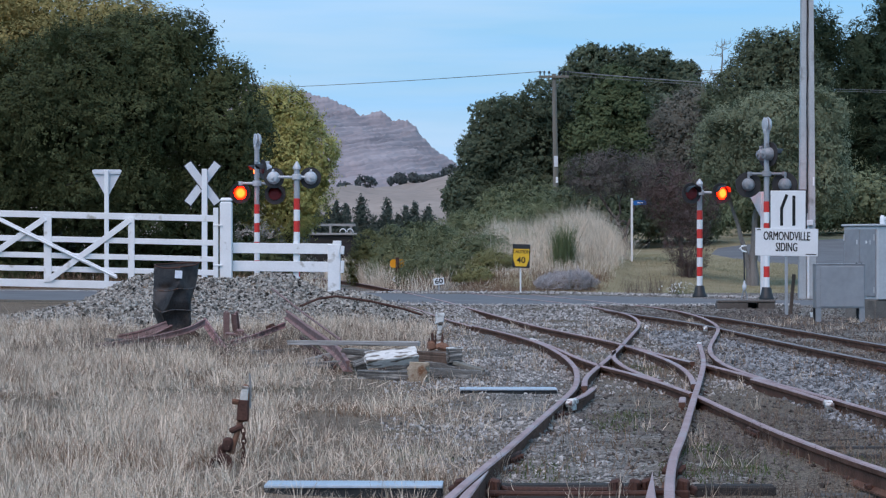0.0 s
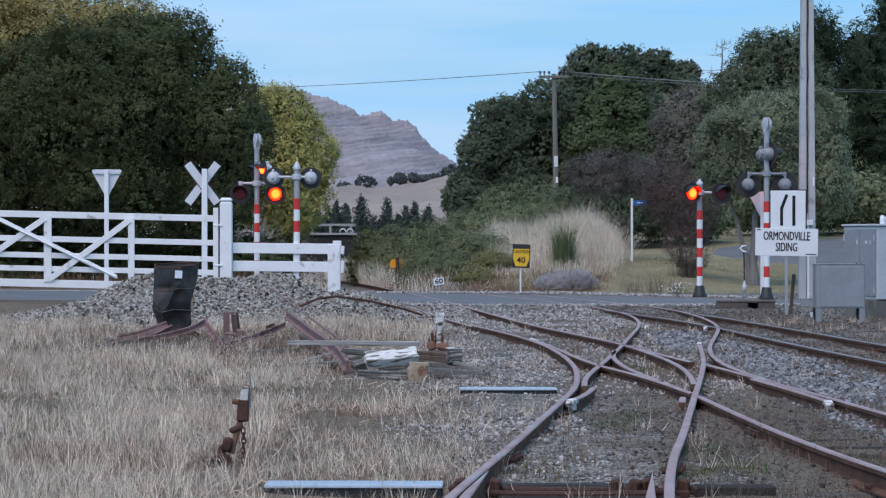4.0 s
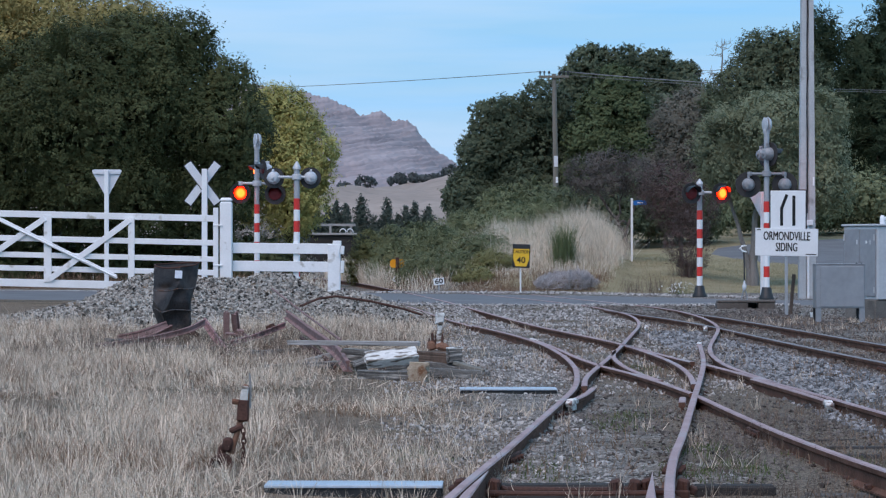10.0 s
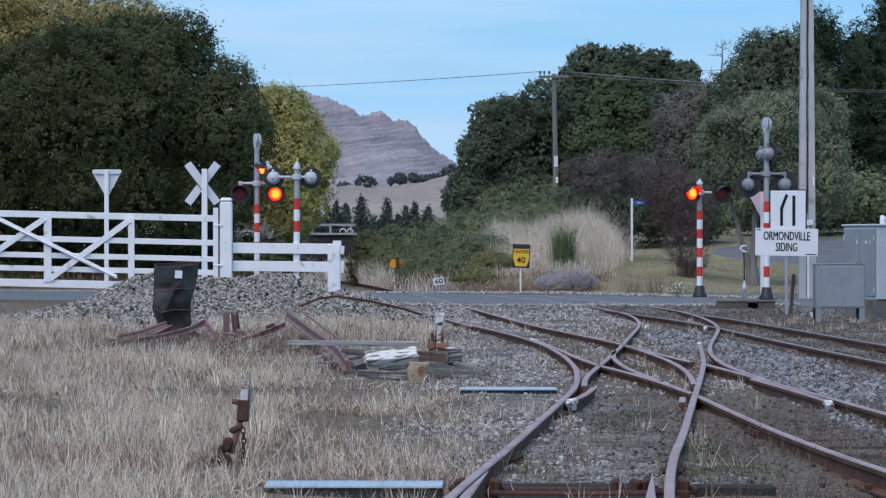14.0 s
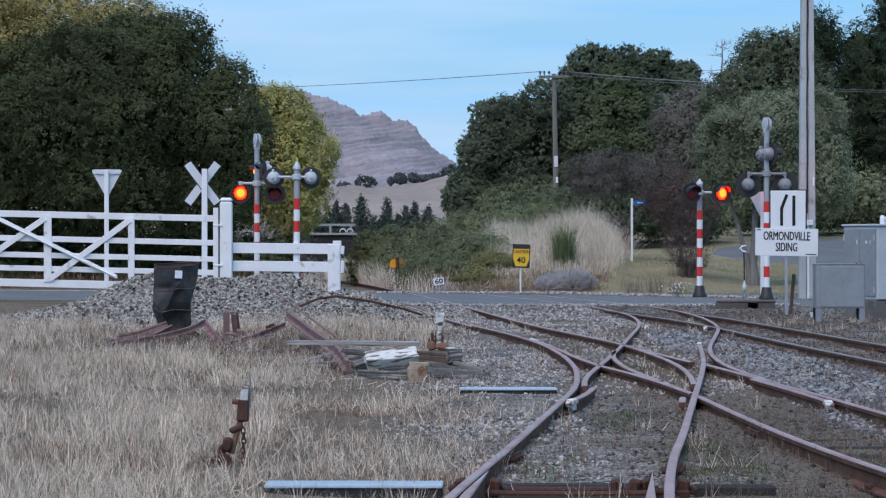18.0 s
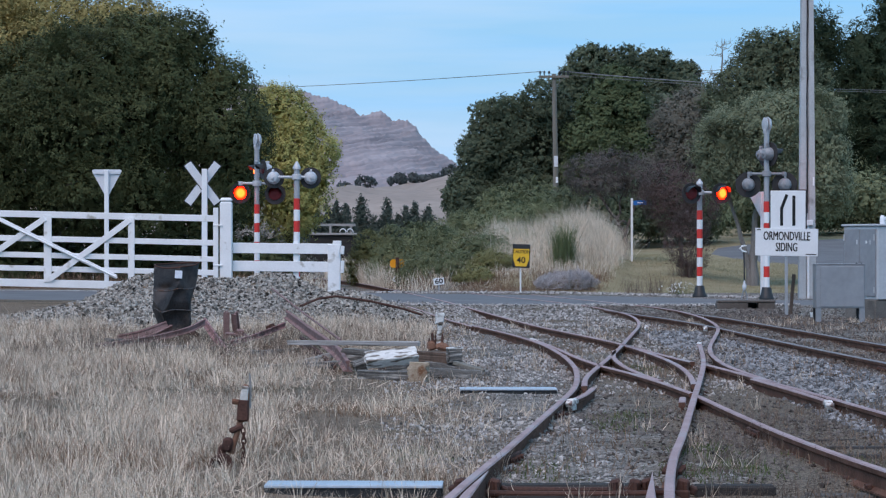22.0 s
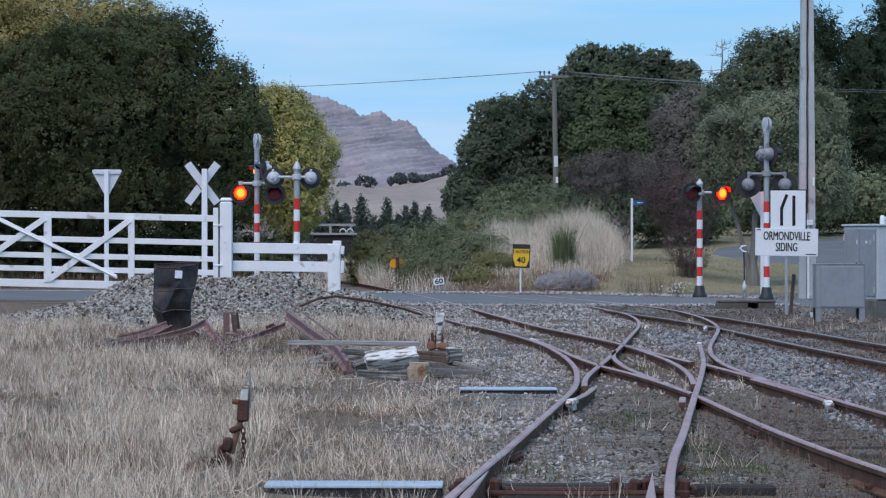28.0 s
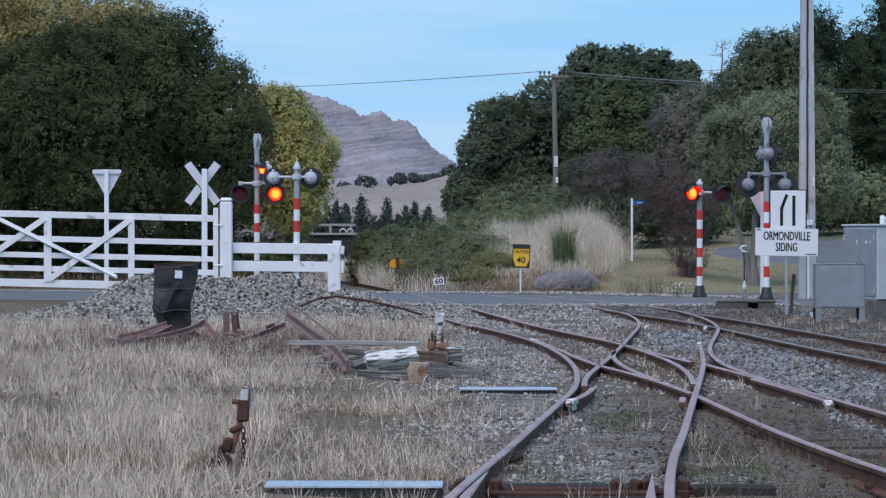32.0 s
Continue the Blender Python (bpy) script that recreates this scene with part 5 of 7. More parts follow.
    part("brace", Geo().tube([(-0.06, -0.1, 6.1), (0.36, -0.12, 6.58)], 0.014, 6).tube([(-0.06, -0.1, 6.1), (-0.46, -0.12, 6.58)], 0.014, 6), TIMBER_POLE, u)
    for x in (-0.68, -0.5, -0.3, 0.16, 0.36, 0.52):
        part("insulator", Geo().lathe([(0.02, 0), (0.02, 0.08), (0.05, 0.09), (0.045, 0.17), (0.02, 0.2)], 8), BLACK, u, at=pose(x, -0.12, 6.67))
    part("guard_plate", Geo().box((0.17, 0.02, 0.48), (0.0, -0.13, 2.95)), ALLOY_BACK, u, "pale metal guard plate")
    part("notice", Geo().box((0.09, 0.02, 0.26), (0.04, -0.135, 2.14)), SIGN_WHITE, u, "small white notice")


trackside()


def wires():
    def span(name, a, b, sag, r=0.008):
        pts = []
        for i in range(25):
            t = i / 24
            pts.append((a[0] + (b[0] - a[0]) * t, a[1] + (b[1] - a[1]) * t, a[2] + (b[2] - a[2]) * t - sag * 4 * t * (1 - t)))
        ob = part(name, Geo().tube(pts, r, 5), WIRE, smooth=True)
        return tagged(ob, "thin dark overhead wire strung between poles", "overhead wire", "overhead wires")

    for x in (-0.68, -0.5):
        span("overhead_wire", (4.9 + x, 134.9, 9.05), (-28.0, 134.0 + x, 7.9), 0.35)
    for x, dz in ((0.16, 0.0), (0.36, 0.0), (0.52, 0.0), (-0.3, -0.09)):
        span("overhead_wire", (4.9 + x, 134.9, 9.05 + dz), (34.0, 136.0 + x, 8.45 + dz), 0.5)


wires()


# ---------------------------------------------------------------- trees and shrubs
SWAYING = []


LUMPS = np.random.default_rng(8).uniform(0, 1, (32, 32, 32))


def lumps(p, size):
    """Smooth random values from 0 to 1 in space, one swell to each size in metres."""
    q = p / size + 300.0
    i = np.floor(q).astype(int)
    f = q - i
    f = f * f * (3 - 2 * f)
    i %= 32
    j = (i + 1) % 32
    x0, y0, z0, x1, y1, z1 = i[:, 0], i[:, 1], i[:, 2], j[:, 0], j[:, 1], j[:, 2]
    u, v, w = f[:, 0], f[:, 1], f[:, 2]
    a = (LUMPS[x0, y0, z0] * (1 - u) + LUMPS[x1, y0, z0] * u) * (1 - v) + (LUMPS[x0, y1, z0] * (1 - u) + LUMPS[x1, y1, z0] * u) * v
    c = (LUMPS[x0, y0, z1] * (1 - u) + LUMPS[x1, y0, z1] * u) * (1 - v) + (LUMPS[x0, y1, z1] * (1 - u) + LUMPS[x1, y1, z1] * u) * v
    return a * (1 - w) + c * w


def ways(rng, m):
    e = rng.normal(size=(m, 3))
    return e / np.linalg.norm(e, axis=1)[:, None]


def crown_points(rng, blobs, n, sprig=0.35, swell=0.9, rough=0.34, upright=0.7):
    """Leaves on short leafy shoots that stand out of a swelling, broken crown surface; also each leaf's ellipsoid."""
    cs, rs = np.array([b[0] for b in blobs], float), np.array([b[1] for b in blobs], float)
    share = rs[:, 0] * rs[:, 2] + 0.5 * rs[:, 0] * rs[:, 1]
    per = 11
    m = int(n / per * 2.1)
    w = rng.choice(len(blobs), m, p=share / share.sum())
    e = ways(rng, m)
    e[:, 2] = np.where(rng.uniform(0, 1, m) < 0.25, np.abs(e[:, 2]), e[:, 2])
    p = cs[w] + e * rs[w]
    out = 1.0 + rough * (lumps(p, swell) - 0.5) + 0.8 * rough * (lumps(p + 20, swell * 2.1) - 0.5) + 0.4 * rough * (lumps(p + 40, swell * 0.45) - 0.5) - 0.16 * rng.uniform(0, 1, m) ** 2
    p = cs[w] + e * rs[w] * out[:, None]
    keep = rng.uniform(0, 1, m) < 0.45 + 0.55 * smooth(0.30, 0.55, 0.6 * lumps(p + 9, swell * 0.8) + 0.4 * lumps(p + 70, swell * 0.35))
    for k in range(len(blobs)):
        keep &= (w == k) | (np.linalg.norm((p - cs[k]) / rs[k], axis=1) > 0.84)
    idx = np.nonzero(keep)[0][:max(4, n // per)]
    p, e, w = p[idx], e[idx] / rs[w[idx]], w[idx]
    grad = np.stack([lumps(p + h, swell) - lumps(p - h, swell) + 0.8 * (lumps(p + 20 + h, swell * 2.1) - lumps(p + 20 - h, swell * 2.1)) for h in np.eye(3) * 0.1 * swell], -1) / 0.2 / swell
    e = e - 1.7 * rough * grad
    e /= np.linalg.norm(e, axis=1)[:, None]
    d = 0.8 * e + np.array([0, 0, 1.0]) * rng.uniform(-0.1, 1.0, (len(p), 1)) * upright + rng.normal(0, 0.35, p.shape)
    d /= np.linalg.norm(d, axis=1)[:, None]
    length = sprig * rng.uniform(0.4, 1.3, len(p)) * np.where(rng.uniform(0, 1, len(p)) < 0.08, 1.8, 1.0)
    u = rng.uniform(0, 1, (len(p), per))
    pos = p[:, None, :] + d[:, None, :] * (u * length[:, None])[:, :, None] + rng.normal(0, 0.2, (len(p), per, 3)) * sprig * (1.05 - 0.7 * u)[:, :, None]
    nrm = 1.0 * e[:, None, :] + rng.normal(0, 0.36, (len(p), per, 3)) + np.array([0, 0, 0.35])
    nrm = nrm.reshape(-1, 3)
    return pos.reshape(-1, 3), nrm / np.linalg.norm(nrm, axis=1)[:, None], np.repeat(w, per)


def tree(name, base, blobs, n, leaf, mat, label, category="tree", bark=BARK, trunk_r=0.2, seed=1, limbs=9, group="", crown_name="crown", lean=0.0, sprig=0.35, swell=0.9, rough=0.34, upright=0.7, sway=False, heart=1.0, shape=(1, 1, 1), stems=()):
    """A trunk with limbs that reach into the crown, and a crown of many leaves; a swaying crown is split into boughs."""
    rng = np.random.default_rng(seed)
    bx, by = base
    bz = float(land(bx, by)) - 0.05
    t = thing(name, pose(bx, by, bz), label, category, group)
    at = np.array([bx, by, bz])
    cs = [np.array(b[0]) - at for b in blobs]
    top = max(c[2] for c in cs)
    mid = np.mean(cs, axis=0)
    trunk = [(0, 0, 0), (lean * 0.3 + rng.uniform(-.1, .1), 0.05, top * 0.2), (mid[0] * 0.3 + lean * 0.5, mid[1] * 0.3, top * 0.42), (mid[0] * 0.7, mid[1] * 0.7, top * 0.75), (mid[0], mid[1], top)]
    g = Geo()
    if not stems:
        g.tube(trunk, [trunk_r * 1.25, trunk_r, trunk_r * 0.75, trunk_r * 0.45, trunk_r * 0.15], 10)
    for stem, thick in stems:
        fine = [Vector(stem[0])]
        for p, q in zip(stem, stem[1:]):
            fine += [Vector(p).lerp(Vector(q), f) + Vector(rng.normal(0, 0.015, 3)) for f in (0.35, 0.7)] + [Vector(q)]
        g.tube(fine, [thick * (1.0 - 0.6 * i / (len(fine) - 1)) * rng.uniform(0.9, 1.1) for i in range(len(fine))], 9)
    for k in range(limbs):
        c = cs[k % len(cs)]
        r = np.array(blobs[k % len(cs)][1])
        e = c + rng.uniform(-0.6, 0.6, 3) * r
        if stems:
            ends = [Vector(st[0][-1]) for st in stems if st[0][-1][2] > 0.4 * top]
            s = min(ends, key=lambda v: (v - Vector(e)).length)
        else:
            s = Vector(trunk[1]).lerp(Vector(trunk[3]), rng.uniform(0.1, 0.9))
        m = s.lerp(Vector(e), 0.5) + Vector((rng.uniform(-.3, .3), rng.uniform(-.3, .3), rng.uniform(0, .4))) * (0.4 if stems else 1.0)
        g.tube([s, m, e], [trunk_r * 0.4, trunk_r * 0.24, trunk_r * 0.06], 6)
    part("trunk", g, bark, t, smooth=True)
    p, nrm, who = crown_points(rng, blobs, n, sprig, swell, rough, upright)
    sc = rng.uniform(0.6, 1.3, (len(p), 1)) * leaf * np.array([shape])
    # a dense heart of larger leaves behind the outer ones
    hp, hw, hn = [], [], []
    for i, (c, r) in enumerate(blobs):
        k = min(max(int(heart * 22.0 * (r[0] * r[2] + r[0] * r[1]) / (leaf * 4.2) ** 2), 8), 9000)
        out = ways(rng, k)
        hp.append(np.array(c) + out * rng.uniform(0.4, 0.8, (k, 1)) * np.array(r))
        hn.append(out + rng.normal(0, 0.5, out.shape) + np.array([0, 0, 0.3]))
        hw.append(np.full(k, i))
    hp, hw = np.concatenate(hp), np.concatenate(hw)
    p, who = np.concatenate([p, hp]), np.concatenate([who, hw])
    hn = np.concatenate(hn)
    nrm = np.concatenate([nrm, hn / np.linalg.norm(hn, axis=1)[:, None]])
    sc = np.concatenate([sc, np.full((len(hp), 3), leaf * 4.2) * rng.uniform(0.6, 1.2, (len(hp), 1))])
    p = p - at
    keep = p[:, 2] > 0.03
    p, nrm, who, sc = p[keep], nrm[keep], who[keep], sc[keep]
    turn = facing(rng, nrm)
    if not sway:
        scatter(crown_name, LEAF_V, LEAF_F, p, turn, sc, mat, t)
        return t
    for i in range(len(blobs)):
        k = who == i
        if k.any():
            SWAYING.append(scatter("bough", LEAF_V, LEAF_F, p[k], turn[k], sc[k], mat, t))
    return t


def trees():
    tree("broadleaf_tree", (-11.0, 102.0), [((-11.18, 101.0, 5.52), (3.12, 2.65, 3.03)), ((-13.50, 101.4, 5.43), (2.75, 2.34, 2.75)), ((-8.89, 101.0, 5.88), (2.05, 1.87, 2.10)), ((-7.45, 101.0, 5.22), (1.45, 1.70, 2.00)), ((-6.75, 101.0, 4.45), (1.05, 1.30, 1.60)),
         ((-9.70, 101.2, 7.35), (1.75, 1.72, 1.50)), ((-8.45, 101.2, 7.80), (0.98, 0.97, 1.05)), ((-7.20, 101.0, 6.60), (0.90, 0.86, 0.95)), ((-12.19, 101.4, 7.05), (2.02, 1.72, 1.40)), ((-10.72, 101.0, 3.21), (3.12, 2.65, 1.76)), ((-14.30, 101.0, 3.22), (2.40, 1.87, 1.85)), ((-7.97, 101.0, 2.93), (1.84, 1.56, 1.58)), ((-16.2, 101.8, 5.6), (2.4, 2.2, 3.0))],
         225000, 0.083, LEAF_OAK, "large dark-green broadleaf tree with a dense rounded crown", trunk_r=0.36, seed=5, limbs=30, sprig=0.34, swell=0.95, rough=0.42, upright=0.9, sway=True)
    tree("broadleaf_tree", (-13.2, 106.0), [((-13.82, 105.0, 8.25), (2.48, 2.11, 1.72)), ((-11.34, 105.0, 8.82), (1.72, 1.46, 1.15)), ((-14.59, 104.6, 9.40), (1.72, 1.46, 1.15)), ((-10.0, 105.0, 8.62), (0.95, 0.81, 0.95)), ((-12.49, 105.0, 7.30), (1.91, 1.62, 1.72)), ((-16.4, 105.4, 7.6), (2.2, 2.0, 2.4))],
         62000, 0.09, LEAF_OLIVE, "tall tree with yellowing leaves behind a darker one", trunk_r=0.3, seed=6, limbs=14, sprig=0.42, rough=0.45, upright=1.0, sway=True)
    tree("broadleaf_tree", (-5.5, 110.5), [((-5.68, 110.0, 5.68), (1.20, 1.11, 1.26)), ((-4.82, 110.0, 4.68), (1.00, 0.85, 0.90)), ((-5.68, 110.0, 4.18), (1.30, 1.19, 1.40)), ((-4.52, 110.0, 3.78), (0.64, 0.65, 0.76)), ((-6.18, 110.0, 6.38), (0.76, 0.65, 0.60)), ((-5.28, 110.0, 2.78), (1.00, 0.85, 1.00)), ((-6.9, 110.6, 4.2), (1.2, 1.1, 2.0))],
         62000, 0.075, LEAF_YELLOW, "smaller broadleaf tree with yellow-green autumn leaves", trunk_r=0.16, seed=7, limbs=16, sprig=0.3, swell=0.7, rough=0.40, sway=True)
    g = "trees on the wooded rise"
    woody = dict(sprig=0.26, swell=0.8, rough=0.46, upright=0.4)
    tree("native_tree", (3.2, 153.0), [((3.34, 152.0, 6.28), (2.35, 2.16, 2.45)), ((4.92, 152.0, 7.56), (1.55, 1.64, 1.85)), ((1.90, 152.0, 5.50), (1.10, 1.83, 2.05)), ((1.50, 151.0, 3.61), (1.30, 1.29, 1.52)), ((4.04, 151.0, 3.98), (2.07, 1.76, 1.80)), ((2.93, 152.0, 7.51), (1.24, 1.06, 1.14)), ((5.9, 152.6, 5.6), (1.6, 1.5, 2.2))],
         68000, 0.118, LEAF_NATIVE, "dense dark-green evergreen with a rounded crown", group=g, seed=11, trunk_r=0.22, **woody)
    tree("native_tree", (9.8, 173.0), [((8.26, 172.0, 11.10), (1.40, 1.33, 1.50)), ((10.04, 172.0, 10.88), (1.63, 1.38, 1.55)), ((11.76, 172.0, 11.50), (0.94, 0.80, 0.78)), ((10.20, 172.0, 8.70), (2.66, 2.26, 2.50)), ((7.07, 172.0, 10.32), (0.69, 0.93, 1.05)), ((12.54, 172.0, 9.38), (1.56, 1.59, 1.80))],
         52000, 0.135, LEAF_NATIVE, "tall dark evergreen rising above its neighbours", group=g, seed=12, trunk_r=0.26, **woody)
    tree("native_tree", (8.4, 150.6), [((8.48, 150.0, 9.11), (0.98, 0.88, 1.04)), ((8.40, 150.0, 7.77), (1.69, 1.44, 1.42)), ((8.35, 150.0, 6.32), (2.25, 1.95, 1.36)), ((7.25, 150.0, 5.08), (1.50, 1.28, 1.05)), ((9.44, 150.0, 5.08), (1.64, 1.39, 1.05))],
         60000, 0.115, LEAF_MID, "conical mid-green evergreen on the rise", group=g, seed=13, trunk_r=0.2, **woody)
    tree("native_tree", (13.7, 176.6), [((13.70, 176.0, 11.20), (0.86, 0.73, 0.74)), ((13.76, 176.0, 9.92), (0.96, 1.09, 1.28))],
         11000, 0.14, LEAF_NATIVE, "small dark evergreen at the skyline", group=g, seed=14, trunk_r=0.15, **woody)
    tree("native_tree", (11.4, 141.6), [((10.79, 141.0, 6.65), (1.28, 1.20, 1.35)), ((12.20, 141.0, 7.06), (1.41, 1.31, 1.50)), ((11.05, 141.0, 5.21), (1.54, 1.31, 1.15)), ((12.84, 141.0, 6.23), (1.28, 1.31, 1.54)), ((9.90, 141.0, 4.18), (1.79, 1.53, 1.15))],
         42000, 0.10, LEAF_DUN, "dun grey-brown scrubby tree on the rise", group=g, seed=15, trunk_r=0.18, sprig=0.5, swell=0.8, rough=0.4, upright=1.2)
    for i, (x, y, zc, rx, rz) in enumerate(((2.5, 160, 4.9, 1.5, 2.3), (5.8, 162, 5.4, 2.6, 3.0), (11.4, 166, 6.2, 3.2, 3.2), (16.0, 160, 6.2, 2.8, 3.2))):
        tree("native_tree", (x, y), [((x, y, zc), (rx, rx, rz)), ((x + 1.0, y - 0.6, zc + rz * 0.35), (rx * 0.7, rx * 0.7, rz * 0.55)), ((x - 1.2, y - 0.4, zc - rz * 0.4), (rx * 0.8, rx * 0.8, rz * 0.6))],
             22000, 0.16, LEAF_NATIVE if i < 3 else LEAF_GREY, "dense evergreen filling the wooded rise", group=g, seed=100 + i, trunk_r=0.2, **woody)
    tree("garden_tree", (9.25, 93.4), [((9.74, 93.0, 4.74), (1.34, 1.22, 1.20)), ((11.09, 93.0, 4.99), (1.01, 1.01, 1.10)), ((8.49, 93.0, 4.66), (0.90, 0.86, 0.80)), ((11.50, 93.0, 4.33), (0.58, 0.90, 1.05)), ((8.83, 93.0, 3.70), (1.05, 0.95, 0.66)), ((10.42, 93.0, 3.32), (1.45, 1.25, 0.80)), ((11.70, 93.0, 3.15), (0.50, 0.65, 0.75)), ((8.10, 93.0, 4.10), (0.55, 0.65, 0.66))],
         72000, 0.066, LEAF_PALE, "lawn tree with grey-green spreading crown and forked trunk", bark=BARK_GREY, trunk_r=0.12, seed=16, limbs=26, sprig=0.34, swell=0.8, rough=0.5, upright=0.5, sway=True,
         stems=[([(-0.05, 0, 0), (-0.06, 0, 0.55), (-0.16, 0, 1.0), (-0.32, 0, 1.6), (-0.55, 0.1, 2.4)], 0.11), ([(0.08, 0, 0), (0.06, 0, 0.8), (0.12, 0.05, 1.4), (0.16, 0.05, 2.2), (0.5, 0, 3.0)], 0.17), ([(0.10, 0, 0.7), (0.32, 0, 1.5), (0.75, 0, 2.3)], 0.09)])
    tree("native_tree", (13.2, 126.6), [((13.01, 126.0, 9.18), (0.96, 0.82, 0.96)), ((14.11, 126.0, 9.30), (0.92, 0.78, 0.80)), ((12.85, 126.0, 8.02), (1.37, 1.17, 1.26)), ((14.46, 126.0, 8.02), (1.37, 1.17, 1.37)), ((11.82, 126.0, 7.10), (1.26, 1.07, 1.15)), ((13.6, 126.4, 6.2), (2.4, 1.6, 1.6))],
         42000, 0.095, LEAF_GREY, "tall grey-green tree behind the lawn", group=g, seed=17, trunk_r=0.18, sprig=0.34, swell=0.8, rough=0.5, upright=0.5)
    for i, (x, y, h, w) in enumerate(((17.9, 148, 9.4, 2.2), (19.6, 146, 8.8, 2.8), (22.2, 152, 12.0, 3.2), (24.5, 148, 11.0, 3.0))):
        z0 = float(land(x, y))
        tree("conifer", (x, y), [((x, y, z0 + h * f), (w * (1.0 - f * 0.72), w * (1.0 - f * 0.72), h * 0.13)) for f in (0.12, 0.24, 0.36, 0.48, 0.6, 0.72, 0.84, 0.94)],
             30000, 0.16, LEAF_CONIFER, "tall black-green conifer with drooping boughs", group="conifers by the side street", seed=30 + i, trunk_r=0.22, limbs=20, sprig=0.55, swell=0.7, rough=0.7, upright=-0.9, shape=(0.5, 2.2, 1))
    tree("ornamental_tree", (6.02, 103.0), [((4.95, 103.4, 3.87), (0.80, 0.69, 0.46)), ((5.70, 103.2, 3.97), (0.90, 0.79, 0.48)), ((6.36, 103.0, 3.68), (0.68, 0.60, 0.53)), ((5.50, 103.2, 3.45), (1.17, 1.00, 0.28)), ((6.75, 103.0, 3.25), (0.5, 0.5, 0.4))],
         22000, 0.046, LEAF_PLUM, "small crooked tree with dusky purple-brown foliage", bark=BARK_DUSK, trunk_r=0.06, seed=18, limbs=34, sprig=0.26, swell=0.4, rough=0.5, sway=True, heart=0.08,
         stems=[([(0, 0, 0), (0.01, 0, 0.85), (-0.22, 0, 1.22), (-0.26, 0, 1.42), (-0.43, 0.1, 1.57), (-0.6, 0.1, 1.85), (-0.95, 0.2, 2.4)], 0.085),
                ([(-0.25, 0, 1.41), (-0.13, 0.05, 1.6), (-0.17, 0.1, 1.9), (-0.02, 0.1, 2.35)], 0.05),
                ([(0.01, 0, 0.8), (0.16, 0.05, 1.3), (0.3, 0.05, 1.7), (0.5, 0.05, 2.2)], 0.06),
                ([(-0.22, 0, 1.22), (-0.04, -0.05, 1.35), (0.05, 0, 1.27), (0.12, 0.04, 1.15)], 0.045)])
    tree("ornamental_tree", (7.75, 101.0), [((7.64, 101.0, 3.04), (0.78, 0.70, 0.78)), ((7.27, 101.0, 3.49), (0.68, 0.62, 0.60)), ((8.28, 101.0, 2.76), (0.60, 0.62, 0.70)), ((7.55, 101.0, 2.39), (0.60, 0.55, 0.52)), ((7.05, 101.2, 2.95), (0.5, 0.5, 0.5))],
         21000, 0.042, LEAF_MAROON, "thin reddish-brown ornamental tree on the lawn", trunk_r=0.06, seed=19, limbs=26, sprig=0.3, swell=0.5, rough=0.5, sway=True, heart=0.12)
    bank = [(-2.73, 112, 1.26, 0.61, 0.73), (-1.85, 108, 0.99, 0.63, 0.63), (-1.19, 111, 1.18, 0.73, 0.65), (-0.80, 100, 0.66, 0.55, 0.44), (-0.04, 108, 1.46, 0.79, 0.67), (-0.17, 101, 0.76, 0.66, 0.59), (0.54, 96, 0.65, 0.58, 0.49),
            (0.91, 104, 1.27, 0.72, 0.61), (1.30, 112, 1.99, 0.94, 0.65), (0.34, 117, 2.14, 0.81, 0.60), (2.40, 114, 2.33, 1.04, 0.58), (3.67, 116, 2.77, 1.05, 0.51), (2.16, 124, 3.13, 0.95, 0.59), (3.53, 126, 3.48, 1.24, 0.55), (4.79, 122, 3.24, 0.84, 0.44),
            (1.5, 94.3, 0.85, 0.50, 0.38), (0.90, 92.6, 0.45, 0.45, 0.32), (1.25, 97, 1.35, 0.75, 0.42), (2.0, 100, 1.55, 0.80, 0.40), (0.55, 95, 0.75, 0.55, 0.45), (2.9, 103, 1.9, 0.85, 0.40), (-2.05, 120, 1.70, 0.57, 0.48), (-0.88, 124, 1.94, 0.81, 0.54), (5.88, 124, 3.36, 1.13, 0.45), (9.6, 126, 3.0, 1.8, 1.4), (14.5, 132, 3.2, 2.2, 1.8), (18.0, 134, 3.2, 2.4, 1.8)]
    for i, (x, y, zc, rx, rz) in enumerate(bank):
        low = float(land(x, y))
        mid, half = (zc + rz + low) / 2 - 0.05, (zc + rz - low) / 2 + 0.05
        tree("bush", (x, y), [((x, y, mid), (rx, rx, half)), ((x + rx * 0.55, y - 0.3, mid - half * 0.3), (rx * 0.7, rx * 0.7, half * 0.68)), ((x - rx * 0.6, y - 0.2, mid - half * 0.35), (rx * 0.65, rx * 0.6, half * 0.62))],
             11000, 0.046 if y < 118 else 0.06, LEAF_LIME if i in (15, 16) else LEAF_LIME if i == 0 else LEAF_BUSH, "dense olive-green scrub bush on the bank", "bush", group="bushes on the bank", seed=50 + i, trunk_r=0.06, limbs=6, crown_name="foliage", sprig=0.16, swell=0.45, rough=0.45)
    for i, x in enumerate(np.arange(-17.0, -5.6, 1.25)):
        y, w = 101.5 + 0.7 * math.sin(i * 2.1), 0.95 + 0.2 * math.sin(i * 1.7)
        tree("bush", (float(x), y), [((float(x), y, 0.75), (w, w, 0.85)), ((float(x) + 0.5, y - 0.3, 0.45), (0.6, 0.6, 0.5))], 2300, 0.13, LEAF_OAK, "dark low shrub under the big tree", "bush", group="shrubs below the big tree", seed=140 + i, trunk_r=0.05, limbs=5, crown_name="foliage", sprig=0.2, swell=0.5)
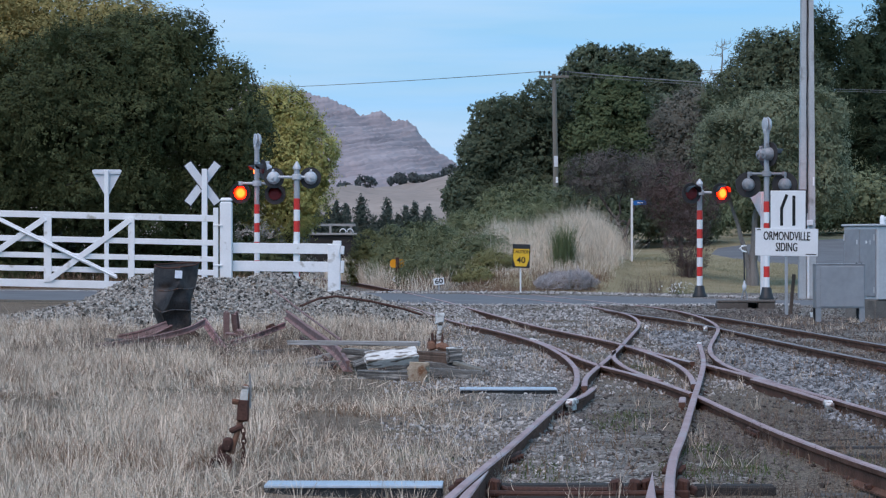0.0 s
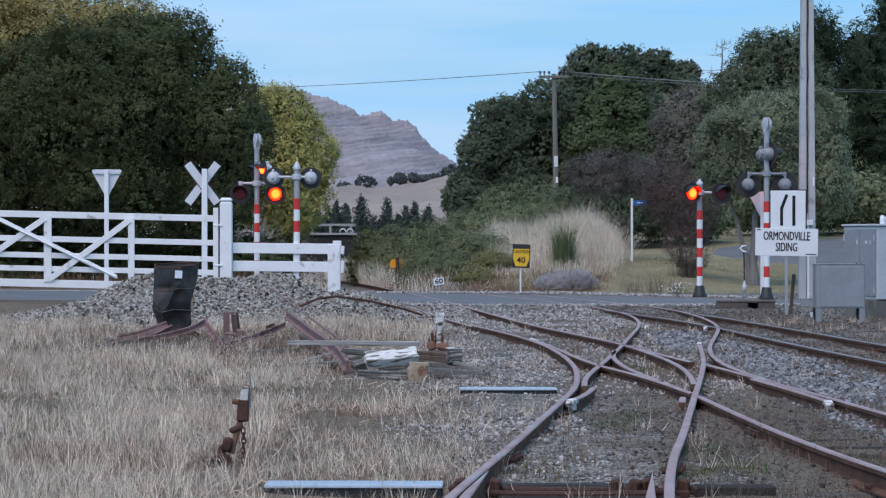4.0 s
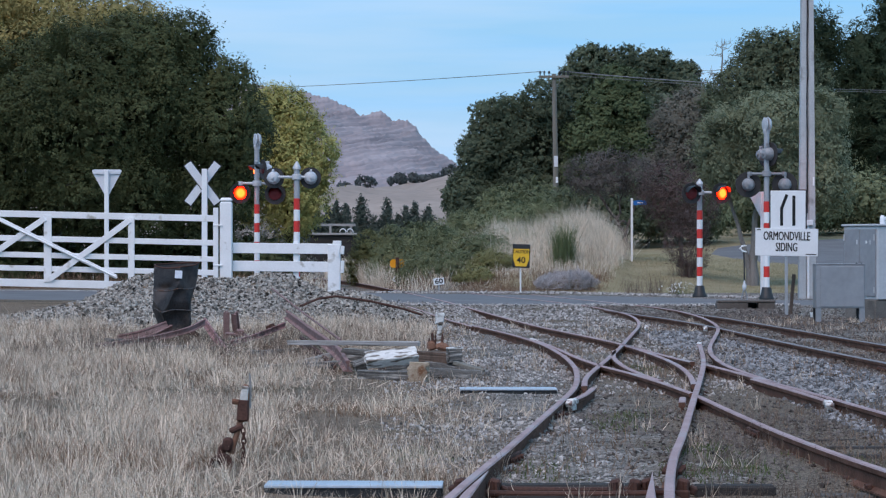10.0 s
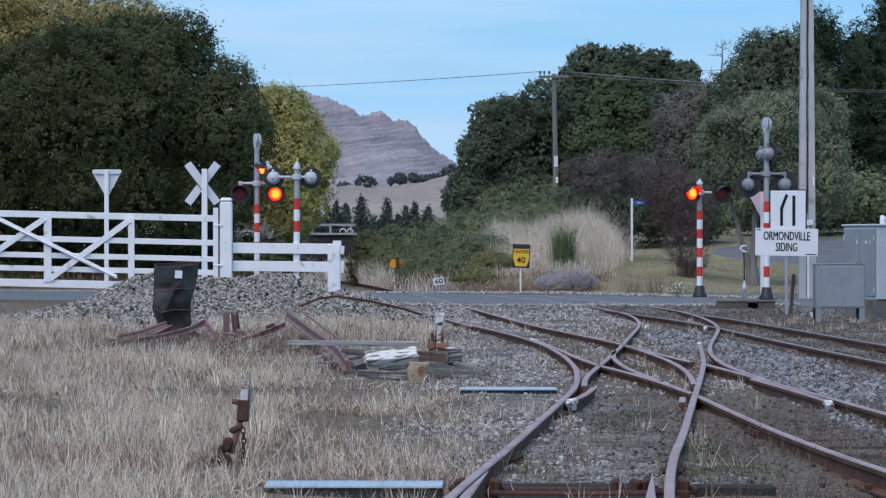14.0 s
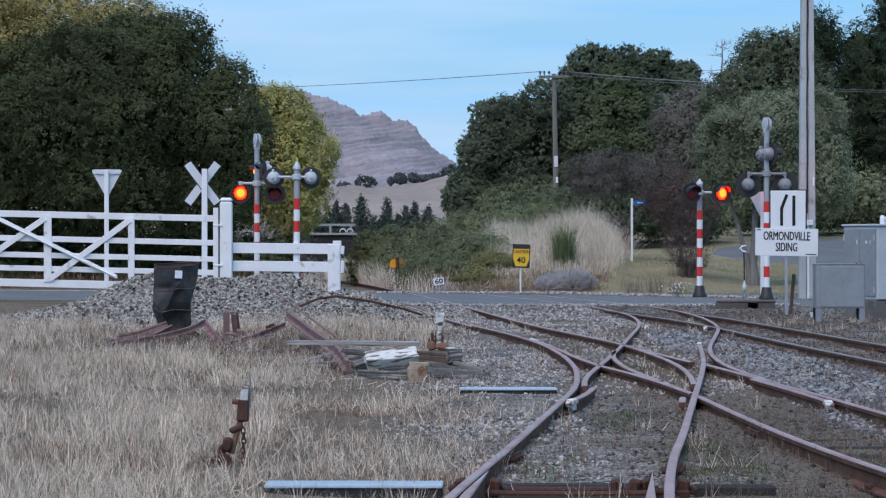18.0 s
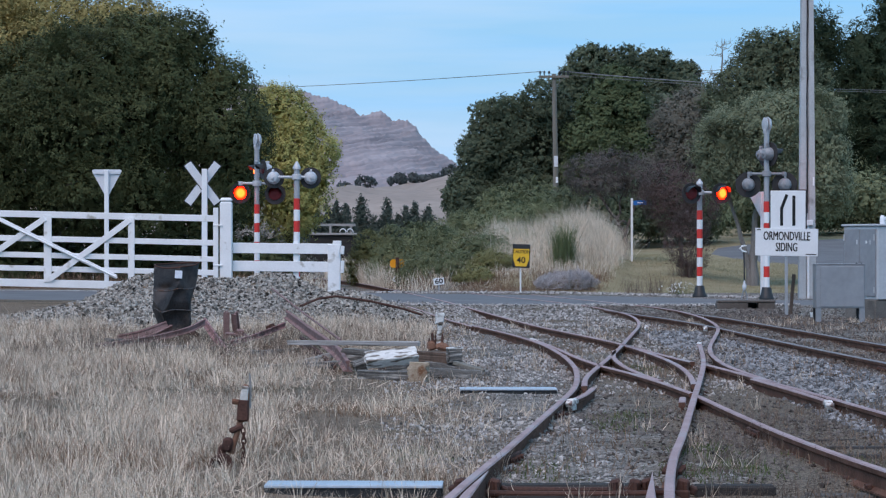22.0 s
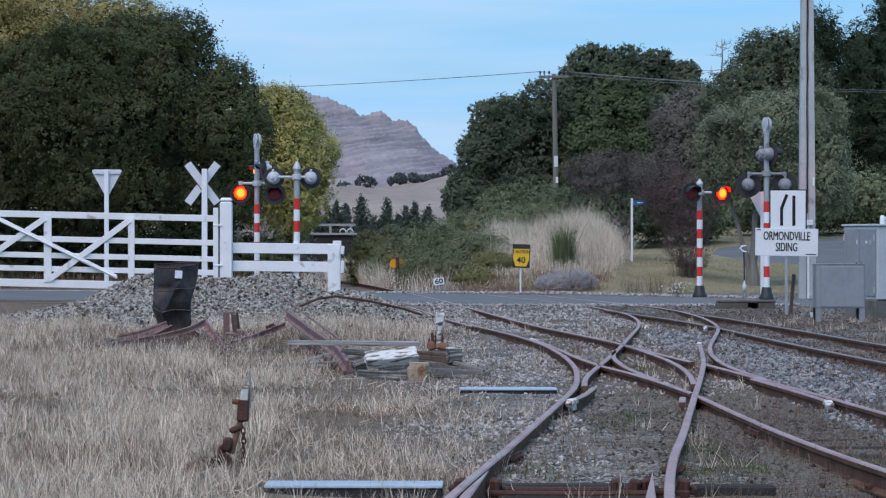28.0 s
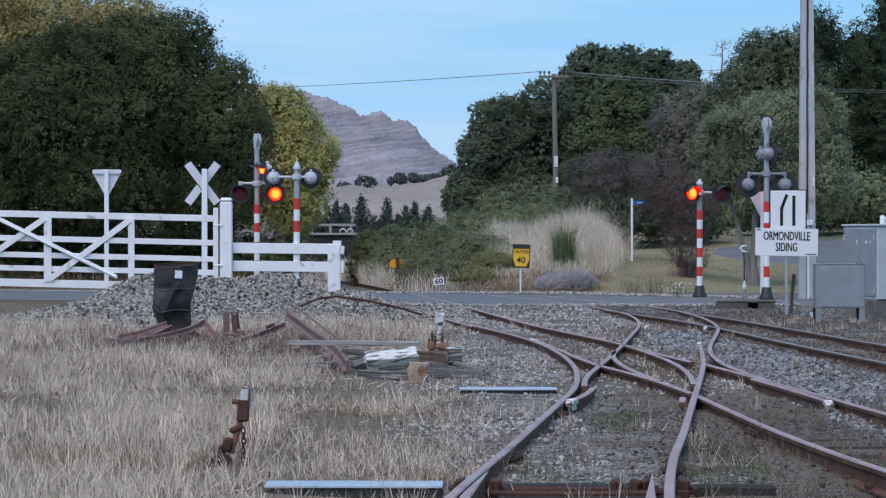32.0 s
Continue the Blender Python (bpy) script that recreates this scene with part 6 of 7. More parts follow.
    for i, x in enumerate(np.arange(-19.0, -6.2, 1.6)):
        y = 107.0 + 0.8 * math.sin(i * 1.3)
        tree("bush", (float(x), y), [((float(x), y, 1.2), (1.2, 1.0, 1.3)), ((float(x) + 0.6, y - 0.3, 0.6), (0.8, 0.7, 0.7))], 1500, 0.17, LEAF_OAK, "dark low shrub under the big tree", "bush", group="shrubs below the big tree", seed=170 + i, trunk_r=0.05, limbs=5, crown_name="foliage", sprig=0.2, swell=0.5)
    for i, (x, y, zc, rx, rz) in enumerate(((6.4, 121, 2.9, 1.3, 1.1), (8.0, 122, 3.2, 1.4, 1.3), (9.4, 124, 3.2, 1.4, 1.3), (5.2, 122, 2.8, 1.2, 1.0), (7.2, 125, 3.4, 1.6, 1.2), (11.4, 147, 3.2, 2.0, 1.5), (14.0, 148, 3.2, 2.0, 1.5))):
        tree("bush", (x, y), [((x, y, zc), (rx, rx, rz)), ((x + 0.6, y - 0.3, zc - 0.5), (rx * 0.7, rx * 0.7, rz * 0.7))], 6000, 0.085, LEAF_GREY, "dark evergreen shrub where the lawn ends", "bush", group="shrubs behind the lawn", seed=190 + i, trunk_r=0.06, limbs=5, crown_name="foliage", sprig=0.2, swell=0.5)
    for i, (x, y, zc, rx, rz) in enumerate(((-7.6, 119, 1.1, 1.2, 1.0), (-6.4, 121, 1.2, 1.1, 1.0), (-8.8, 118, 1.4, 1.2, 1.2))):
        tree("bush", (x, y), [((x, y, zc), (rx, rx, rz)), ((x + 0.6, y - 0.3, zc - 0.4), (rx * 0.7, rx * 0.7, rz * 0.7))], 5000, 0.085, LEAF_DUN, "brown dry scrub below the yellowing tree", "bush", group="scrub beside the far track", seed=200 + i, trunk_r=0.05, limbs=5, crown_name="foliage", sprig=0.2, swell=0.5)
    for i, (px, h) in enumerate(((-13.2, 4.2), (-12.3, 4.0), (-11.4, 4.4), (-10.3, 4.7), (-9.5, 4.5), (-8.1, 5.3), (-5.4, 4.8), (-3.6, 4.4), (-2.8, 4.6), (-1.4, 4.3), (-6.6, 3.4), (-4.4, 3.6))):
        x, y = px, 300.0 + (i % 3) * 4
        tree("pine", (x, y), [((x, y, h * f + 0.8), (1.75 * (1.06 - f) ** 0.9, 1.75 * (1.06 - f) ** 0.9, h * 0.10)) for f in (0.15, 0.3, 0.45, 0.6, 0.75, 0.88, 0.99)],
             5200, 0.17, LEAF_PINE, "small dark pine in a shelter row", group="pines in the shelter row", seed=80 + i, trunk_r=0.12, limbs=5, sprig=0.36, swell=0.6, rough=0.7, upright=0.9, shape=(0.6, 1.6, 1))
    for i, (x, w, h) in enumerate(((-25.2, 3.4, 3.9), (-14.0, 1.9, 3.6), (-9.6, 1.5, 2.9), (-6.5, 1.3, 1.9), (-4.4, 1.2, 1.6), (-2.2, 1.2, 1.8), (1.0, 1.4, 3.4), (2.8, 1.6, 4.4), (-17.0, 0.5, 2.4), (-32, 2.2, 2.4))):
        y = 1003.0
        z = 19.6 + (x + 36) * 0.115
        t = thing("hill_tree", pose(x, y, z - 0.6), "distant dark tree on the pasture hill", "tree", "trees on the hill")
        rng = np.random.default_rng(120 + i)
        p, nrm = crown_points(rng, [((0, 0, h * 0.55), (w, w, h * 0.45)), ((w * 0.5, 0, h * 0.4), (w * 0.7, w * 0.7, h * 0.35))], 2400, 0.6, 2.2, 0.4)[:2]
        part("trunk", Geo().tube([(0, 0, -1), (0.1, 0, h * 0.5)], [0.3, 0.15], 6), BARK, t)
        scatter("crown", LEAF_V, LEAF_F, p, facing(rng, nrm), np.full((len(p), 3), 0.62), LEAF_HAZED, t)

    d = thing("dead_tree", pose(14.8, 165.0, 1.8), "bare dead tree top against the sky", "tree")
    rng = random.Random(9)
    g = Geo().tube([(0, 0, 0), (0.05, 0, 6), (-0.03, 0, 8.6), (0.04, 0, 9.7), (0.0, 0, 10.7)], [0.2, 0.12, 0.06, 0.035, 0.012], 7)
    for k in range(30):
        z = rng.uniform(7.0, 10.4)
        way = rng.uniform(0, 2 * math.pi)
        L = rng.uniform(0.6, 1.6) * (11.4 - z) / 2.6
        cx, cy = math.cos(way) * L, math.sin(way) * L
        tip = (cx, cy, z + rng.uniform(-0.05, 0.45) * L)
        bend = (cx * 0.5, cy * 0.5, z + rng.uniform(-0.10, 0.16) * L)
        g.tube([(0.0, 0, z), bend, tip], [0.020, 0.013, 0.005], 5)
        for j in range(3):
            f = rng.uniform(0.35, 0.95)
            root = Vector((0, 0, z)).lerp(Vector(tip), f)
            g.tube([root, root + Vector((rng.uniform(-.22, .22), rng.uniform(-.2, .2), rng.uniform(0.0, 0.28)))], [0.011, 0.004], 4)
    part("trunk", g, BARK_GREY, d, smooth=True)


trees()


def blades(name, xy, height, width, mat, label, category, seed, lean=0.5, parent=None, lift=0.0, zf=land, slots=None):
    """Grass blades as one mesh; xy (n,2), heights and widths (n,)."""
    rng = np.random.default_rng(seed)
    n = len(xy)
    pos = np.column_stack([xy[:, 0], xy[:, 1], zf(xy[:, 0], xy[:, 1]) - 0.01 + lift])
    r = turns(rng, n, lean)
    sc = np.column_stack([width, height, height])
    ob = scatter(name, BLADE_V, BLADE_F, pos, r, sc, mat, parent, slots)
    return tagged(ob, label, category, kind="stuff")


def patches(x, y, k=1.0):
    return 0.5 + 0.5 * np.sin(x * 1.7 * k + 1.3 * np.sin(y * 0.6 * k)) * np.sin(y * 1.1 * k + 0.8 * np.sin(x * 1.4 * k + 2))


def grasses():
    rng = np.random.default_rng(21)
    # dry grass field west of the tracks, thinner towards the ballast, trodden round the scrap
    def trodden(x, y):
        k = np.exp(-(((x + 0.5) / 0.9) ** 4 + ((y - 32.0) / 2.6) ** 4))
        k = np.maximum(k, 0.86 * np.exp(-(((x + 3.1) / 2.1) ** 4 + ((y - 42.0) / 4.2) ** 4)) * (0.55 + 0.45 * smooth(0.3, 0.6, speckle(x + 2, y * 0.5, 1.4))))
        k = np.maximum(k, 0.85 * np.exp(-(((x + 0.55 + 0.04 * (y - 24)) / 0.75) ** 4 + ((y - 24.2) / 3.2) ** 4)) * smooth(0.25, 0.6, speckle(x + 5, y * 0.4, 1.6)))
        k = np.maximum(k, 0.8 * np.exp(-(((x + 1.38) / 0.28) ** 4 + ((y - 18.9) / 0.9) ** 4)))
        k = np.maximum(k, 0.9 * np.exp(-(((x + 0.5) / 0.62) ** 6 + ((y - 17.3) / 0.55) ** 4)))
        return np.maximum(k, np.exp(-((y - 29.3 - 0.4 * x) / 1.5) ** 2) * (0.55 + 0.45 * speckle(x, y * 0.5, 1.5)))

    n = 375000
    y = 13.5 + (60 - 13.5) * rng.uniform(0, 1, n) ** 1.15
    x = rng.uniform(-0.152, 0.02, n) * y
    edge = -0.3 + 1.0 * (speckle(x, y, 0.5) - 0.5) + (y - 25) * -0.02
    tuft = 0.62 * speckle(x, y * 0.7, 1.3) + 0.38 * speckle(x, y * 0.7, 4.2)
    dens = smooth(edge + 0.5, edge - 0.7, x) * (0.04 + 0.96 * smooth(0.42, 0.68, tuft)) * (1 - 0.95 * trodden(x, y)) * (0.04 + 0.96 * smooth(0.36, 0.58, 0.65 * speckle(x + 7, y * 0.35, 0.8) + 0.35 * speckle(x + 3, y * 0.35, 2.1)))
    keep = rng.uniform(0, 1, n) < dens
    xy = np.column_stack([x, y])[keep]
    k = len(xy)
    tuft = tuft[keep]
    hgt = rng.uniform(0.03, 0.185, k) * (0.3 + 1.35 * smooth(0.42, 0.85, tuft)) * (1 - 0.55 * trodden(xy[:, 0], xy[:, 1]))
    wid = rng.uniform(0.0022, 0.0048, k) * (0.75 + xy[:, 1] / 45)
    brown = (0.55 * speckle(xy[:, 0], xy[:, 1], 2.3) + 0.55 * speckle(xy[:, 0] + 9, xy[:, 1] * 0.5, 0.7) + rng.normal(0, 0.2, k) > 0.69).astype(int)
    blades("dry_grass", xy, hgt, wid, [GRASS, GRASS_BROWN], "pale dry straw-coloured grass field", "grass", 22, 0.8, slots=brown)
    # taller stalks in tufts that fan from one foot, shorter and wider brown blades among them
    spots = []
    for _ in range(3000):
        cy = 14.5 + 43 * rng.uniform() ** 1.15
        cx = rng.uniform(-0.152, -0.005) * cy
        if trodden(cx, cy) > (0.35 if cy < 36 else 0.8) or float(speckle(cx + 7, cy * 0.35, 0.8)) < rng.uniform(0.25, 0.55):
            continue
        spots.append((cx, cy, rng.uniform(0.5, 1.25)))
    m = 28
    foot = np.repeat(np.array(spots), m, axis=0)
    k = len(foot)
    way, lean = rng.uniform(0, 2 * np.pi, k), np.abs(rng.normal(0, 0.5, k))
    off = rng.uniform(0, 0.09, k)
    pos = np.column_stack([foot[:, 0] + off * np.cos(way), foot[:, 1] + off * np.sin(way), land(foot[:, 0], foot[:, 1]) - 0.01])
    ca, sa, cl, sl = np.cos(way), np.sin(way), np.cos(lean), np.sin(lean)
    r = np.zeros((k, 3, 3))
    r[:, 0, 0], r[:, 1, 0] = -sa, ca
    r[:, 0, 1], r[:, 1, 1], r[:, 2, 1] = ca * cl, sa * cl, -sl
    r[:, 0, 2], r[:, 1, 2], r[:, 2, 2] = ca * sl, sa * sl, cl
    h = rng.uniform(0.06, 0.34, k) * foot[:, 2] * (0.75 + 0.25 * smooth(18, 35, foot[:, 1]))
    w = rng.uniform(0.0020, 0.0037, k) * (0.75 + foot[:, 1] / 45)
    base = rng.uniform(0, 1, k) < 0.2
    h = np.where(base, h * 0.45, h)
    tagged(scatter("tall_grass", BLADE_V, BLADE_F, pos, r, np.column_stack([w * np.where(base, 1.6, 1.0), h, h]), [GRASS_PALE, GRASS_BROWN], slots=base.astype(int)), "taller tufts of dry grass", "grass", kind="stuff")
    # flattened straw
    n = 90000
    y = 13.5 + (58 - 13.5) * rng.uniform(0, 1, n) ** 0.75
    x = rng.uniform(-0.152, 0.03, n) * y
    keep = rng.uniform(0, 1, n) < smooth(0.7, -0.5, x) * (0.1 + 0.9 * smooth(0.35, 0.75, speckle(x, y * 0.6, 1.7))) * (1 - 0.8 * trodden(x, y))
    xy = np.column_stack([x, y])[keep]
    k = len(xy)
    blades("straw_litter", xy, rng.uniform(0.06, 0.20, k), rng.uniform(0.003, 0.006, k) * (0.75 + xy[:, 1] / 45), GRASS, "flattened pale straw on the ground", "grass", 32, 1.5, lift=0.012)
    # brown mat and weeds between the rails
    n = 110000
    y = 14 + 46 * rng.uniform(0, 1, n) ** 0.8
    x = rng.uniform(-0.15, 0.15, n) * y
    keep = rng.uniform(0, 1, n) < (0.1 + 0.9 * smooth(0.5, 0.75, speckle(x, y * 0.7, 1.1))) * np.where(x > 0, 0.45, 0.9) * (1 - 0.6 * trodden(x, y))
    xy = np.column_stack([x, y])[keep]
    k = len(xy)
    blades("brown_grass", xy, rng.uniform(0.03, 0.12, k), rng.uniform(0.003, 0.006, k) * (0.8 + xy[:, 1] / 45), GRASS_BROWN, "short brown dead grass and weeds", "grass", 24, 0.9)
    # sparse tufts among the ballast
    xy = []
    for _ in range(120):
        cy = 15 + 45 * rng.uniform() ** 0.8
        cx = rng.uniform(-0.02, 0.145) * cy
        m = int(rng.uniform(8, 26))
        xy.append(np.column_stack([rng.normal(cx, 0.05, m), rng.normal(cy, 0.09, m)]))
    xy = np.concatenate(xy)
    k = len(xy)
    blades("ballast_tufts", xy, rng.uniform(0.05, 0.2, k), rng.uniform(0.003, 0.006, k) * (0.8 + xy[:, 1] / 45), GRASS, "dry grass tufts among the ballast", "grass", 25, 0.7)
    xy = []
    for cx, cy in ((1.9, 19.5), (1.75, 21.0), (2.6, 20.5), (1.35, 24.0), (1.5, 25.2), (0.62, 19.4), (2.05, 33.0), (2.25, 35.5), (-0.15, 21), (1.6, 19.0)):
        m = 260
        xy.append(np.column_stack([rng.normal(cx, 0.13, m), rng.normal(cy, 0.45, m)]))
    xy = np.concatenate(xy)
    k = len(xy)
    blades("green_weeds", xy, rng.uniform(0.02, 0.07, k), rng.uniform(0.004, 0.008, k), GRASS_GREEN, "low green weeds between the rails", "weeds", 26, 1.0)
    # pale grass on the bank past the road
    n = 110000
    x, y = rng.uniform(-2.5, 6.6, n), rng.uniform(88.8, 104, n)
    keep = rng.uniform(0, 1, n) < smooth(0.9, 1.9, x + 1.0 * patches(x, y, 0.7) - 0.08 * (y - 91)) * (1 - smooth(5.1, 5.7, x + 0.12 * (97 - y) + 0.5 * (speckle(x, y, 0.9) - 0.5))) * (0.4 + 0.6 * patches(x, y, 1.2))
    xy = np.column_stack([x, y])[keep]
    k = len(xy)
    low = (xy[:, 1] + rng.normal(0, 1.5, k) + 2.0 * speckle(xy[:, 0], xy[:, 1], 0.8) < 94.0).astype(int)
    blades("bank_grass", xy, rng.uniform(0.12, 0.85, k) * (0.25 + 0.75 * smooth(90.5, 98, xy[:, 1])) * (0.55 + 0.6 * speckle(xy[:, 0], xy[:, 1], 1.3)) * (1 + 0.75 * smooth(2.6, 4.4, xy[:, 0]) * smooth(94, 99, xy[:, 1])), rng.uniform(0.006, 0.013, k), [PALE_GRASS, GRASS_BROWN], "tall pale seeding grass on the bank", "grass", 27, 0.7, slots=low)
    n = 22000
    x, y = rng.uniform(-17, 1.2, n), rng.uniform(92, 118, n)
    y += smooth(-2, -12, x) * 5
    clear = np.abs(x + 2.05 + (y - 92) * 0.105) > 1.25
    xy = np.column_stack([x, y])[clear & (x < 1.2)]
    n = len(xy)
    blades("verge_grass", xy, rng.uniform(0.2, 0.8, n), rng.uniform(0.010, 0.02, n), [GRASS_BROWN, PALE_GRASS], "rank brown grass beside the far track", "grass", 28, 0.6, slots=(speckle(xy[:, 0], xy[:, 1], 0.7) + rng.normal(0, 0.15, n) > np.where(xy[:, 0] > -4.6, 0.42, 0.95)).astype(int))
    xy = []
    for _ in range(46):
        cx, cy = rng.uniform(-3.2, -0.6), rng.uniform(102.5, 110)
        cx -= (cy - 98) * 0.10
        m = int(rng.uniform(50, 130))
        xy.append(np.column_stack([rng.normal(cx - 0.4, 0.16, m), rng.normal(cy, 0.25, m)]))
    for _ in range(40):
        m = int(rng.uniform(60, 120))
        xy.append(np.column_stack([rng.normal(rng.uniform(-4.6, -3.4), 0.25, m), rng.normal(rng.uniform(126, 129), 0.3, m)]))
    xy = np.concatenate(xy)
    xy = xy[np.abs(xy[:, 0] + 2.05 + (xy[:, 1] - 92) * 0.105) > 1.0]
    k = len(xy)
    blades("straw_clumps", xy, rng.uniform(0.35, 1.05, k), rng.uniform(0.008, 0.016, k), PALE_GRASS, "tall straw clumps among the scrub", "grass", 36, 0.5)
    n = 42000
    x, y = rng.uniform(2.5, 14, n), rng.uniform(88.5, 114, n)
    xy = np.column_stack([x, y])
    blades("lawn_grass", xy, rng.uniform(0.02, 0.07, n), rng.uniform(0.01, 0.02, n), LAWN, "short dry mown lawn", "grass", 29, 0.9)

    n = 5000
    x = rng.uniform(-6.0, 8.0, n)
    y = np.interp(x, [-11, 0, 5, 9], [77, 68.8, 69, 70]) + np.abs(rng.normal(0, 1.0, n)) * np.where(x < 0, 1.6, 0.5) - 0.4
    s = rng.uniform(0.02, 0.055, n)
    tagged(scatter("strewn_gravel", STONE_V, STONE_F, np.column_stack([x, y, land(x, y) + 0.012 + s * 0.2]), turns(rng, n), s[:, None] * rng.uniform(0.7, 1.3, (n, 3)), STONE), "loose gravel strewn over the road edge", "gravel", kind="stuff")
    n = 9000
    x, y = rng.uniform(-4.5, 8.5, n), 88.3 + rng.normal(0, 0.45, n) + np.interp(np.linspace(0, 1, n), [0, 1], [0, 0])
    y = np.where(x > 3.2, y - (x - 3.2) * 1.7, y) - np.where(x < 0, x * 0.5, 0) * 1.0
    s = rng.uniform(0.025, 0.07, n)
    pos = np.column_stack([x, y, land(x, y) + s * 0.2])
    tagged(scatter("shoulder_gravel", STONE_V, STONE_F, pos, turns(rng, n), s[:, None] * rng.uniform(0.7, 1.3, (n, 3)), STONE), "loose gravel along the road shoulder", "gravel", kind="stuff")
    # thin weeds on the lawn edge and dark stalks in the ballast
    xy = []
    for _ in range(20):
        cx, cy = rng.uniform(4.8, 7.2), rng.uniform(84.5, 90)
        m = 14
        xy.append(np.column_stack([rng.normal(cx, 0.06, m), rng.normal(cy, 0.08, m)]))
    xy = np.concatenate(xy)
    blades("lawn_weeds", xy, rng.uniform(0.2, 0.75, len(xy)), rng.uniform(0.006, 0.011, len(xy)), STALK_DARK, "thin upright weeds at the lawn edge", "weeds", 33, 0.3)
    xy = []
    for _ in range(200):
        cy = rng.uniform(16, 27)
        cx = rng.uniform(0.085, 0.148) * cy
        m = int(rng.uniform(6, 16))
        xy.append(np.column_stack([rng.normal(cx, 0.035, m), rng.normal(cy, 0.06, m)]))
    xy = np.concatenate(xy)
    blades("dead_stalks", xy, rng.uniform(0.05, 0.19, len(xy)), rng.uniform(0.002, 0.0042, len(xy)), STALK_DARK, "thin dark dead stalks in the ballast", "weeds", 34, 0.55)

    xy = []
    for _ in range(260):
        cx, cy = rng.uniform(-5.3, -0.6), rng.uniform(37.5, 46.5)
        m = int(rng.uniform(10, 36))
        xy.append(np.column_stack([rng.normal(cx, 0.12, m), rng.normal(cy, 0.2, m)]))
    xy = np.concatenate(xy)
    blades("tangled_stalks", xy, rng.uniform(0.06, 0.30, len(xy)), rng.uniform(0.004, 0.008, len(xy)), STALK_DARK, "dark tangled stalks round the scrap rails", "weeds", 38, 0.9)

    n = 90
    x, y = rng.normal(6.35, 0.22, n), rng.normal(83.5, 0.6, n)
    pos = np.column_stack([x, y, land(x, y) + rng.uniform(0.08, 0.36, n)])
    tagged(scatter("white_flowers", LEAF_V, LEAF_F, pos, turns(rng, n), np.full((n, 3), 0.045), SIGN_WHITE), "small white wild flowers beside the road", "flowers", kind="stuff")
    blades("flower_stalks", np.column_stack([x, y]), pos[:, 2] - land(x, y), np.full(n, 0.007), GRASS_GREEN, "thin green stalks of wild flowers", "flowers", 37, 0.1)

    b = thing("twiggy_shrub", pose(7.5, 95.0, float(land(7.5, 95.0)) - 0.03), "bare dark-red twiggy shrub on the lawn", "bush")
    n = 260
    e = rng.normal(0, 0.2, (n, 2))
    ang = np.arctan2(e[:, 0], e[:, 1]) + rng.normal(0, 0.5, n)
    r = np.zeros((n, 3, 3))
    r[:, 0, 0], r[:, 0, 1], r[:, 1, 0], r[:, 1, 1], r[:, 2, 2] = np.cos(ang), np.sin(ang), -np.sin(ang), np.cos(ang), 1
    h = rng.uniform(0.5, 1.5, n)
    scatter("twig_mass", BLADE_V, BLADE_F, np.column_stack([e, np.zeros(n)]), r, np.column_stack([np.full(n, 0.010), h * 1.2, h]), LEAF_MAROON, b)
    p, nrm = crown_points(rng, [((0, 0, 0.95), (0.6, 0.5, 0.75)), ((0, 0, 1.5), (0.45, 0.4, 0.5))], 8500, 0.22, 0.35, 0.6)[:2]
    scatter("leaf_mass", LEAF_V, LEAF_F, p, facing(rng, nrm), np.full((len(p), 3), 0.04), LEAF_MAROON, b)

    b = thing("broom_bush", pose(3.66, 94.5, float(land(3.66, 94.5)) - 0.05), "upright green broom bush on the grassy bank", "bush")
    n = 1100
    e = rng.normal(0, 0.15, (n, 2))
    pos = np.column_stack([e, np.zeros(n)])
    r = np.zeros((n, 3, 3))
    ang = np.arctan2(e[:, 0], e[:, 1]) + rng.normal(0, 0.4, n)
    r[:, 0, 0], r[:, 0, 1], r[:, 1, 0], r[:, 1, 1], r[:, 2, 2] = np.cos(ang), np.sin(ang), -np.sin(ang), np.cos(ang), 1
    h = rng.uniform(0.35, 1.75, n) * rng.uniform(0.7, 1.05, n)
    scatter("stem_mass", BLADE_V, BLADE_F, pos, r, np.column_stack([np.full(n, 0.013), h * rng.uniform(0.3, 1.1, n), h]), BROOM, b)
    a = thing("grey_shrub", pose(3.6, 90.2, float(land(3.6, 90.2))), "low ash-grey dying shrub at the roadside", "bush")
    p, nrm = crown_points(rng, [((0, 0, 0.18), (0.85, 0.7, 0.26)), ((0.35, 0, 0.26), (0.42, 0.5, 0.24)), ((-0.5, 0, 0.14), (0.45, 0.5, 0.2))], 16000, 0.12, 0.3, 0.5)[:2]
    scatter("twig_mass", LEAF_V, LEAF_F, p[p[:, 2] > 0], turns(rng, int((p[:, 2] > 0).sum())), np.tile([0.012, 0.11, 0.03], (int((p[:, 2] > 0).sum()), 1)), ASH_BUSH, a)


grasses()


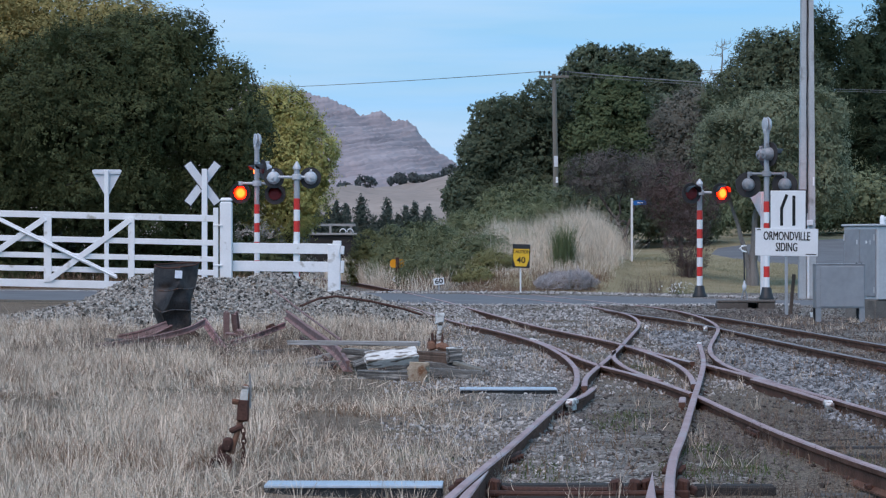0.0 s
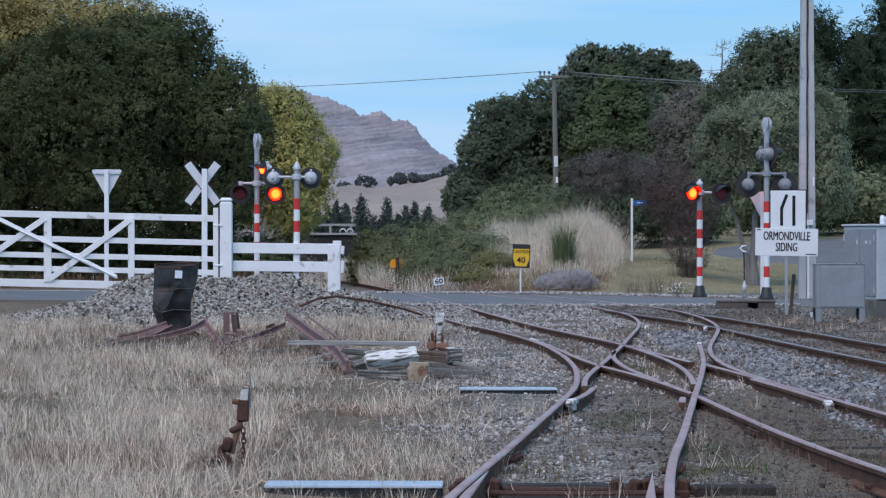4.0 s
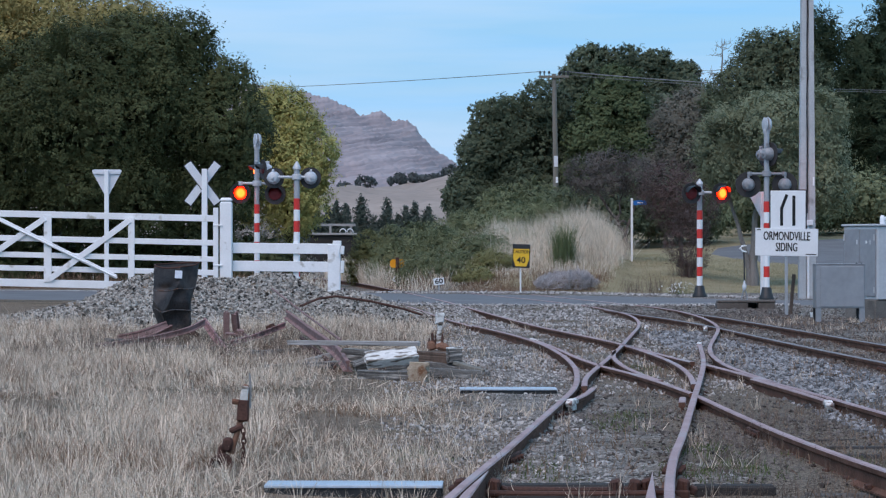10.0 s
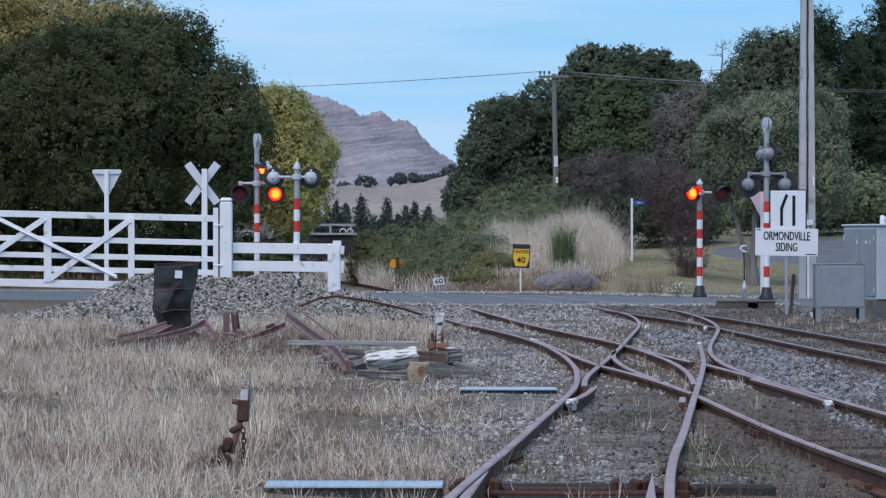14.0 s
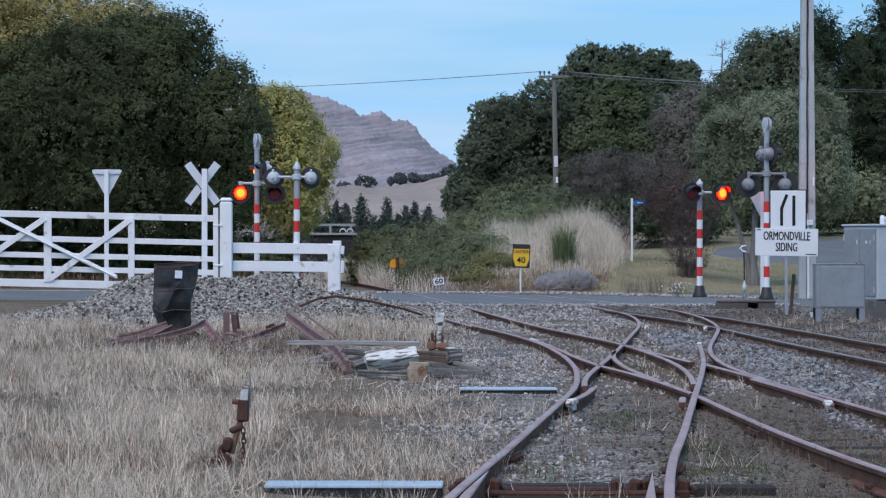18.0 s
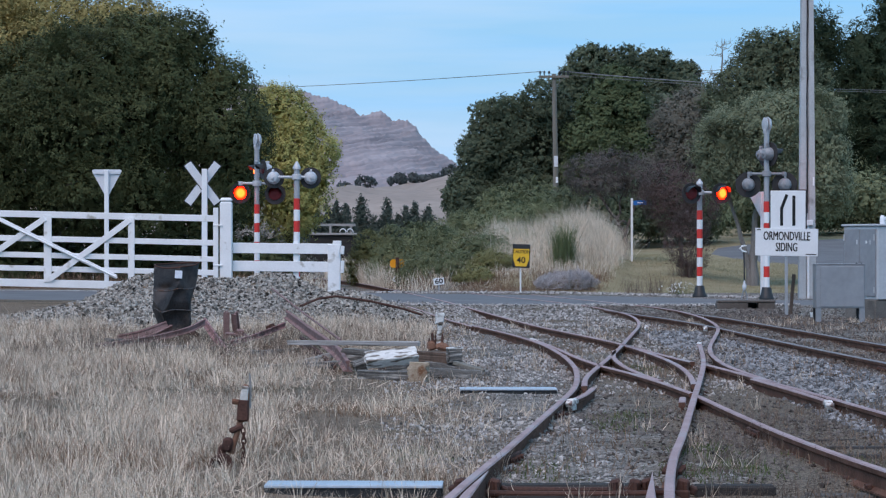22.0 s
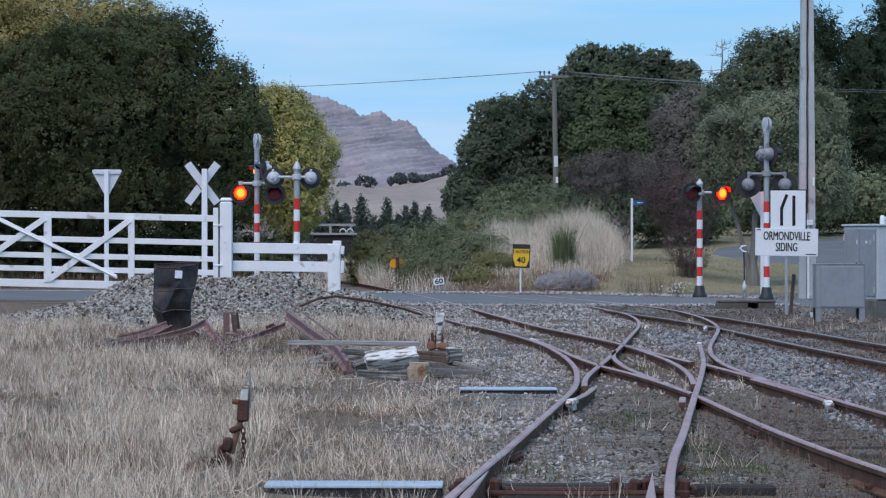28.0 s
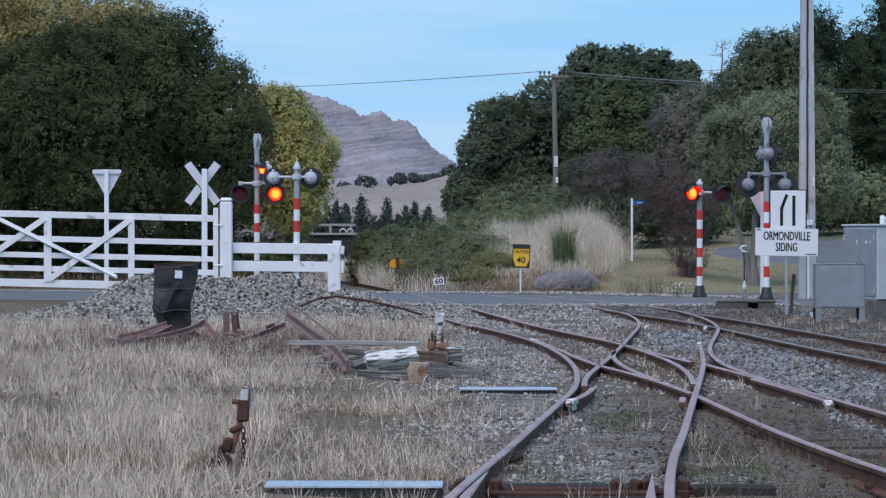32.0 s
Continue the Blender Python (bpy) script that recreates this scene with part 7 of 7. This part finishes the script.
# ---------------------------------------------------------------- ballast
def stones():
    rng = np.random.default_rng(41)
    n = 100000
    y = 13.5 + (68 - 13.5) * rng.uniform(0, 1, n) ** 0.8
    x = rng.uniform(-0.02, 0.155, n) * y
    keep = rng.uniform(0, 1, n) < (0.15 + 0.85 * smooth(0.25, 0.8, speckle(x, y * 0.5, 0.9))) * smooth(-0.9, 0.3, x) * (0.6 + 0.4 * smooth(15, 30, y))
    fresh = (x > 3.1) & (x < 4.7) & (y > 22) & (y < 50)
    keep |= fresh & (rng.uniform(0, 1, n) < 0.95)
    close = (y < 29) & (x > 1.1)
    keep &= ~close | (rng.uniform(0, 1, n) < 0.8)
    x, y, fresh, close = x[keep], y[keep], fresh[keep], close[keep]
    s = (0.010 + 0.030 * rng.uniform(0, 1, len(x)) ** 2) * (1 + 0.5 * fresh) * (0.7 + y / 90)
    pos = np.column_stack([x, y, land(x, y) + s * 0.12])
    sc = s[:, None] * rng.uniform(0.65, 1.3, (len(x), 3))
    tagged(scatter("ballast", STONE_V, STONE_F, pos, turns(rng, len(x)), sc, [STONE, STONE_FRESH, STONE_BROWN], slots=np.where(close & ~fresh | (x > np.interp(y, [18, 34.6, 46.8, 59.6, 70], [5.6, 4.65, 4.2, 3.4, 3.0])), 2, fresh.astype(int))), "loose grey ballast stones round the tracks", "ballast", kind="stuff")

    xs, ys = np.linspace(-9.2, 0.4, 97), np.linspace(49, 71, 89)
    mound = grid("heap_core", xs, ys, lambda a, b: np.where(heap(a, b) > 0.03, heap(a, b) + 0.03 * waves(a * 3, b * 3), -0.2), STONE_HEAP, "", "")
    h = thing("ballast_heap", pose(-4.0, 61.0, 0.0), "long heap of crushed grey ballast stone", "gravel heap")
    mound.parent = h
    mound.matrix_basis = pose(4.0, -61.0, 0.0)
    for k in ("label", "category", "kind"):
        if k in mound:
            del mound[k]
    n = 92000
    x, y = rng.uniform(-9.2, 0.4, n), rng.uniform(49, 64.5, n)
    keep = heap(x, y) > 0.04 + rng.uniform(-0.04, 0.05, n)
    x, y = x[keep], y[keep]
    s = 0.018 + 0.054 * rng.uniform(0, 1, len(x)) ** 2.2
    pos = np.column_stack([x + 4.0, y - 61.0, np.maximum(heap(x, y), land(x, y)) + 0.03 * waves(x * 3, y * 3) + s * rng.uniform(-0.25, 0.7, len(x))])
    sc = s[:, None] * rng.uniform(0.5, 1.4, (len(x), 3))
    ob = scatter("loose_stone_cover", STONE_V, STONE_F, pos, turns(rng, len(x)), sc, STONE_HEAP, h)
    ob["kind"] = "stuff"


stones()


# ---------------------------------------------------------------- scrap, timber and yard things
def drum():
    d = thing("oil_drum", pose(-4.10, 47.0, 0.10), "dented black steel oil drum with a faded sticker", "oil drum")
    seg, rings = 44, 52
    creases = [((-0.62, -0.76, 0.18), 0.305), ((0.30, -0.93, -0.22), 0.125), ((0.75, -0.62, 0.22), 0.40), ((-0.80, -0.35, -0.48), -0.01)]

    def crushed(t, z, extra=0.0):
        """A point of the drum's side, pressed flat where it was struck."""
        r = float(np.interp(z, [0, 0.3, 0.55, 0.8, 1.08], [0.34, 0.31, 0.30, 0.325, 0.375])) + extra
        for rib in (0.02, 0.37, 0.71):
            r += 0.016 * math.exp(-((z - rib) / 0.016) ** 2)
        p = Vector((r * math.cos(t), r * math.sin(t), z))
        for way, d in creases:
            w = Vector(way).normalized()
            over = w.dot(p) - d - extra
            if over > 0:
                p -= w * over * 0.9
        for t0, z0, depth, wide, tall in ((-2.2, 0.74, 0.07, 0.5, 0.07), (-1.05, 0.62, 0.05, 0.4, 0.10), (-1.75, 0.50, -0.03, 0.25, 0.12), (-1.2, 0.25, 0.045, 0.5, 0.12), (-2.3, 0.2, 0.03, 0.3, 0.1), (-1.4, 0.85, 0.03, 0.35, 0.05)):
            p.y += depth * math.exp(-((t - t0 + math.pi) % (2 * math.pi) - math.pi) ** 2 / wide ** 2 - (z - z0) ** 2 / tall ** 2)
        p.x += 0.13 * (z - 0.5) + 0.010 * math.sin(5 * t + 9 * z)
        p.z += 0.02 * math.sin(t + 1) * z
        return p

    g = Geo()
    vs = [tuple(crushed(2 * math.pi * a / seg, 1.08 * i / rings)) for i in range(rings + 1) for a in range(seg)]
    fs = [[i * seg + a, i * seg + (a + 1) % seg, (i + 1) * seg + (a + 1) % seg, (i + 1) * seg + a] for i in range(rings) for a in range(seg)]
    fs.append(list(range(seg)))
    g.add(vs, fs)
    part("shell", g, DRUM, d)
    for z in (0.37, 0.71):
        hoop = [tuple(crushed(math.pi * (1.02 + 0.96 * a / 30), z, 0.004)) for a in range(31)]
        part("rolling_hoop", Geo().tube(hoop, 0.008, 6), DRUM_WORN, d, "scuffed rolling hoop", smooth=True)
    rim = [tuple(crushed(2 * math.pi * a / 40, 1.08)) for a in range(41)]
    part("rolled_rim", Geo().tube(rim, 0.011, 6), RUST_DARK, d, "rusty rolled rim", smooth=True)
    spot = crushed(-1.62, 0.96, 0.004)
    part("sticker", Geo().box((0.11, 0.006, 0.12), bevel=0.002), CLEAR_FILM, d, "faded pale sticker", at=pose(spot.x, spot.y - 0.004, spot.z, -12, 3, 0))


drum()


def scrap_rail(pts, label, mat=RUST, tilt=0.0, size=0.72):
    """A length of bent scrap rail; pts are (x, y, z) along its foot."""
    mid = pts[len(pts) // 2]
    g, n = Geo(), len(RAIL_PROFILE)
    line = [Vector(p) for p in pts]
    fine = []
    p = [line[0] * 2 - line[1]] + line + [line[-1] * 2 - line[-2]]
    for i in range(1, len(p) - 2):
        a, b, c, d = p[i - 1:i + 3]
        for k in range(8):
            t = k / 8
            fine.append(0.5 * ((2 * b) + (c - a) * t + (2 * a - 5 * b + 4 * c - d) * t * t + (3 * b - a - 3 * c + d) * t ** 3))
    fine.append(line[-1])
    vs = []
    for i, q in enumerate(fine):
        d = (fine[min(i + 1, len(fine) - 1)] - fine[max(i - 1, 0)]).normalized()
        s = d.cross(Vector((0, 0, 1))).normalized()
        u = s.cross(d)
        ca, sa = math.cos(radians(tilt)), math.sin(radians(tilt))
        s2, u2 = s * ca + u * sa, u * ca - s * sa
        for a, z in RAIL_PROFILE:
            vs.append(tuple(q + (s2 * a + u2 * z) * size - Vector(mid)))
    g.add(vs, [])
    for i in range(len(fine) - 1):
        for k in range(n):
            j = (k + 1) % n
            g.f.append([i * n + k, i * n + j, (i + 1) * n + j, (i + 1) * n + k])
            g.s.append(0)
    for b in (0, (len(fine) - 1) * n):
        g.f.append(list(range(b, b + n)))
        g.s.append(0)
    ob = part("scrap_rail", g, mat)
    ob.matrix_basis = pose(*mid)
    return tagged(ob, label, "scrap rail", "scrap rails in the grass")


def scrap():
    scrap_rail([(-4.96, 41.0, 0.03), (-4.38, 42.0, 0.09), (-4.02, 43.0, 0.13), (-3.59, 43.5, 0.23), (-3.37, 44.0, 0.34)], "bent rusty rail lying in dry grass", size=0.55)
    scrap_rail([(-3.39, 41.0, 0.0), (-3.01, 42.0, 0.06), (-2.58, 43.0, 0.17), (-2.24, 44.0, 0.30)], "faded red bent rail lying across others", RUST_PINK, size=0.5)
    scrap_rail([(-3.47, 45.0, 0.33), (-3.12, 42.5, 0.16), (-2.76, 40.0, 0.0)], "faded red rail leaning over the scrap", RUST_PINK, tilt=15, size=0.6)
    scrap_rail([(-3.11, 44.6, 0.06), (-3.10, 44.5, 0.50)], "upright rusty rail offcut", tilt=0)
    scrap_rail([(-2.97, 44.7, 0.06), (-3.00, 44.5, 0.47)], "upright rusty rail offcut", tilt=20)
    scrap_rail([(-4.62, 44.4, 0.08), (-4.3, 44.6, 0.15), (-3.97, 45.0, 0.27)], "short rusty rail piece beside the drum", tilt=30)
    scrap_rail([(-4.35, 43.8, 0.05), (-4.1, 44.0, 0.12), (-3.85, 44.2, 0.24)], "short rusty rail piece beside the drum", tilt=-20)
    scrap_rail([(-1.02, 33.3, 0.10), (-1.24, 36.0, 0.18), (-1.75, 41.0, 0.26), (-2.36, 47.0, 0.36)], "long rusty rail resting against the ballast heap", size=0.82)
    scrap_rail([(-1.18, 33.9, 0.04), (-1.5, 37.5, 0.08), (-1.9, 41.5, 0.14)], "second rusty rail lying beside the long one", RUST_DARK)
    strip = part("metal_strip", Geo().tube([(-2.86, 52.0, 0.74), (-2.0, 44.0, 0.52), (-1.22, 37.0, 0.33)], 0.014, 6), RUST, smooth=True)
    tagged(strip, "thin rusty metal strip leaning on the heap", "scrap strip")
    # thin bent rod across the heap
    rod = part("bent_rod", Geo().tube([(-2.5, 54.6, 0.40), (-2.2, 55.0, 0.52), (-1.9, 55.2, 0.56), (-1.3, 55.4, 0.47), (-0.7, 55.5, 0.33), (-0.36, 55.5, 0.22)], 0.022, 8), RUST_DARK, smooth=True)
    tagged(rod, "long bent rusty rod lying over the ballast heap", "scrap rod")

    # timber pile
    def timber(name, size, at, rot, mat, label, chips=0.0, seed=1):
        rng = random.Random(seed)
        bm = bmesh.new()
        bmesh.ops.create_cube(bm, size=1)
        bmesh.ops.subdivide_edges(bm, edges=bm.edges[:], cuts=9, use_grid_fill=True)
        for v in bm.verts:
            at_edge = sum(abs(c) > 0.49 for c in v.co)
            tip = abs(v.co.x) > 0.49
            v.co = Vector((v.co.x * size[0], v.co.y * size[1], v.co.z * size[2]))
            ragged = noise.noise(v.co * 14 + Vector((seed * 3.1, 0, 0)))
            # splits along the grain: the same groove from end to end, deeper here and there
            grain = noise.noise(Vector((v.co.x * 2.5, v.co.y * 60, v.co.z * 60 + seed * 7.7)))
            if at_edge >= 2:
                nick = max(0.0, ragged + 0.25) * chips * 1.6
                v.co.y *= 1 - nick / size[1]
                v.co.z *= 1 - nick / size[2]
            if tip:
                v.co.x *= 1 - (rng.uniform(0, 1) * 0.9 + ragged + grain) * chips * 2.2 / size[0]
            groove = max(0.0, grain) * chips * 1.5
            v.co.y *= 1 - groove / size[1]
            v.co.z *= 1 - groove / size[2]
        me = bpy.data.meshes.new(name)
        bm.to_mesh(me)
        bm.free()
        me.materials.append(mat)
        ob = new(name, me)
        ob.matrix_basis = pose(*at, *rot)
        return tagged(ob, label, "timber", "old timbers in the pile")

    timber("plank", (1.45, 0.16, 0.05), (-0.98, 34.0, 0.385), (0, 0.4, -4), TIMBER_GREY, "long silver-grey weathered plank", 0.012, 1)
    timber("timber_beam", (0.56, 0.17, 0.11), (-0.55, 33.0, 0.265), (38, -6, 10), TIMBER_WHITE, "broken beam with peeling white paint", 0.012, 2)
    timber("timber_beam", (0.26, 0.12, 0.10), (-0.84, 33.2, 0.19), (20, -18, 24), TIMBER_OLD, "splintered dark beam end", 0.03, 3)
    timber("timber_beam", (0.60, 0.2, 0.14), (-0.60, 32.6, 0.07), (0, 2, 3), TIMBER_OLD, "dark old sleeper length under the pile", 0.016, 4)
    timber("timber_block", (0.20, 0.2, 0.24), (-0.25, 32.2, 0.125), (0, 2, -8), TIMBER_RUSTY, "rust-stained timber block end", 0.022, 5)
    timber("timber_beam", (0.62, 0.22, 0.15), (0.10, 32.8, 0.075), (0, 3, 2), TIMBER_OLD, "dark weathered sleeper end", 0.016, 6)
    timber("timber_beam", (0.50, 0.2, 0.13), (-0.10, 33.6, 0.24), (0, 3, -5), TIMBER_BROWN, "brown beam with iron fittings", 0.016, 7)
    timber("timber_block", (0.16, 0.18, 0.15), (0.12, 33.4, 0.27), (0, -4, 10), TIMBER_OLD, "dark timber block with chipped white top", 0.016, 8)
    timber("timber_beam", (0.9, 0.16, 0.10), (-1.55, 34.6, 0.10), (0, -3, 4), TIMBER_OLD, "grey timber half buried in grass", 0.016, 9)
    timber("timber_beam", (0.7, 0.2, 0.12), (0.15, 33.4, 0.10), (0, 9, -14), TIMBER_OLD, "dark sloping timber in the pile", 0.016, 10)
    timber("timber_beam", (0.75, 0.2, 0.13), (-0.75, 34.6, 0.22), (0, 4, -10), TIMBER_OLD, "dark timber behind the broken beam", 0.016, 12)
    timber("timber_beam", (0.5, 0.2, 0.14), (-0.45, 33.5, 0.10), (0, -2, 30), TIMBER_OLD, "dark short timber inside the pile", 0.016, 13)
    timber("timber_beam", (1.3, 0.2, 0.12), (-3.15, 41.2, 0.06), (0, 2, 6), TIMBER_OLD, "dark rotten sleeper among the scrap rails", 0.02, 16)
    timber("timber_beam", (1.0, 0.18, 0.10), (-2.35, 40.0, 0.06), (0, -3, -8), TIMBER_OLD, "dark rotten sleeper among the scrap rails", 0.02, 17)
    timber("timber_beam", (0.9, 0.2, 0.13), (-4.25, 43.4, 0.07), (0, 4, 14), TIMBER_OLD, "dark rotten sleeper among the scrap rails", 0.02, 18)
    timber("timber_beam", (0.8, 0.2, 0.12), (-2.9, 44.0, 0.10), (0, -6, -20), TIMBER_OLD, "dark rotten sleeper among the scrap rails", 0.02, 19)
    timber("timber_beam", (0.5, 0.12, 0.07), (-1.5, 36.4, 0.12), (0, -14, 10), TIMBER_GREY, "pale split timber in the grass", 0.02, 20)
    timber("timber_board", (0.34, 0.12, 0.035), (0.28, 33.0, 0.165), (0, 14, -20), TIMBER_POLE, "loose grey board on the sleeper end", 0.006, 14)
    timber("timber_block", (0.17, 0.17, 0.02), (0.12, 33.4, 0.352), (0, -4, 10), TIMBER_WHITE, "chipped white board scrap on the block", 0.01, 15)
    for k, (x, y, a) in enumerate(((-4.55, 44.9, 20), (-4.25, 45.3, -30), (-3.62, 44.6, 50), (-2.9, 43.6, 10), (-2.5, 44.6, -40))):
        ob = part("scrap_plate", Geo().box((0.30, 0.10, 0.025), bevel=0.004).box((0.10, 0.10, 0.06), (0.05, 0, 0.04), bevel=0.008), RUST if k % 2 else RUST_DARK)
        ob.matrix_basis = pose(x, y, 0.12 + 0.03 * k, 12, a * 0.5, a)
        tagged(ob, "small rusty plate among the scrap rails", "scrap plate", "scrap plates in the grass")
    s = thing("point_lever_stub", pose(-0.06, 34.4, 0.0), "broken rusty lever base with white flaked stub", "lever")
    part("casting", Geo().box((0.20, 0.18, 0.09), (0.06, -0.02, 0.335), (0, 14, 6), bevel=0.03, taper=0.55).box((0.10, 0.14, 0.10), (-0.07, 0.02, 0.35), (6, -12, 10), bevel=0.02, taper=0.7), RUST_ORANGE, s)
    part("lugs", Geo().box((0.04, 0.08, 0.14), (-0.055, 0.03, 0.42), (0, -5, 0), bevel=0.010, taper=0.7).box((0.035, 0.08, 0.12), (0.045, 0.03, 0.42), (0, 7, 0), bevel=0.010, taper=0.7), RUST_DARK, s, "dark rusted lugs")
    part("support", Geo().box((0.22, 0.2, 0.30), (0, 0, 0.14), bevel=0.01), TIMBER_BROWN, s)
    for k, (x, h) in enumerate(((-0.10, 0.49), (-0.03, 0.52), (0.05, 0.50))):
        part("bolt", Geo().tube([(x, 0, 0.34), (x + 0.01, 0, h - 0.06)], 0.010, 6), RUST_DARK, s)
    part("stem", Geo().box((0.06, 0.05, 0.24), (0.02, 0.02, 0.48), (0, 4, 0), bevel=0.008, taper=0.8), TIMBER_WHITE, s, "flaked white stem")
    part("stub", Geo().box((0.085, 0.085, 0.135), (0.022, 0.02, 0.645), (0, 6, 12), bevel=0.01), TIMBER_WHITE, s, "flaked white stub")


scrap()


def cover(at, length, turn, label):
    """A ribbed pressed-steel channel cover on a timber base."""
    c = thing("channel_cover", at @ pose(0, 0, 0, 0, 0, turn), label, "channel cover", "steel channel covers")
    part("base", Geo().box((length, 0.30, 0.06), (0, 0, 0.03), bevel=0.008), BLACK, c, "dark base")
    part("sheet", Geo().box((length, 0.32, 0.012), (0, 0, 0.070), bevel=0.003), GALV_SKY, c)
    n = int(length / 0.017)
    rib = Geo().box((0.011, 0.318, 0.002), bevel=0.0008).mesh("rib", GALV_SKY)
    for k in range(n):
        ob = new("rib", rib)
        ob.parent = c
        ob.matrix_basis = pose(-length / 2 + (k + 0.5) * length / n, 0, 0.0768)
    part("lip", Geo().box((length, 0.006, 0.014), (0, -0.163, 0.066), bevel=0.002), GALV_SKY, c)


cover(pose(-0.50, 17.55, 0.03), 1.0, -1.0, "pale ribbed steel channel cover, tinted sky blue, in the grass")
cover(pose(0.62, 29.6, 0.02), 0.92, 1.0, "pale ribbed steel channel cover, tinted sky blue, on ballast")


def lever():
    s = thing("switch_lever", pose(-1.36, 19.4, -0.01), "rusty weighted switch lever with a hanging chain", "switch lever")
    part("bracket", Geo().lathe([(0.02, -0.035), (0.055, -0.035), (0.065, 0.0), (0.055, 0.035), (0.02, 0.035)], 12, m=pose(-0.012, -0.02, 0.10, 90, 0, 20)).box((0.065, 0.07, 0.09), (0.015, -0.01, 0.215), (0, 10, 0), bevel=0.015).box((0.05, 0.05, 0.14), (-0.03, 0.03, 0.14), (0, 14, 0), bevel=0.012), RUST_DARK, s, smooth=True)
    part("ring", Geo().lathe([(0.03, -0.015), (0.05, -0.012), (0.05, 0.012), (0.03, 0.015), (0.03, -0.015)], 14, m=pose(-0.045, -0.07, 0.10, 90, 0, 0)), RUST_DARK, s, smooth=True)
    part("shaft", Geo().tube([(0.035, 0, 0.16), (0.07, 0, 0.27), (0.105, 0, 0.40)], [0.02, 0.018, 0.018], 8), RUST_ORANGE, s, smooth=True)
    part("counterweight", Geo().box((0.076, 0.07, 0.14), (0.112, 0, 0.43), (0, 3, 0), bevel=0.01, taper=0.9), RUST_DARK, s, "rusty weight block")
    part("neck", Geo().box((0.056, 0.05, 0.10), (0.125, 0, 0.54), (0, 4, 0), bevel=0.01, taper=0.75), RUST_ORANGE, s)
    part("painted_top", Geo().box((0.054, 0.014, 0.105), (0.122, -0.024, 0.53), (6, 8, 0), bevel=0.005, taper=0.75), TIMBER_WHITE, s, "flaking white paint")
    part("handle", Geo().tube([(0.15, 0.02, 0.44), (0.155, 0.02, 0.58), (0.152, 0.02, 0.66)], [0.011, 0.009, 0.005], 8), TIMBER_GREY, s, "grey worn handle", smooth=True)
    part("pin", Geo().tube([(0.045, -0.02, 0.485), (0.085, -0.02, 0.482)], 0.018, 8), RUST_ORANGE, s, smooth=True)
    part("clamp", Geo().box((0.09, 0.06, 0.035), (0.07, 0, 0.315), (0, -24, 10), bevel=0.01), RUST_DARK, s)
    for k in range(9):
        z = 0.30 - k * 0.03
        ring = [(0.013 * math.cos(t * math.pi / 5), 0, 0.022 * math.sin(t * math.pi / 5)) for t in range(11)]
        part("chain_link", Geo().tube(ring, 0.005, 5, cap=False), RUST_DARK, s, smooth=True, at=pose(0.115 + 0.003 * math.sin(k), -0.03, z, 0, 0, 90 * (k % 2) + 25))
    part("hook", Geo().lathe([(0.012, -0.008), (0.03, -0.006), (0.03, 0.006), (0.012, 0.008), (0.012, -0.008)], 10, m=pose(0.115, -0.03, 0.02, 90, 0, 30)), RUST_DARK, s, smooth=True)


lever()


def yard_fence():
    s = thing("loading_bank", pose(-4.6, 130.0, 0.6), "weathered white-railed timber loading bank far down the track", "fence")
    part("bank_wall", Geo().box((1.9, 0.5, 1.32), (0, 0.05, 0.66), bevel=0.02), TAR_TIMBER, s, "dark timber face")
    part("deck", Geo().box((2.0, 0.6, 0.10), (0, 0, 1.37), bevel=0.015), TIMBER_GREY, s)
    part("handrail", Geo().box((1.9, 0.06, 0.10), (0, -0.2, 1.75), bevel=0.008), TIMBER_GREY, s)
    for x in (-0.85, -0.1, 0.75):
        part("post", Geo().box((0.09, 0.08, 0.40), (x, -0.2, 1.58), bevel=0.008), TIMBER_GREY, s)
    for x in (0.42, 0.72):
        arc = [(x + 0.13 * math.cos(math.pi * k / 8), -0.27, 1.44 + 0.15 * math.sin(math.pi * k / 8)) for k in range(9)]
        part("hoop", Geo().tube(arc, 0.022, 6), SIGN_WHITE, s, "white bent hoop", smooth=True)


yard_fence()


# ---------------------------------------------------------------- the flashing
def motions():
    """Each roundel turns its glowing face to the front and back again, the two sides in turn."""
    period, first, share = 0.7178, 0.08, 0.525

    def rows(on_at, length):
        face = [pose(0, y, 0, 0, 0, a) for a, y in ((182, 0.126), (98, 0.17), (13, 0.126))]
        steps = [(on_at + k * period, on_at + k * period + length) for k in range(-1, 46)]
        out = [(0.0, face[2] if any(a <= 0.0 < b for a, b in steps) else face[0])]
        for a, b in steps:
            for t, seq in ((a - 2 / 30, face), (b - 0.01, face[::-1])):
                start = round(t * 30)
                if (start + 1) % 30 == 0:
                    start += 1 if seq is face else -1
                for k in range(3):
                    when = (start + k) / 30
                    if 0.02 < when < 31.98:
                        out.append((when, seq[k]))
        out.append((32.0, face[2] if any(a <= 32.0 < b for a, b in steps) else face[0]))
        return out

    on_b = rows(first, share * period)
    on_a = rows(first + share * period, (1 - share) * period)
    for ob in FLASH_A:
        walk(ob, on_a)
    for ob in FLASH_B:
        walk(ob, on_b)
    # a light breeze moves each bough a little on its own
    for k, ob in enumerate(SWAYING):
        walk(ob, [(t, pose(0, 0, 0, 0.16 * math.sin(1.9 * t + 1.7 * k), 0.26 * math.sin(1.3 * t + 2.1 * k) + 0.10 * math.sin(2.7 * t + k), 0)) for t in range(33)])


motions()
